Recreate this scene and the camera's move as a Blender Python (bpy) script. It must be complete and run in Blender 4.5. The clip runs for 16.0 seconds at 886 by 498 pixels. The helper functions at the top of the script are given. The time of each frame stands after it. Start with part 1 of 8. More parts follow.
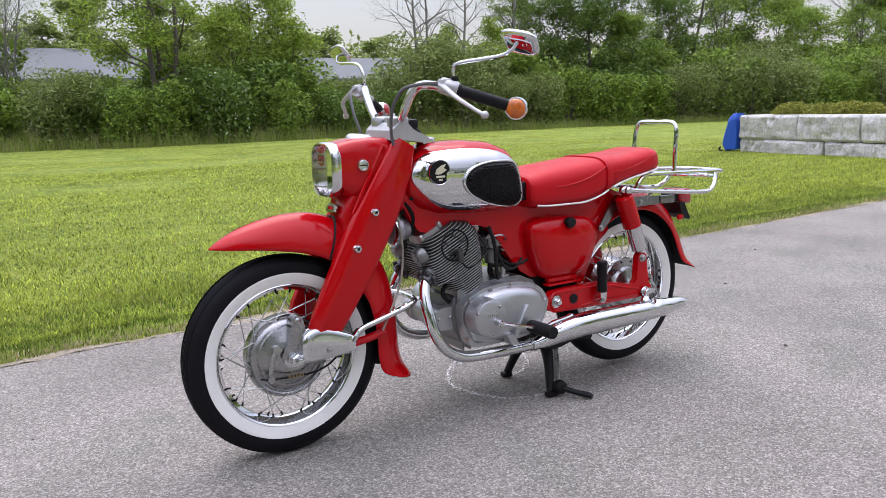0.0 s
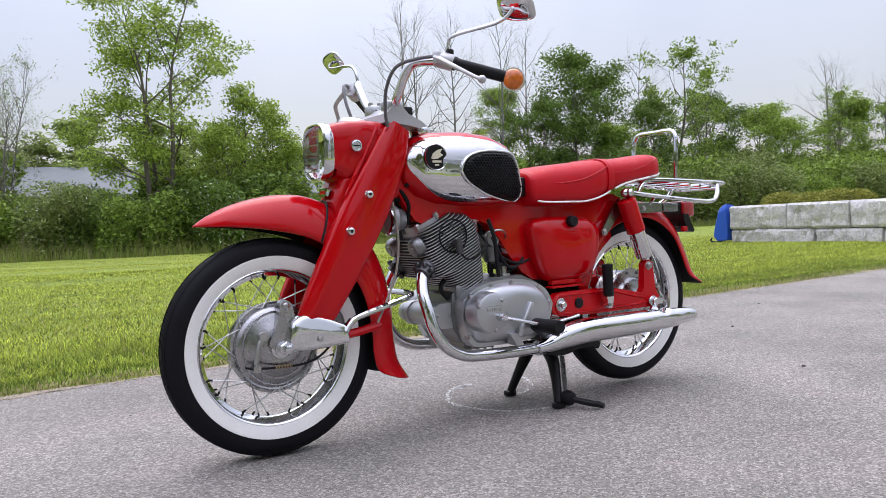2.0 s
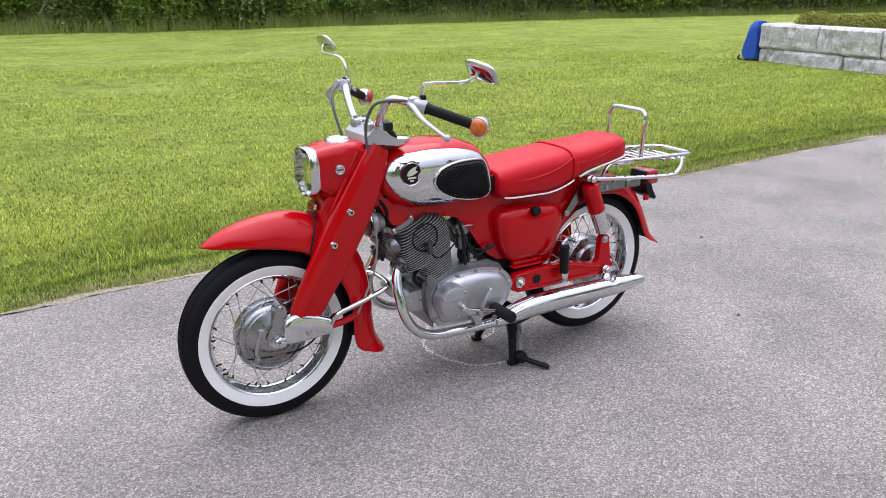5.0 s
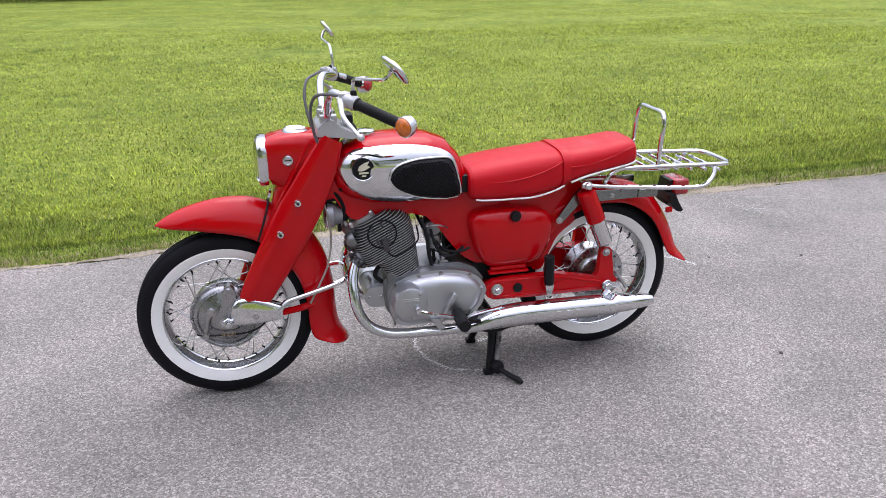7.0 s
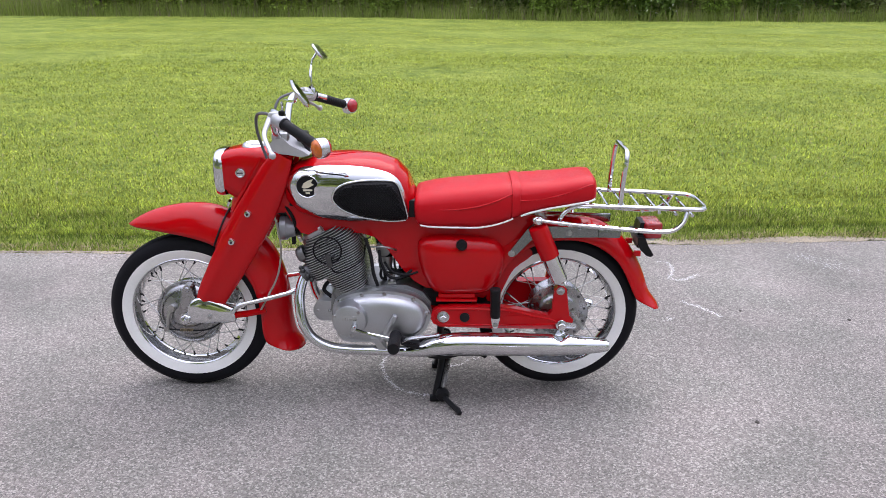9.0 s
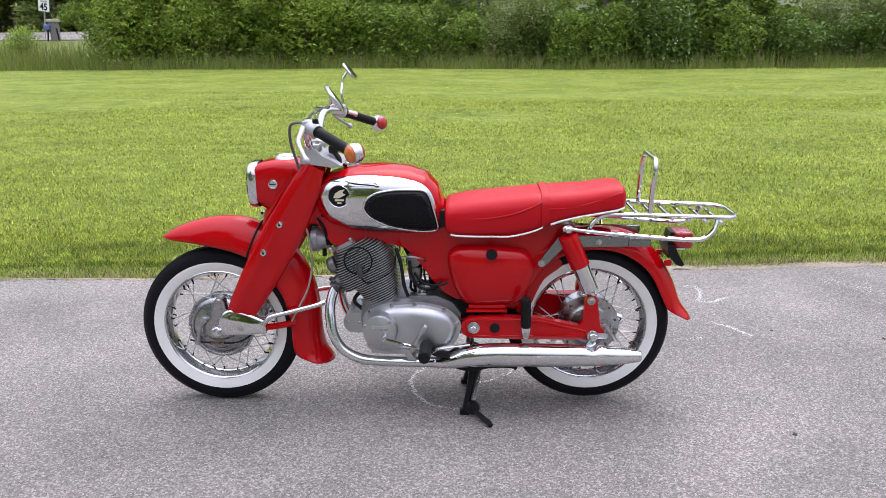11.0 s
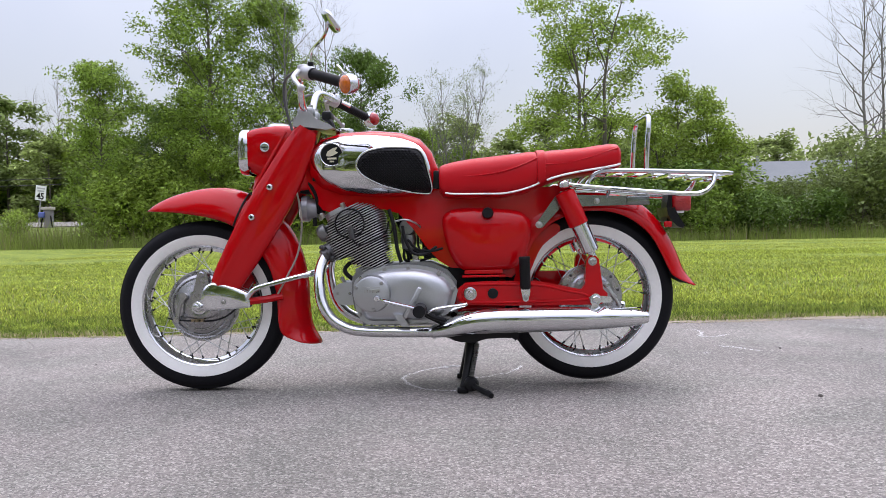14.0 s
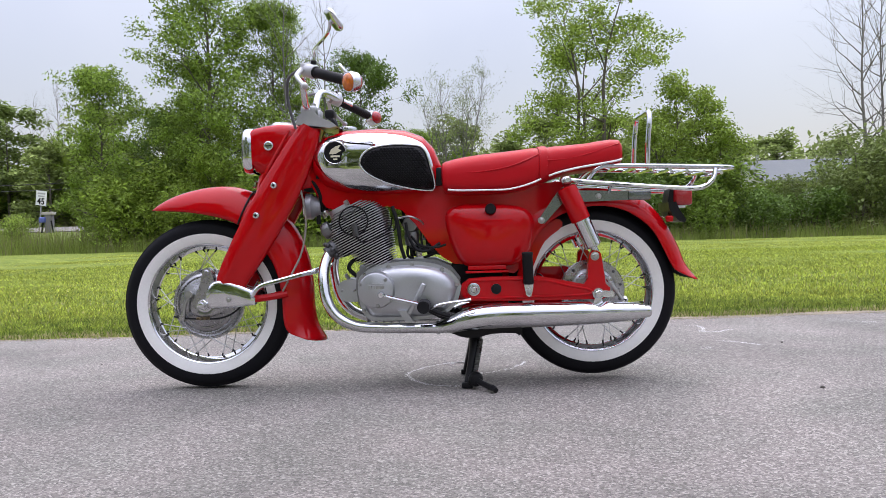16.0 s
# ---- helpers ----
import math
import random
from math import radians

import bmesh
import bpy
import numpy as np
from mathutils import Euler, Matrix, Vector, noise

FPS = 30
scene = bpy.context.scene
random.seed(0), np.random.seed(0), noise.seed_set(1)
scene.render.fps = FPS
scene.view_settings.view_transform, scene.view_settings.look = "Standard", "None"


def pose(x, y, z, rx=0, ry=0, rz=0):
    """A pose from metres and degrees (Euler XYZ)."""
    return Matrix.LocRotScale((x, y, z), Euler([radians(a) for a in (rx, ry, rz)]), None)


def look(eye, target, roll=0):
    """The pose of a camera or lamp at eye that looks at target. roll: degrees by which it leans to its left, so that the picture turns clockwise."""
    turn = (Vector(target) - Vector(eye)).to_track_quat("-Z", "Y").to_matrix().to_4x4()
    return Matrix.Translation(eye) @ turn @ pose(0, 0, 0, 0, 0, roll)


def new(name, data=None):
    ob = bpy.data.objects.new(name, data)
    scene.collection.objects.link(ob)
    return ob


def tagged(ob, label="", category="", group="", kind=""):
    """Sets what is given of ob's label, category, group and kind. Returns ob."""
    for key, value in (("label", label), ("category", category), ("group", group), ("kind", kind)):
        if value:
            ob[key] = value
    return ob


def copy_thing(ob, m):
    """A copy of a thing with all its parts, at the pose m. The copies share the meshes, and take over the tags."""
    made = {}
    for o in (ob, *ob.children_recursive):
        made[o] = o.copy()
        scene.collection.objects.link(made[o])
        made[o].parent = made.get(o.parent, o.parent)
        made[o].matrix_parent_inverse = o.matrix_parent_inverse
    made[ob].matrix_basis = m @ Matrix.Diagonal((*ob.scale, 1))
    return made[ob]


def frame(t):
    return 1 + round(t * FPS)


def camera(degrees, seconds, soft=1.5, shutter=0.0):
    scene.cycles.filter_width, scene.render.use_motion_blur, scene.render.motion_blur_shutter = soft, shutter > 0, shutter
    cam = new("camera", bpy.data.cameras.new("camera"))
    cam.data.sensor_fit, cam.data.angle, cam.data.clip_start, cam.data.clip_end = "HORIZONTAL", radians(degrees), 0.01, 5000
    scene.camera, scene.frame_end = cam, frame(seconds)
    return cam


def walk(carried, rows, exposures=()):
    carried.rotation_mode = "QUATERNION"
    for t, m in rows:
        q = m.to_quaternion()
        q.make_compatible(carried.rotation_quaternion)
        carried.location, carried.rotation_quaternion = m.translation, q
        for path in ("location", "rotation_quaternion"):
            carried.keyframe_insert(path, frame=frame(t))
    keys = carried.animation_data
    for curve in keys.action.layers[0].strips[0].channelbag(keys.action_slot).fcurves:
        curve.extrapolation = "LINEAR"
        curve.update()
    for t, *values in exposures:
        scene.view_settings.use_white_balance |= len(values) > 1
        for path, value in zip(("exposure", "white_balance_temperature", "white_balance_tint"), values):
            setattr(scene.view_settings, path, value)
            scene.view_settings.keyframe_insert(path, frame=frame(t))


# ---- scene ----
cam = camera(58.9, 16.0, soft=0.8)
PATH = [
    (0, (-1.333, -2.097, 0.972), (-0.348, -0.394, 0.612), -1.6),
    (0.5, (-1.312, -2.050, 0.807), (-0.311, -0.337, 0.555), -1.9),
    (1, (-1.298, -2.023, 0.661), (-0.283, -0.306, 0.499), -2.1),
    (1.5, (-1.310, -2.016, 0.599), (-0.289, -0.299, 0.502), -2.4),
    (2, (-1.316, -2.017, 0.594), (-0.291, -0.300, 0.528), -2.5),
    (2.5, (-1.319, -2.024, 0.595), (-0.293, -0.309, 0.518), -2.4),
    (3, (-1.316, -2.023, 0.592), (-0.287, -0.312, 0.459), -2.2),
    (3.5, (-1.316, -2.038, 0.751), (-0.285, -0.342, 0.504), -1.4),
    (4, (-1.341, -2.086, 1.025), (-0.314, -0.417, 0.626), -0.7),
    (4.5, (-1.366, -2.155, 1.232), (-0.377, -0.506, 0.685), -0.3),
    (5, (-1.267, -2.300, 1.360), (-0.362, -0.638, 0.714), -0.3),
    (5.2, (-1.198, -2.389, 1.388), (-0.338, -0.711, 0.718), -0.4),
    (7.3, (-0.230, -2.518, 1.437), (0.032, -0.670, 0.718), -0.7),
    (7.5, (-0.112, -2.558, 1.447), (0.086, -0.702, 0.730), -0.7),
    (8, (0.104, -2.537, 1.439), (0.179, -0.667, 0.732), -0.4),
    (8.5, (0.249, -2.499, 1.447), (0.225, -0.623, 0.757), -0.1),
    (9, (0.374, -2.546, 1.437), (0.279, -0.664, 0.769), 0.0),
    (9.5, (0.429, -2.600, 1.433), (0.286, -0.711, 0.792), 0.1),
    (9.7, (0.429, -2.608, 1.434), (0.273, -0.715, 0.804), -0.1),
    (11.8, (0.294, -2.597, 1.088), (0.165, -0.649, 0.651), -1.0),
    (12, (0.295, -2.613, 1.014), (0.173, -0.657, 0.615), -0.9),
    (12.5, (0.307, -2.667, 0.841), (0.196, -0.692, 0.544), -0.6),
    (13, (0.302, -2.684, 0.720), (0.201, -0.695, 0.531), -0.6),
    (13.5, (0.295, -2.653, 0.617), (0.195, -0.658, 0.509), -0.8),
    (14, (0.294, -2.634, 0.537), (0.193, -0.638, 0.483), -1.1),
    (14.5, (0.285, -2.646, 0.511), (0.179, -0.648, 0.486), -1.3),
    (15, (0.283, -2.652, 0.509), (0.178, -0.654, 0.492), -1.4),
    (15.5, (0.283, -2.655, 0.514), (0.178, -0.658, 0.491), -1.4),
    (16, (0.285, -2.653, 0.519), (0.183, -0.656, 0.470), -1.6),
]
walk(cam, [(t, look(eye, target, roll)) for t, eye, target, roll in PATH], [(0, 0.0), (3.6, 0.0), (4.5, 0.09), (5.2, 0.06), (7.5, 0.0), (9.5, 0.0), (11.8, 0.10), (12.3, 0.09), (13.2, 0.02), (15.0, -0.03), (16.0, -0.03)])

# ---- world, sun, exposure ----
SUN_EL, SUN_AZ = radians(62), radians(20)
world = bpy.data.worlds.new("overcast_sky")
scene.world = world
world.use_nodes = True
wn, wl = world.node_tree.nodes, world.node_tree.links
wn.clear()
w_out = wn.new("ShaderNodeOutputWorld")
sky = wn.new("ShaderNodeTexSky")
sky.sky_type, sky.sun_disc = "NISHITA", False
sky.sun_elevation, sky.sun_rotation = SUN_EL, SUN_AZ
sky.air_density, sky.dust_density = 1.5, 2.0
bg_sky = wn.new("ShaderNodeBackground")
bg_sky.inputs["Strength"].default_value = 0.05
wl.new(sky.outputs["Color"], bg_sky.inputs["Color"])
# the cloud layer: several times brighter overhead than at the horizon, softly mottled
coord = wn.new("ShaderNodeTexCoord")
sep = wn.new("ShaderNodeSeparateXYZ")
wl.new(coord.outputs["Generated"], sep.inputs["Vector"])
rng = wn.new("ShaderNodeMapRange")
rng.inputs["From Min"].default_value, rng.inputs["From Max"].default_value = 0.0, 1.0
rng.inputs["To Min"].default_value, rng.inputs["To Max"].default_value = 0.435, 3.6
lift = wn.new("ShaderNodeMath")
lift.operation, lift.inputs[1].default_value = "POWER", 2.1
up = wn.new("ShaderNodeMath")
up.operation, up.inputs[1].default_value = "MAXIMUM", 0.0
wl.new(sep.outputs["Z"], up.inputs[0])
wl.new(up.outputs[0], lift.inputs[0])
wl.new(lift.outputs[0], rng.inputs["Value"])
cloud = wn.new("ShaderNodeTexNoise")
cloud.inputs["Scale"].default_value, cloud.inputs["Detail"].default_value = 2.2, 4.0
wl.new(coord.outputs["Generated"], cloud.inputs["Vector"])
tint = wn.new("ShaderNodeValToRGB")
tint.color_ramp.elements[0].position, tint.color_ramp.elements[0].color = 0.36, (0.80, 0.80, 1.02, 1)
tint.color_ramp.elements[1].position, tint.color_ramp.elements[1].color = 0.64, (0.96, 0.95, 1.13, 1)
wl.new(cloud.outputs["Fac"], tint.inputs["Fac"])
bg_cloud = wn.new("ShaderNodeBackground")
wl.new(tint.outputs["Color"], bg_cloud.inputs["Color"])
wl.new(rng.outputs["Result"], bg_cloud.inputs["Strength"])
add = wn.new("ShaderNodeAddShader")
wl.new(bg_sky.outputs[0], add.inputs[0])
wl.new(bg_cloud.outputs[0], add.inputs[1])
wl.new(add.outputs[0], w_out.inputs["Surface"])
sun = new("sun", bpy.data.lights.new("sun", "SUN"))
sun.data.energy, sun.data.angle, sun.data.color = 1.0, radians(45), (1.0, 0.97, 0.92)
sun.matrix_world = Matrix.Rotation(-SUN_AZ, 4, "Z") @ Matrix.Rotation(-(math.pi / 2 - SUN_EL), 4, "X")
scene.view_settings.exposure = 0.0


# ---- materials ----
def material(name, colour, rough=0.5, metal=0.0, coat=0.0, vary=0.06, scale=8.0, bump=0.0, bump_scale=60.0, spec=0.5, islands=0.0, objects=0.0, back=0.0, stretch=None):
    """A surface with slow stains, fine grain and relief, in metres."""
    m = bpy.data.materials.new(name)
    m.use_nodes = True
    n, l = m.node_tree.nodes, m.node_tree.links
    b = n["Principled BSDF"]
    b.inputs["Roughness"].default_value, b.inputs["Metallic"].default_value = rough, metal
    b.inputs["Coat Weight"].default_value, b.inputs["Coat Roughness"].default_value = coat, 0.04
    b.inputs["Coat IOR"].default_value = 1.38
    b.inputs["Specular IOR Level"].default_value = spec
    tc = n.new("ShaderNodeTexCoord")
    where = tc.outputs["Object"]
    stain = n.new("ShaderNodeTexNoise")
    stain.inputs["Scale"].default_value, stain.inputs["Detail"].default_value = scale, 5.0
    grain = n.new("ShaderNodeTexNoise")
    grain.inputs["Scale"].default_value, grain.inputs["Detail"].default_value = bump_scale, 4.0
    drawn = where
    if stretch:
        mapping = n.new("ShaderNodeMapping")
        mapping.inputs["Scale"].default_value = stretch
        l.new(where, mapping.inputs["Vector"])
        drawn = mapping.outputs["Vector"]
    l.new(drawn, stain.inputs["Vector"])
    l.new(where, grain.inputs["Vector"])
    both = n.new("ShaderNodeMath")
    both.operation = "ADD"
    l.new(stain.outputs["Fac"], both.inputs[0])
    l.new(grain.outputs["Fac"], both.inputs[1])
    value = n.new("ShaderNodeMapRange")
    value.inputs["From Min"].default_value, value.inputs["From Max"].default_value = 0.6, 1.4
    value.inputs["To Min"].default_value, value.inputs["To Max"].default_value = 1 - vary, 1 + vary
    l.new(both.outputs[0], value.inputs["Value"])
    last = value.outputs["Result"]
    for amount, kind in ((islands, "ShaderNodeNewGeometry"), (objects, "ShaderNodeObjectInfo")):
        if amount:
            src = n.new(kind)
            r = n.new("ShaderNodeMapRange")
            r.inputs["To Min"].default_value, r.inputs["To Max"].default_value = 1 - amount, 1 + amount
            l.new(src.outputs["Random Per Island" if kind == "ShaderNodeNewGeometry" else "Random"], r.inputs["Value"])
            times = n.new("ShaderNodeMath")
            times.operation = "MULTIPLY"
            l.new(last, times.inputs[0])
            l.new(r.outputs["Result"], times.inputs[1])
            last = times.outputs[0]
    mixed = n.new("ShaderNodeVectorMath")
    mixed.operation = "SCALE"
    mixed.inputs[0].default_value = colour
    l.new(last, mixed.inputs["Scale"])
    l.new(mixed.outputs["Vector"], b.inputs["Base Color"])
    if vary:
        rr = n.new("ShaderNodeMapRange")
        rr.inputs["From Min"].default_value, rr.inputs["From Max"].default_value = 0.3, 0.7
        rr.inputs["To Min"].default_value, rr.inputs["To Max"].default_value = max(rough * 0.8, 0.0), min(rough * 1.25, 1.0)
        l.new(stain.outputs["Fac"], rr.inputs["Value"])
        l.new(rr.outputs["Result"], b.inputs["Roughness"])
    if bump:
        bp = n.new("ShaderNodeBump")
        bp.inputs["Strength"].default_value, bp.inputs["Distance"].default_value = 1.0, bump
        l.new(grain.outputs["Fac"], bp.inputs["Height"])
        l.new(bp.outputs["Normal"], b.inputs["Normal"])
    if back:
        b.inputs["Transmission Weight"].default_value = 0.0
        glow = n.new("ShaderNodeBsdfTranslucent")
        l.new(mixed.outputs["Vector"], glow.inputs["Color"])
        mix = n.new("ShaderNodeMixShader")
        mix.inputs["Fac"].default_value = back
        l.new(b.outputs[0], mix.inputs[1])
        l.new(glow.outputs[0], mix.inputs[2])
        l.new(mix.outputs[0], n["Material Output"].inputs["Surface"])
    return m


RED = material("red_enamel", (0.43, 0.0016, 0.0046), 0.3, 0, 1.0, 0.04, 5, 0.0, spec=0.0)
CHROME = material("chrome", (0.66, 0.67, 0.68), 0.045, 1.0, 0, 0.02, 12)
WORN_CHROME = material("worn_chrome", (0.66, 0.67, 0.68), 0.2, 1.0, 0, 0.10, 18, 0.0004, 160)
ALLOY = material("cast_alloy", (0.48, 0.49, 0.50), 0.42, 1.0, 0, 0.07, 22, 0.00012, 260)
FINS = material("dull_alloy", (0.11, 0.11, 0.113), 0.45, 1.0, 0, 0.2, 25, 0.0008, 220)
STEEL = material("zinc_steel", (0.43, 0.43, 0.42), 0.3, 1.0, 0, 0.15, 40)
TYRE = material("tyre_rubber", (0.007, 0.007, 0.009), 0.52, 0, 0, 0.25, 14, 0.0003, 150, spec=0.13)
RUBBER = material("black_rubber", (0.008, 0.008, 0.009), 0.5, 0, 0, 0.2, 20, 0.0005, 200, spec=0.2)
WHITEWALL = material("whitewall_rubber", (0.82, 0.81, 0.775), 0.45, 0, 0, 0.05, 14, 0.0003, 120)
SEAT = material("red_vinyl", (0.45, 0.003, 0.009), 0.36, 0, 0, 0.06, 9, 0.0006, 420, spec=0.22)
PIPING = material("pale_piping", (0.78, 0.76, 0.74), 0.3, 0.3, 0, 0.05, 20)
BLACK = material("black_paint", (0.007, 0.007, 0.008), 0.4, 0, 0.05, 0.2, 16, 0.0004, 120, spec=0.2)
# near-black for gaps and recesses, their shade put into the colour
DARK = material("recess_shade_black", (0.010, 0.010, 0.010), 0.8, 0, 0, 0.3, 12, spec=0.1)
GREY_PAINT = material("silver_paint", (0.46, 0.46, 0.47), 0.34, 0.4, 0.2, 0.06, 14)
WORN_GREY = material("worn_grey_paint", (0.32, 0.32, 0.34), 0.35, 0.5, 0, 0.12, 20)
WHITE = material("white_enamel", (0.80, 0.80, 0.79), 0.4, 0, 0.3, 0.04, 10)
BRASS = material("brass_cable", (0.45, 0.36, 0.22), 0.4, 0.8, 0, 0.15, 30)
ORANGE = material("orange_lens", (0.56, 0.125, 0.005), 0.15, 0, 1.0, 0.35, 60, 0.002, 110)
RED_LENS = material("red_lens", (0.34, 0.006, 0.010), 0.12, 0, 1.0, 0.1, 60, 0.002, 130)
MIRROR = material("mirror_glass", (0.90, 0.91, 0.92), 0.02, 1.0, 0, 0.0)
CREAM = material("badge_cream", (0.72, 0.68, 0.52), 0.35, 0.3, 0, 0.05, 30)
REFLECTOR = material("reflector", (0.62, 0.61, 0.60), 0.16, 1.0, 0, 0.02, 30)
SHEATH = material("grey_sheath", (0.09, 0.09, 0.095), 0.5, 0, 0, 0.1, 30)
# darker alloy for the flat fin faces, gap shade put into the colour
FIN_FACE = material("shaded_fin_alloy", (0.075, 0.075, 0.078), 0.6, 0.6, 0, 0.3, 30, 0.0004, 240)
BRACKET = material("dull_polished_steel", (0.22, 0.235, 0.23), 0.22, 1.0, 0, 0.15, 14, 0.0002, 160)
FIN = material("fin_alloy", (0.50, 0.50, 0.51), 0.5, 1.0, 0, 0.15, 30, 0.0004, 240)
CASE = material("crankcase_alloy", (0.24, 0.242, 0.243), 0.42, 1.0, 0, 0.15, 25, 0.0006, 220)
HUB = material("hub_alloy", (0.38, 0.38, 0.385), 0.26, 1.0, 0, 0.16, 26, 0.0004, 240)
GLASS = bpy.data.materials.new("lamp_glass")
GLASS.use_nodes = True
gb = GLASS.node_tree.nodes["Principled BSDF"]
gb.inputs["Transmission Weight"].default_value, gb.inputs["Roughness"].default_value, gb.inputs["IOR"].default_value = 1.0, 0.05, 1.15


# ---- mesh helpers ----
def mesh_of(bm, name, mat, angle=35):
    me = bpy.data.meshes.new(name)
    bmesh.ops.recalc_face_normals(bm, faces=bm.faces[:])
    bm.to_mesh(me)
    bm.free()
    me.materials.append(mat)
    me.polygons.foreach_set("use_smooth", [True] * len(me.polygons))
    me.set_sharp_from_angle(angle=radians(angle))
    return me


def part(name, bm, mat, parent=None, label="", angle=35):
    """One mesh object from a bmesh, under a thing or a part."""
    ob = new(name, mesh_of(bm, name, mat, angle))
    if parent:
        ob.parent = parent
    return tagged(ob, label)


def thing(name, label, category, group="", kind="", at=(0, 0, 0)):
    ob = new(name)
    ob.location = at
    ob.empty_display_size = 0.1
    return tagged(ob, label, category, group, kind)


def ring_skin(bm, rings, closed=True, caps=True, around=True):
    """Skin between rings of equal counts of points."""
    rows = [[bm.verts.new(p) for p in r] for r in rings]
    k = len(rows[0])
    pairs = list(zip(rows, rows[1:])) + ([(rows[-1], rows[0])] if not closed else [])
    for a, b in pairs:
        for i in range(k if around else k - 1):
            j = (i + 1) % k
            bm.faces.new((a[i], a[j], b[j], b[i]))
    if caps and closed and around:
        bm.faces.new(rows[0][::-1])
        bm.faces.new(rows[-1])
    return rows


def smooth_path(points, n=6, loop=False):
    """Catmull-Rom through the points."""
    p = [Vector(q) for q in points]
    out = []
    m = len(p)
    for i in range(m if loop else m - 1):
        if loop:
            a, b, c, d = p[i - 1], p[i], p[(i + 1) % m], p[(i + 2) % m]
        else:
            b, c = p[i], p[i + 1]
            a = p[i - 1] if i else b * 2 - c
            d = p[i + 2] if i + 2 < m else c * 2 - b
        for s in range(n):
            t = s / n
            out.append(0.5 * (2 * b + (c - a) * t + (2 * a - 5 * b + 4 * c - d) * t * t + (3 * b - a - 3 * c + d) * t ** 3))
    if not loop:
        out.append(p[-1])
    return out


def tube(bm, points, radius, sides=10, n=5, loop=False, flat=1.0, caps=True):
    """A round bar bent along points; radius: one or one for each point given."""
    path = smooth_path(points, n, loop) if n > 1 else [Vector(q) for q in points]
    k = len(path)
    if isinstance(radius, (int, float)):
        rad = [radius] * k
    else:
        rad = []
        for i in range(k):
            u = i * (len(radius) - 1) / (k - 1)
            j = min(int(u), len(radius) - 2)
            rad.append(radius[j] + (radius[j + 1] - radius[j]) * (u - j))
    up = None
    rings = []
    for i, c in enumerate(path):
        if loop:
            d = path[(i + 1) % k] - path[i - 1]
        else:
            d = path[min(i + 1, k - 1)] - path[max(i - 1, 0)]
        d.normalize()
        if up is None:
            up = Vector((0, 0, 1)) if abs(d.z) < 0.9 else Vector((1, 0, 0))
        up = (up - d * up.dot(d)).normalized()
        side = d.cross(up)
        rings.append([c + rad[i] * (math.cos(a) * up * flat + math.sin(a) * side) for a in (2 * math.pi * s / sides for s in range(sides))])
    ring_skin(bm, rings, closed=not loop, caps=caps and not loop)
    return bm


def lathe(bm, profile, centre=(0, 0, 0), axis="y", sides=32, arc=None, closed=False):
    """Turn a profile of (radius, along) round an axis through centre."""
    c = Vector(centre)
    rings = []
    full = arc is None
    a0, a1 = (0, 2 * math.pi) if full else arc
    steps = sides if full else sides + 1
    for s in range(steps):
        a = a0 + (a1 - a0) * s / sides
        ca, sa = math.cos(a), math.sin(a)
        row = []
        for r, h in profile:
            v = {"y": (r * ca, h, r * sa), "x": (h, r * ca, r * sa), "z": (r * ca, r * sa, h)}[axis]
            row.append(c + Vector(v))
        rings.append(row)
    ring_skin(bm, rings, closed=not full, caps=False, around=closed)
    return bm


def turned(bm, profile, start, end, sides=16):
    """A turned piece: profile of (radius, share of the way) from start to end, closed at both ends."""
    a, b = Vector(start), Vector(end)
    d = (b - a).normalized()
    up = Vector((0, 0, 1)) if abs(d.z) < 0.9 else Vector((1, 0, 0))
    u = (up - d * up.dot(d)).normalized()
    w = d.cross(u)
    rings = [[a + (b - a) * h + r * (math.cos(t) * u + math.sin(t) * w) for t in (2 * math.pi * s / sides for s in range(sides))] for r, h in profile]
    ring_skin(bm, rings)
    return bm


def plate(bm, outline, y0, y1, bevel=0.004, segments=2, plane="xz"):
    """A plate with rounded edges: an outline of (x, z) given depth from y0 to y1."""
    tmp = bmesh.new()
    def at(p, d):
        return {"xz": (p[0], d, p[1]), "xy": (p[0], p[1], d), "yz": (d, p[0], p[1])}[plane]
    a = [tmp.verts.new(at(p, y0)) for p in outline]
    b = [tmp.verts.new(at(p, y1)) for p in outline]
    tmp.faces.new(a)
    tmp.faces.new(b[::-1])
    k = len(outline)
    for i in range(k):
        tmp.faces.new((a[i], b[i], b[(i + 1) % k], a[(i + 1) % k]))
    if bevel:
        edges = [e for e in tmp.edges if e.calc_face_angle(0) > 0.6]
        bmesh.ops.bevel(tmp, geom=edges, offset=bevel, segments=segments, profile=0.5, affect="EDGES", clamp_overlap=True)
    merge(bm, tmp)
    return bm


def box(bm, lo, hi, bevel=0.003, segments=2, turn=None):
    tmp = bmesh.new()
    lo, hi = Vector(lo), Vector(hi)
    bmesh.ops.create_cube(tmp, size=1.0, matrix=Matrix.Translation((lo + hi) / 2) @ Matrix.Diagonal((*(hi - lo), 1)))
    if bevel:
        bmesh.ops.bevel(tmp, geom=tmp.edges[:], offset=bevel, segments=segments, profile=0.5, affect="EDGES", clamp_overlap=True)
    if turn is not None:
        bmesh.ops.transform(tmp, matrix=turn, verts=tmp.verts[:])
    merge(bm, tmp)
    return bm


def merge(bm, tmp):
    vs = {v: bm.verts.new(v.co) for v in tmp.verts}
    for f in tmp.faces:
        bm.faces.new([vs[v] for v in f.verts])
    tmp.free()


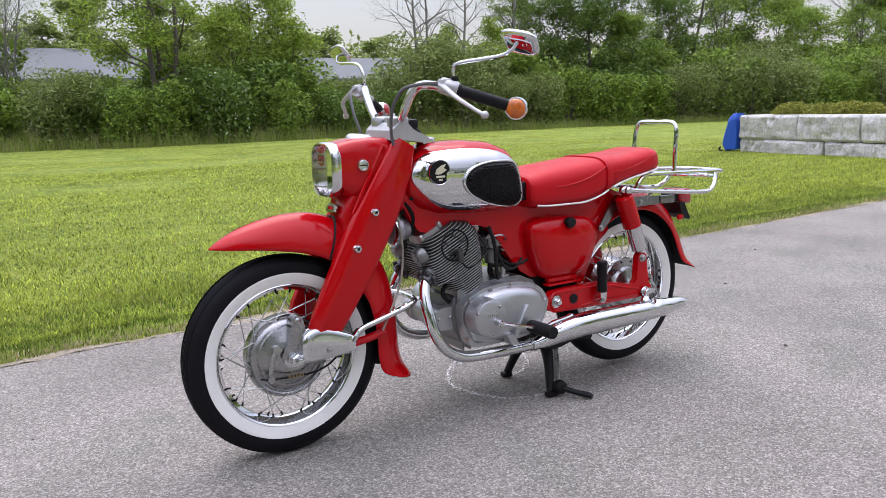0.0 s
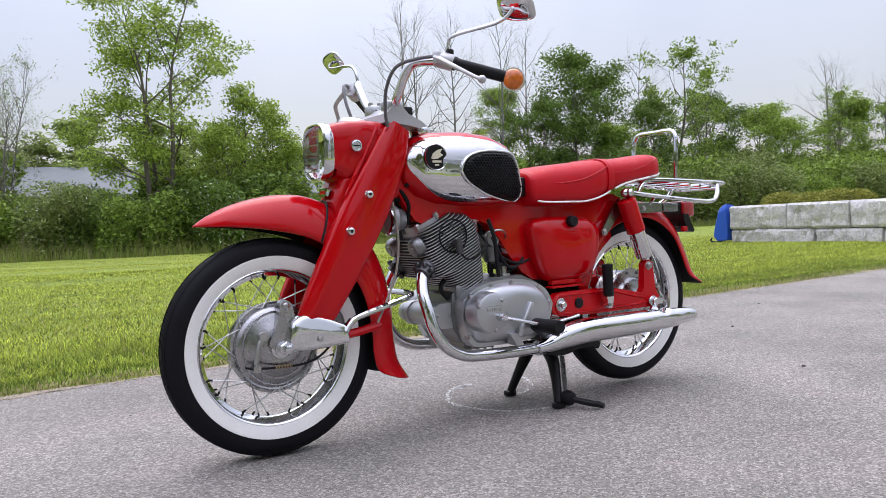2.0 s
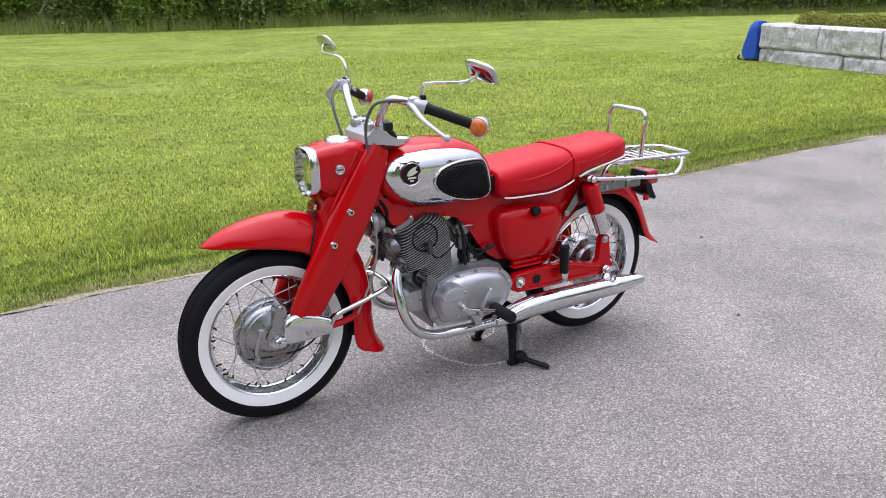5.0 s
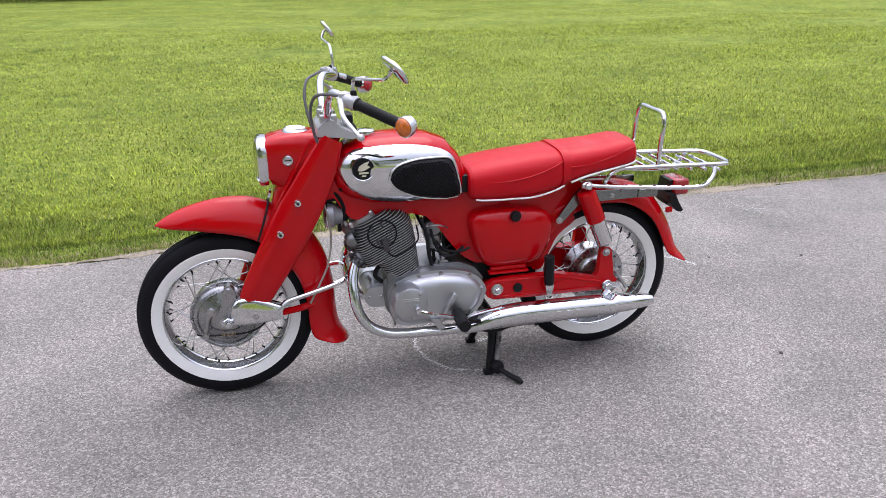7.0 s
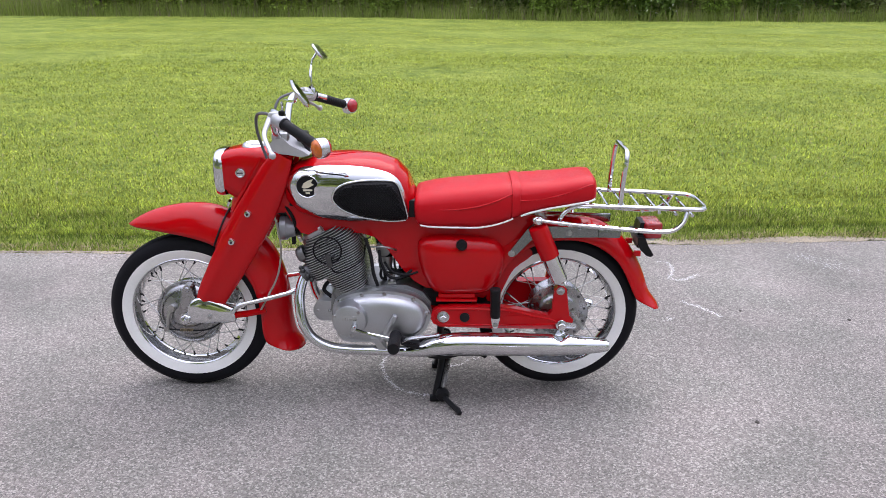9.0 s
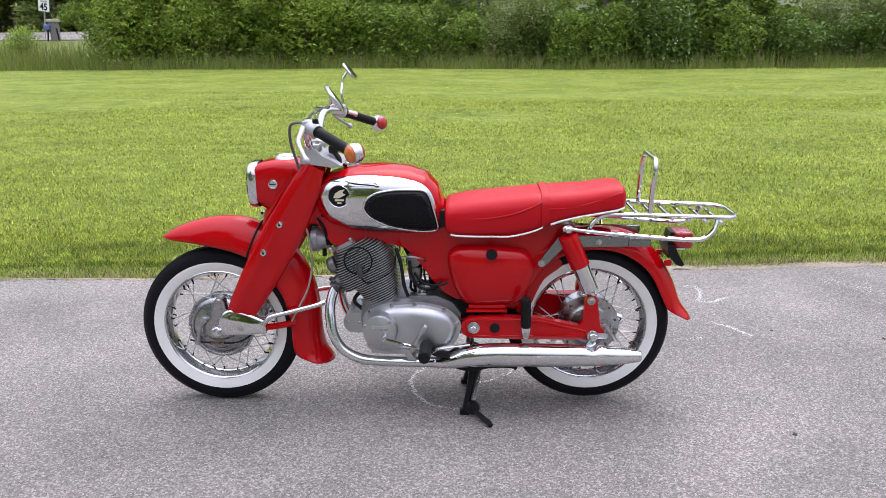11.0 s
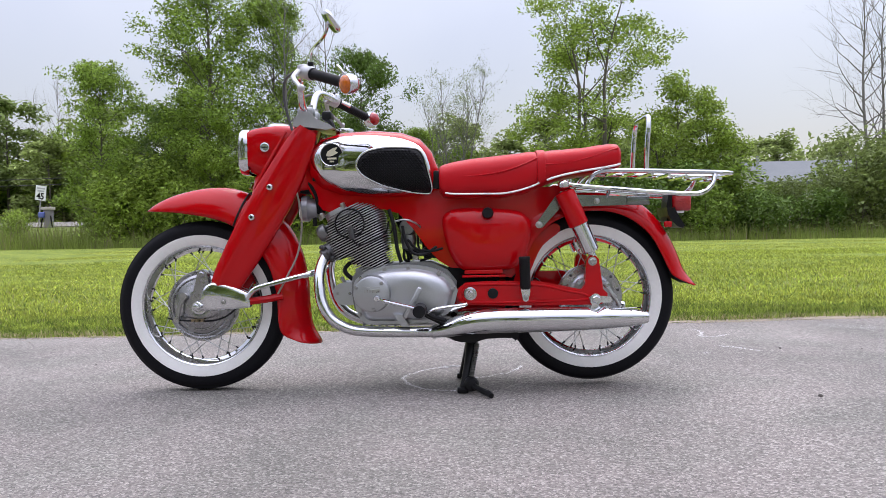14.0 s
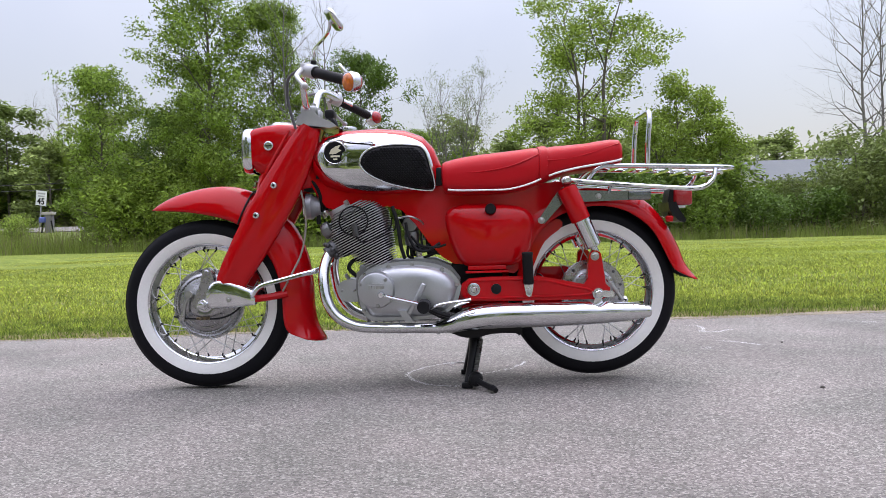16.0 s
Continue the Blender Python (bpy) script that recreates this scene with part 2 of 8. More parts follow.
def ball(bm, centre, radius, flat=(1, 1, 1), seg=16, rings=10, turn=None):
    m = Matrix.Translation(centre) @ (turn or Matrix()) @ Matrix.Diagonal((radius * flat[0], radius * flat[1], radius * flat[2], 1))
    tmp = bmesh.new()
    bmesh.ops.create_uvsphere(tmp, u_segments=seg, v_segments=rings, radius=1.0, matrix=m)
    merge(bm, tmp)
    return bm


def rounded(points, n=4, loop=True):
    """A smooth closed outline of (x, z) through a few points."""
    return [(v.x, v.y) for v in smooth_path([(a, b, 0) for a, b in points], n, loop)]


def bolt(name, at, r=0.009, h=0.008, parent=None, mat=None, axis=-1):
    """A hexagon bolt head with washer that points to the side."""
    bm = bmesh.new()
    x, y, z = at
    turned(bm, [(r * 1.45, 0), (r * 1.45, 0.25)], (x, y, z), (x, y + axis * h, z), 14)
    turned(bm, [(r * 1.1, 0.2), (r * 1.1, 0.85), (r * 0.85, 1.0)], (x, y, z), (x, y + axis * h, z), 6)
    return part(name, bm, mat or STEEL, parent)

# ---- road, lawn, ground ----
ASPHALT = bpy.data.materials.new("asphalt")
ASPHALT.use_nodes = True


def asphalt_nodes():
    n, l = ASPHALT.node_tree.nodes, ASPHALT.node_tree.links
    b = n["Principled BSDF"]
    b.inputs["Roughness"].default_value, b.inputs["Specular IOR Level"].default_value = 0.85, 0.3
    tc = n.new("ShaderNodeTexCoord")
    chips = n.new("ShaderNodeTexVoronoi")
    chips.inputs["Scale"].default_value = 190
    fine = n.new("ShaderNodeTexNoise")
    fine.inputs["Scale"].default_value, fine.inputs["Detail"].default_value, fine.inputs["Roughness"].default_value = 290, 3, 0.7
    slow = n.new("ShaderNodeTexNoise")
    slow.inputs["Scale"].default_value, slow.inputs["Detail"].default_value = 1.3, 6
    for t in (chips, fine, slow):
        l.new(tc.outputs["Object"], t.inputs["Vector"])
    grey = n.new("ShaderNodeSeparateColor")
    l.new(chips.outputs["Color"], grey.inputs["Color"])
    ramp = n.new("ShaderNodeValToRGB")
    e = ramp.color_ramp.elements
    e[0].position, e[0].color = 0.0, (0.045, 0.044, 0.046, 1)
    e[1].position, e[1].color = 1.0, (0.56, 0.53, 0.503, 1)
    for p, c in ((0.32, (0.162, 0.153, 0.146, 1)), (0.70, (0.264, 0.251, 0.239, 1))):
        q = e.new(p)
        q.color = c
    mixv = n.new("ShaderNodeMath")
    mixv.operation = "MULTIPLY_ADD"
    l.new(fine.outputs["Fac"], mixv.inputs[0])
    mixv.inputs[1].default_value = 0.9
    half = n.new("ShaderNodeMath")
    half.operation = "MULTIPLY_ADD"
    half.inputs[1].default_value, half.inputs[2].default_value = 0.62, -0.22
    l.new(grey.outputs["Red"], half.inputs[0])
    l.new(half.outputs[0], mixv.inputs[2])
    l.new(mixv.outputs[0], ramp.inputs["Fac"])
    stain = n.new("ShaderNodeMapRange")
    stain.inputs["From Min"].default_value, stain.inputs["From Max"].default_value = 0.3, 0.7
    stain.inputs["To Min"].default_value, stain.inputs["To Max"].default_value = 0.76, 1.16
    l.new(slow.outputs["Fac"], stain.inputs["Value"])
    sc = n.new("ShaderNodeVectorMath")
    sc.operation = "SCALE"
    l.new(ramp.outputs["Color"], sc.inputs[0])
    l.new(stain.outputs["Result"], sc.inputs["Scale"])
    drift = n.new("ShaderNodeTexNoise")
    drift.inputs["Scale"].default_value, drift.inputs["Detail"].default_value = 2.6, 4
    l.new(tc.outputs["Object"], drift.inputs["Vector"])
    hue = n.new("ShaderNodeValToRGB")
    hue.color_ramp.elements[0].position, hue.color_ramp.elements[0].color = 0.36, (1.00, 1.0, 0.925, 1)
    hue.color_ramp.elements[1].position, hue.color_ramp.elements[1].color = 0.62, (1.045, 0.995, 0.945, 1)
    l.new(drift.outputs["Fac"], hue.inputs["Fac"])
    tinted = n.new("ShaderNodeVectorMath")
    tinted.operation = "MULTIPLY"
    l.new(sc.outputs["Vector"], tinted.inputs[0])
    l.new(hue.outputs["Color"], tinted.inputs[1])
    l.new(tinted.outputs["Vector"], b.inputs["Base Color"])
    bp = n.new("ShaderNodeBump")
    bp.inputs["Distance"].default_value, bp.inputs["Strength"].default_value = 0.0035, 0.9
    l.new(mixv.outputs[0], bp.inputs["Height"])
    l.new(bp.outputs["Normal"], b.inputs["Normal"])


asphalt_nodes()
LAWN = bpy.data.materials.new("mown_lawn")
LAWN.use_nodes = True


def lawn_nodes():
    n, l = LAWN.node_tree.nodes, LAWN.node_tree.links
    b = n["Principled BSDF"]
    b.inputs["Roughness"].default_value, b.inputs["Specular IOR Level"].default_value = 0.8, 0.2
    tc = n.new("ShaderNodeTexCoord")
    tufts = None
    total = None
    for scale, detail, weight in ((0.9, 3, 0.30), (5.5, 4, 0.36), (34, 6, 0.75), (150, 3, 0.45)):
        tufts = n.new("ShaderNodeTexNoise")
        tufts.inputs["Scale"].default_value, tufts.inputs["Detail"].default_value, tufts.inputs["Roughness"].default_value = scale, detail, 0.68
        l.new(tc.outputs["Object"], tufts.inputs["Vector"])
        k = n.new("ShaderNodeMath")
        k.operation = "MULTIPLY_ADD"
        k.inputs[1].default_value, k.inputs[2].default_value = weight, 0.5 - 0.5 * 1.86
        l.new(tufts.outputs["Fac"], k.inputs[0])
        if total:
            l.new(total, k.inputs[2])
        total = k.outputs[0]
    ramp = n.new("ShaderNodeValToRGB")
    e = ramp.color_ramp.elements
    e[0].position, e[0].color = 0.34, (0.072, 0.120, 0.014, 1)
    e[1].position, e[1].color = 0.67, (0.440, 0.465, 0.090, 1)
    q = e.new(0.5)
    q.color = (0.222, 0.293, 0.041, 1)
    l.new(total, ramp.inputs["Fac"])
    l.new(ramp.outputs["Color"], b.inputs["Base Color"])
    bp = n.new("ShaderNodeBump")
    bp.inputs["Distance"].default_value, bp.inputs["Strength"].default_value = 0.05, 0.7
    l.new(tufts.outputs["Fac"], bp.inputs["Height"])
    l.new(bp.outputs["Normal"], b.inputs["Normal"])


lawn_nodes()


def edge_y(x):
    """Where the asphalt ends and the lawn begins."""
    base = 1.38 + 0.10 * (x + 1.4) if x > -1.4 else 1.38 + 0.06 * (x + 1.4)
    if x > 2.6:
        base = 1.78 + 0.085 * (x - 2.6)
    return base + 0.025 * noise.noise((x * 1.7, 3.1, 0)) + 0.012 * noise.noise((x * 9, 7.7, 0))


def ground_height(x, y):
    """The lawn lies a little proud of the road and sinks under it."""
    d = y - edge_y(max(min(x, 40), -40))
    s = max(0.0, min(1.0, d / 0.12 + 0.5))
    lift = 0.05 * max(0.0, min(1.0, (d - 0.1) / 2.0)) if y > 0 else 0
    a, b = max(0.0, min(1.0, (x + 5) / 9)), max(0.0, min(1.0, (y - 4) / 14))
    fall = 0.09 * a * a * (3 - 2 * a) * b * b * (3 - 2 * b)
    return -0.05 + 0.055 * s + lift - fall + (0.02 * noise.noise((x * 0.5, y * 0.5, 0)) if d > 0.3 else 0)


def build_ground():
    xs = sorted(set([-900, -400, -150, -80] + [round(-40 + i * 2, 2) for i in range(12)] + [round(-16 + i * 0.5, 2) for i in range(72)] + [20 + 2 * i for i in range(16)] + [80, 150, 400, 900]))
    ys = sorted(set([-900, -300, -100, -40, -20, -9.2, -8.8, 0, 0.8] + [round(1.0 + 0.06 * i, 3) for i in range(30)] + [2.9, 3.2, 3.6, 4, 4.6, 5.4, 6.5, 8, 10, 12, 14, 16, 18, 20, 22, 24, 28, 36, 60, 150, 400, 900]))
    bm = bmesh.new()
    g = [[bm.verts.new((x, y, ground_height(x, y) if y > -8 else (-0.05 if y > -9 else 0.0))) for x in xs] for y in ys]
    for a, b in zip(g, g[1:]):
        for i in range(len(xs) - 1):
            bm.faces.new((a[i], a[i + 1], b[i + 1], b[i]))
    tagged(part("ground", bm, LAWN, None, "", 80), "bright green mown lawn running back to the hedgerow", "lawn", kind="structure")


build_ground()


def build_road():
    bm = bmesh.new()
    xs = [-60, -40, -25, -16] + [-10 + 0.1 * i for i in range(260)] + [17, 20, 25, 32, 40]
    top = []
    for x in xs:
        y = edge_y(x)
        top.append([bm.verts.new((x, yy, 0.0)) for yy in (-9, -5, -2, 0, y - 0.02)] + [bm.verts.new((x, y, -0.012)), bm.verts.new((x, y + 0.02, -0.09))])
    for a, b in zip(top, top[1:]):
        for i in range(len(a) - 1):
            bm.faces.new((a[i], b[i], b[i + 1], a[i + 1]))
    tagged(part("road", bm, ASPHALT, None, "", 80), "worn light grey asphalt drive with coarse speckled chippings", "road", kind="structure")


build_road()


def blades(name, rects, mat, label, seed):
    """Grass as single blades: rectangles of (x0, x1, depth from the edge d0, d1, count, height)."""
    rs = np.random.RandomState(seed)
    vs, fs = [], []
    base = 0
    for x0, x1, d0, d1, count, hgt, fade in rects:
        x = rs.uniform(x0, x1, count)
        d = d0 + (d1 - d0) * rs.uniform(0, 1, count) ** fade
        clump = np.array([noise.noise((float(a) * 2.2, float(b) * 2.2, 1.5)) for a, b in zip(x, d)])
        y = np.array([edge_y(float(a)) for a in x]) + d
        z = np.array([ground_height(float(a), float(b)) for a, b in zip(x, y)]) - 0.004
        h = hgt * rs.uniform(0.5, 1.25, count) * (1 + 0.5 * clump)
        a = rs.uniform(0, 2 * np.pi, count)
        w = rs.uniform(0.0014, 0.0030, count) * (1 + d * 0.13)
        lean = rs.uniform(0.1, 0.9, count) * h * (1 + 0.22 * np.minimum(d, 4))
        b = rs.uniform(0, 2 * np.pi, count)
        cx, sx = np.cos(a) * w, np.sin(a) * w
        lx, ly = np.cos(b) * lean, np.sin(b) * lean
        p0 = np.stack([x - cx, y - sx, z], 1)
        p1 = np.stack([x + cx, y + sx, z], 1)
        p2 = np.stack([x - cx * 0.7 + lx * 0.35, y - sx * 0.7 + ly * 0.35, z + h * 0.6], 1)
        p3 = np.stack([x + cx * 0.7 + lx * 0.35, y + sx * 0.7 + ly * 0.35, z + h * 0.6], 1)
        p4 = np.stack([x + lx, y + ly, z + h], 1)
        vs.append(np.stack([p0, p1, p3, p2, p4], 1).reshape(-1, 3))
        i = base + 5 * np.arange(count)
        fs.append((i, count))
        base += 5 * count
    verts = np.concatenate(vs)
    faces = []
    for i, count in fs:
        faces += [(k, k + 1, k + 2, k + 3) for k in i.tolist()]
        faces += [(k + 3, k + 2, k + 4) for k in i.tolist()]
    me = bpy.data.meshes.new(name)
    me.from_pydata(verts.tolist(), [], faces)
    me.materials.append(mat)
    return tagged(new(name, me), label, "grass", kind="stuff")


BLADE = material("grass_blade", (0.370, 0.440, 0.070), 0.6, 0, 0, 0.85, 2.2, 0, 14, 0.2, islands=0.55, back=0.45, stretch=(0.35, 1.7, 1.0))
TURF_LIGHT = material("light_turf_blade", (0.440, 0.475, 0.086), 0.6, 0, 0, 0.95, 1.3, 0, 12, 0.2, islands=0.55, back=0.45, stretch=(0.3, 1.8, 1.0))
DRY = material("dry_clippings", (0.50, 0.42, 0.25), 0.8, 0, 0, 0.2, 4, 0, 60, 0.2, islands=0.3)
EDGE = material("edge_grass_blade", (0.250, 0.320, 0.060), 0.6, 0, 0, 0.55, 1.6, 0, 9, 0.2, islands=0.6, back=0.45)
blades("edge_grass", [(-4.5, 6.5, -0.045, 0.75, 46000, 0.036, 1.35)], EDGE, "rough dark green grass along the asphalt edge", 3)
blades("lawn_grass", [(-6, 9.5, 0.25, 11.0, 120000, 0.033, 3.0)], BLADE,
       "short bright green mown grass blades", 4)


def turf(name, x0, x1, d0, d1, count, hgt, fade, mat, label, seed):
    """Short turf farther out: one leaning sliver a blade."""
    rs = np.random.RandomState(seed)
    x = rs.uniform(x0, x1, count)
    d = d0 + (d1 - d0) * rs.uniform(0, 1, count) ** fade
    y = np.array([edge_y(float(a)) for a in x]) + d
    z = np.array([ground_height(float(a), float(b)) for a, b in zip(x, y)]) - 0.003
    h = hgt * rs.uniform(0.5, 1.3, count) / (1 + 0.10 * d)
    w = rs.uniform(0.0028, 0.0055, count) * (1 + 0.10 * d)
    a, b = rs.uniform(0, 2 * np.pi, count), rs.uniform(0, 2 * np.pi, count)
    ln = rs.uniform(0.1, 1.1, count) * h
    v = np.stack([np.stack([x - np.cos(a) * w, y - np.sin(a) * w, z], 1), np.stack([x + np.cos(a) * w, y + np.sin(a) * w, z], 1), np.stack([x + np.cos(b) * ln, y + np.sin(b) * ln, z + h], 1)], 1).reshape(-1, 3)
    me = bpy.data.meshes.new(name)
    me.vertices.add(3 * count)
    me.vertices.foreach_set("co", v.ravel())
    me.loops.add(3 * count)
    me.loops.foreach_set("vertex_index", np.arange(3 * count))
    me.polygons.add(count)
    me.polygons.foreach_set("loop_start", 3 * np.arange(count))
    me.update(calc_edges=True)
    me.materials.append(mat)
    return tagged(new(name, me), label, "grass", kind="stuff")


TURF = material("turf_blade", (0.275, 0.325, 0.050), 0.6, 0, 0, 0.9, 1.6, 0, 30, 0.2, islands=0.6, back=0.45, stretch=(0.3, 1.8, 1.0))
turf("lawn_turf", -10, 14, 0.6, 20.0, 170000, 0.027, 1.8, TURF_LIGHT, "light green turf of the mown lawn", 24)
turf("deep_lawn_turf", -9, 13, 0.8, 19.0, 130000, 0.025, 2.2, TURF, "mid-green turf mixed into the mown lawn", 25)
DEEP = material("deep_grass_blade", (0.100, 0.156, 0.022), 0.6, 0, 0, 0.3, 4.5, 0, 30, 0.2, islands=0.4, back=0.35)
blades("deep_lawn_grass", [(-4.5, 6.5, 0.02, 0.6, 14000, 0.036, 1.0), (-7, 10, 0.2, 10.0, 40000, 0.028, 2.8)], DEEP, "darker green blades among the mown lawn", 14)
blades("dry_grass_fringe", [(-4.5, 8, -0.09, 0.10, 24000, 0.026, 1.0), (-4.5, 8, 0.0, 0.7, 9000, 0.026, 1.6), (-5, 9, 0.2, 4.0, 5200, 0.024, 1.4)], DRY, "straw-coloured dry clippings along the asphalt edge", 6)

# ---- trees, hedgerow, far woods ----
DIRT = material("sandy_dirt", (0.27, 0.228, 0.165), 0.95, 0, 0, 0.75, 2.6, 0.012, 90)


def dirt_edge():
    """A ragged band of sandy dirt where the grass thins out onto the asphalt."""
    verts, faces = [], []
    steps = 1500
    for i in range(steps + 1):
        x = -4.5 + 12.0 * i / steps
        y = edge_y(x)
        inner = 0.022 + 0.024 * noise.noise((x * 3.1, 0.7, 0)) + 0.028 * noise.noise((x * 13, 4.7, 0)) + 0.016 * noise.noise((x * 47, 9.1, 0))
        bare = max(0.0, 0.005 + 0.06 * noise.noise((x * 1.3, 5.5, 0)))
        verts += [(x, y - max(0.004, inner), 0.0015), (x, y - max(0.004, inner) * 0.4, 0.004 + 0.002 * noise.noise((x * 21, 1.0, 0))), (x, y + 0.03 + bare, ground_height(x, y + 0.03 + bare) + 0.004)]
        if i:
            b = 3 * i
            faces += [(b - 3, b, b + 1, b - 2), (b - 2, b + 1, b + 2, b - 1)]
    me = bpy.data.meshes.new("dirt_edge")
    me.from_pydata(verts, [], faces)
    me.materials.append(DIRT)
    tagged(new("dirt_edge", me), "ragged sandy dirt between the grass and the asphalt", "dirt", kind="stuff")


dirt_edge()
LEAF_LIGHT = material("leaf_light", (0.270, 0.365, 0.062), 0.55, 0, 0, 0.1, 0.5, 0, 3, 0.3, islands=0.55, back=0.45)
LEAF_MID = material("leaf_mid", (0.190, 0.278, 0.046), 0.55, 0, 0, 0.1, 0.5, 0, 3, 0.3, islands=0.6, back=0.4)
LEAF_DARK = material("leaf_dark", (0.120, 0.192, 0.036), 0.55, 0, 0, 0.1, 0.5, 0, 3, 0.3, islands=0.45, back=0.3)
LEAF_GREY = material("leaf_grey", (0.195, 0.245, 0.075), 0.6, 0, 0, 0.1, 0.5, 0, 3, 0.3, islands=0.40, back=0.35)
LEAF_TREE = material("leaf_tree", (0.225, 0.322, 0.055), 0.55, 0, 0, 0.1, 0.5, 0, 3, 0.3, islands=0.6, back=0.42)
# leaves of distant trees: haze put into a lighter, greyer green
LEAF_FAR = material("hazy_far_leaf", (0.270, 0.335, 0.105), 0.6, 0, 0, 0.12, 0.4, 0, 3, 0.2, islands=0.5, back=0.4)
LEAF_FAR_DEEP = material("hazy_far_leaf_deep", (0.215, 0.278, 0.088), 0.6, 0, 0, 0.12, 0.4, 0, 3, 0.2, islands=0.45, back=0.4)
BARK = material("bark", (0.115, 0.098, 0.080), 0.9, 0, 0, 0.3, 3, 0.01, 30)
BARK_GREY = material("grey_bark", (0.17, 0.158, 0.148), 0.9, 0, 0, 0.25, 3, 0.008, 30)
BLOSSOM = material("white_blossom", (0.72, 0.72, 0.66), 0.6, 0, 0, 0.05, 2, 0, 8, 0.2, islands=0.1)


def leaf_mesh(name, centres, size, mat, rs, up=0.35):
    """Many small folded leaves at the centres, turned all ways but mostly to the sky."""
    c = np.asarray(centres)
    k = len(c)
    nrm = rs.normal(0, 1, (k, 3))
    nrm[:, 2] = np.abs(nrm[:, 2]) + up
    nrm /= np.linalg.norm(nrm, axis=1)[:, None]
    t = rs.normal(0, 1, (k, 3))
    t -= nrm * (t * nrm).sum(1)[:, None]
    t /= np.linalg.norm(t, axis=1)[:, None]
    s = np.cross(nrm, t)
    ln = size * rs.uniform(0.6, 1.35, (k, 1))
    wd = ln * rs.uniform(0.34, 0.55, (k, 1))
    a = c - t * ln
    b = c + s * wd + nrm * ln * 0.12
    d = c + t * ln * 1.1 - nrm * ln * 0.25
    e = c - s * wd + nrm * ln * 0.12
    verts = np.stack([a, b, d, e], 1).reshape(-1, 3)
    me = bpy.data.meshes.new(name)
    me.vertices.add(4 * k)
    me.vertices.foreach_set("co", verts.ravel())
    me.loops.add(6 * k)
    i = 4 * np.arange(k)[:, None]
    me.loops.foreach_set("vertex_index", (i + np.array([[0, 1, 2, 0, 2, 3]])).ravel())
    me.polygons.add(2 * k)
    me.polygons.foreach_set("loop_start", 3 * np.arange(2 * k))
    me.update(calc_edges=True)
    me.validate()
    me.materials.append(mat)
    return me


def grow(rs, out, tips, start, way, length, radius, depth, spread, droop, kids):
    """One limb, bent on its way, and the limbs that leave it."""
    pts, rad = [start.copy()], [radius]
    p, d = start.copy(), way.normalized()
    steps = 4
    for s in range(steps):
        d = (d + Vector(rs.normal(0, 0.10, 3)) + Vector((0, 0, droop))).normalized()
        p = p + d * length / steps
        pts.append(p.copy())
        rad.append(radius * (1 - 0.62 * (s + 1) / steps))
    out.append((pts, rad, depth))
    if depth == 0:
        tips += [pts[-1], pts[-2], (pts[-1] + pts[-2]) / 2]
        return
    for k in range(kids):
        u = rs.uniform(0.28, 1.0) if k else 1.0
        j = min(int(u * steps), steps - 1)
        q = pts[j].lerp(pts[j + 1], u * steps - j)
        az = rs.uniform(0, 2 * math.pi)
        tilt = spread * rs.uniform(0.6, 1.25)
        base = (pts[j + 1] - pts[j]).normalized()
        side = base.orthogonal().normalized()
        side.rotate(Matrix.Rotation(az, 3, base))
        w = base * math.cos(tilt) + side * math.sin(tilt)
        grow(rs, out, tips, q, w, length * rs.uniform(0.52, 0.78), rad[j + 1] * 0.8, depth - 1, spread, droop, kids)


def limb_mesh(bm, limbs):
    for pts, rad, depth in limbs:
        tube(bm, pts, rad, 7 if depth >= 3 else (5 if depth == 2 else 3), 1, caps=False)


def dress(root, rs, limbs, tips, mat, bark, leaves, size, blur):
    """The wood as one trunk mesh and leaves in tight sprays round the twigs."""
    bm = bmesh.new()
    limb_mesh(bm, limbs)
    part("trunk", bm, bark, root)
    if leaves:
        t = np.array([list(q) for q in tips])
        weight = rs.uniform(0, 1, len(t)) ** 1.6
        idx = rs.choice(len(t), leaves, p=weight / weight.sum())
        c = t[idx] + np.clip(rs.normal(0, blur, (leaves, 3)), -1.7 * blur, 1.7 * blur) * np.array([1, 1, 0.6])
        crown = new("crown", leaf_mesh("crown", c, size, mat, rs))
        crown.parent = root
    return root


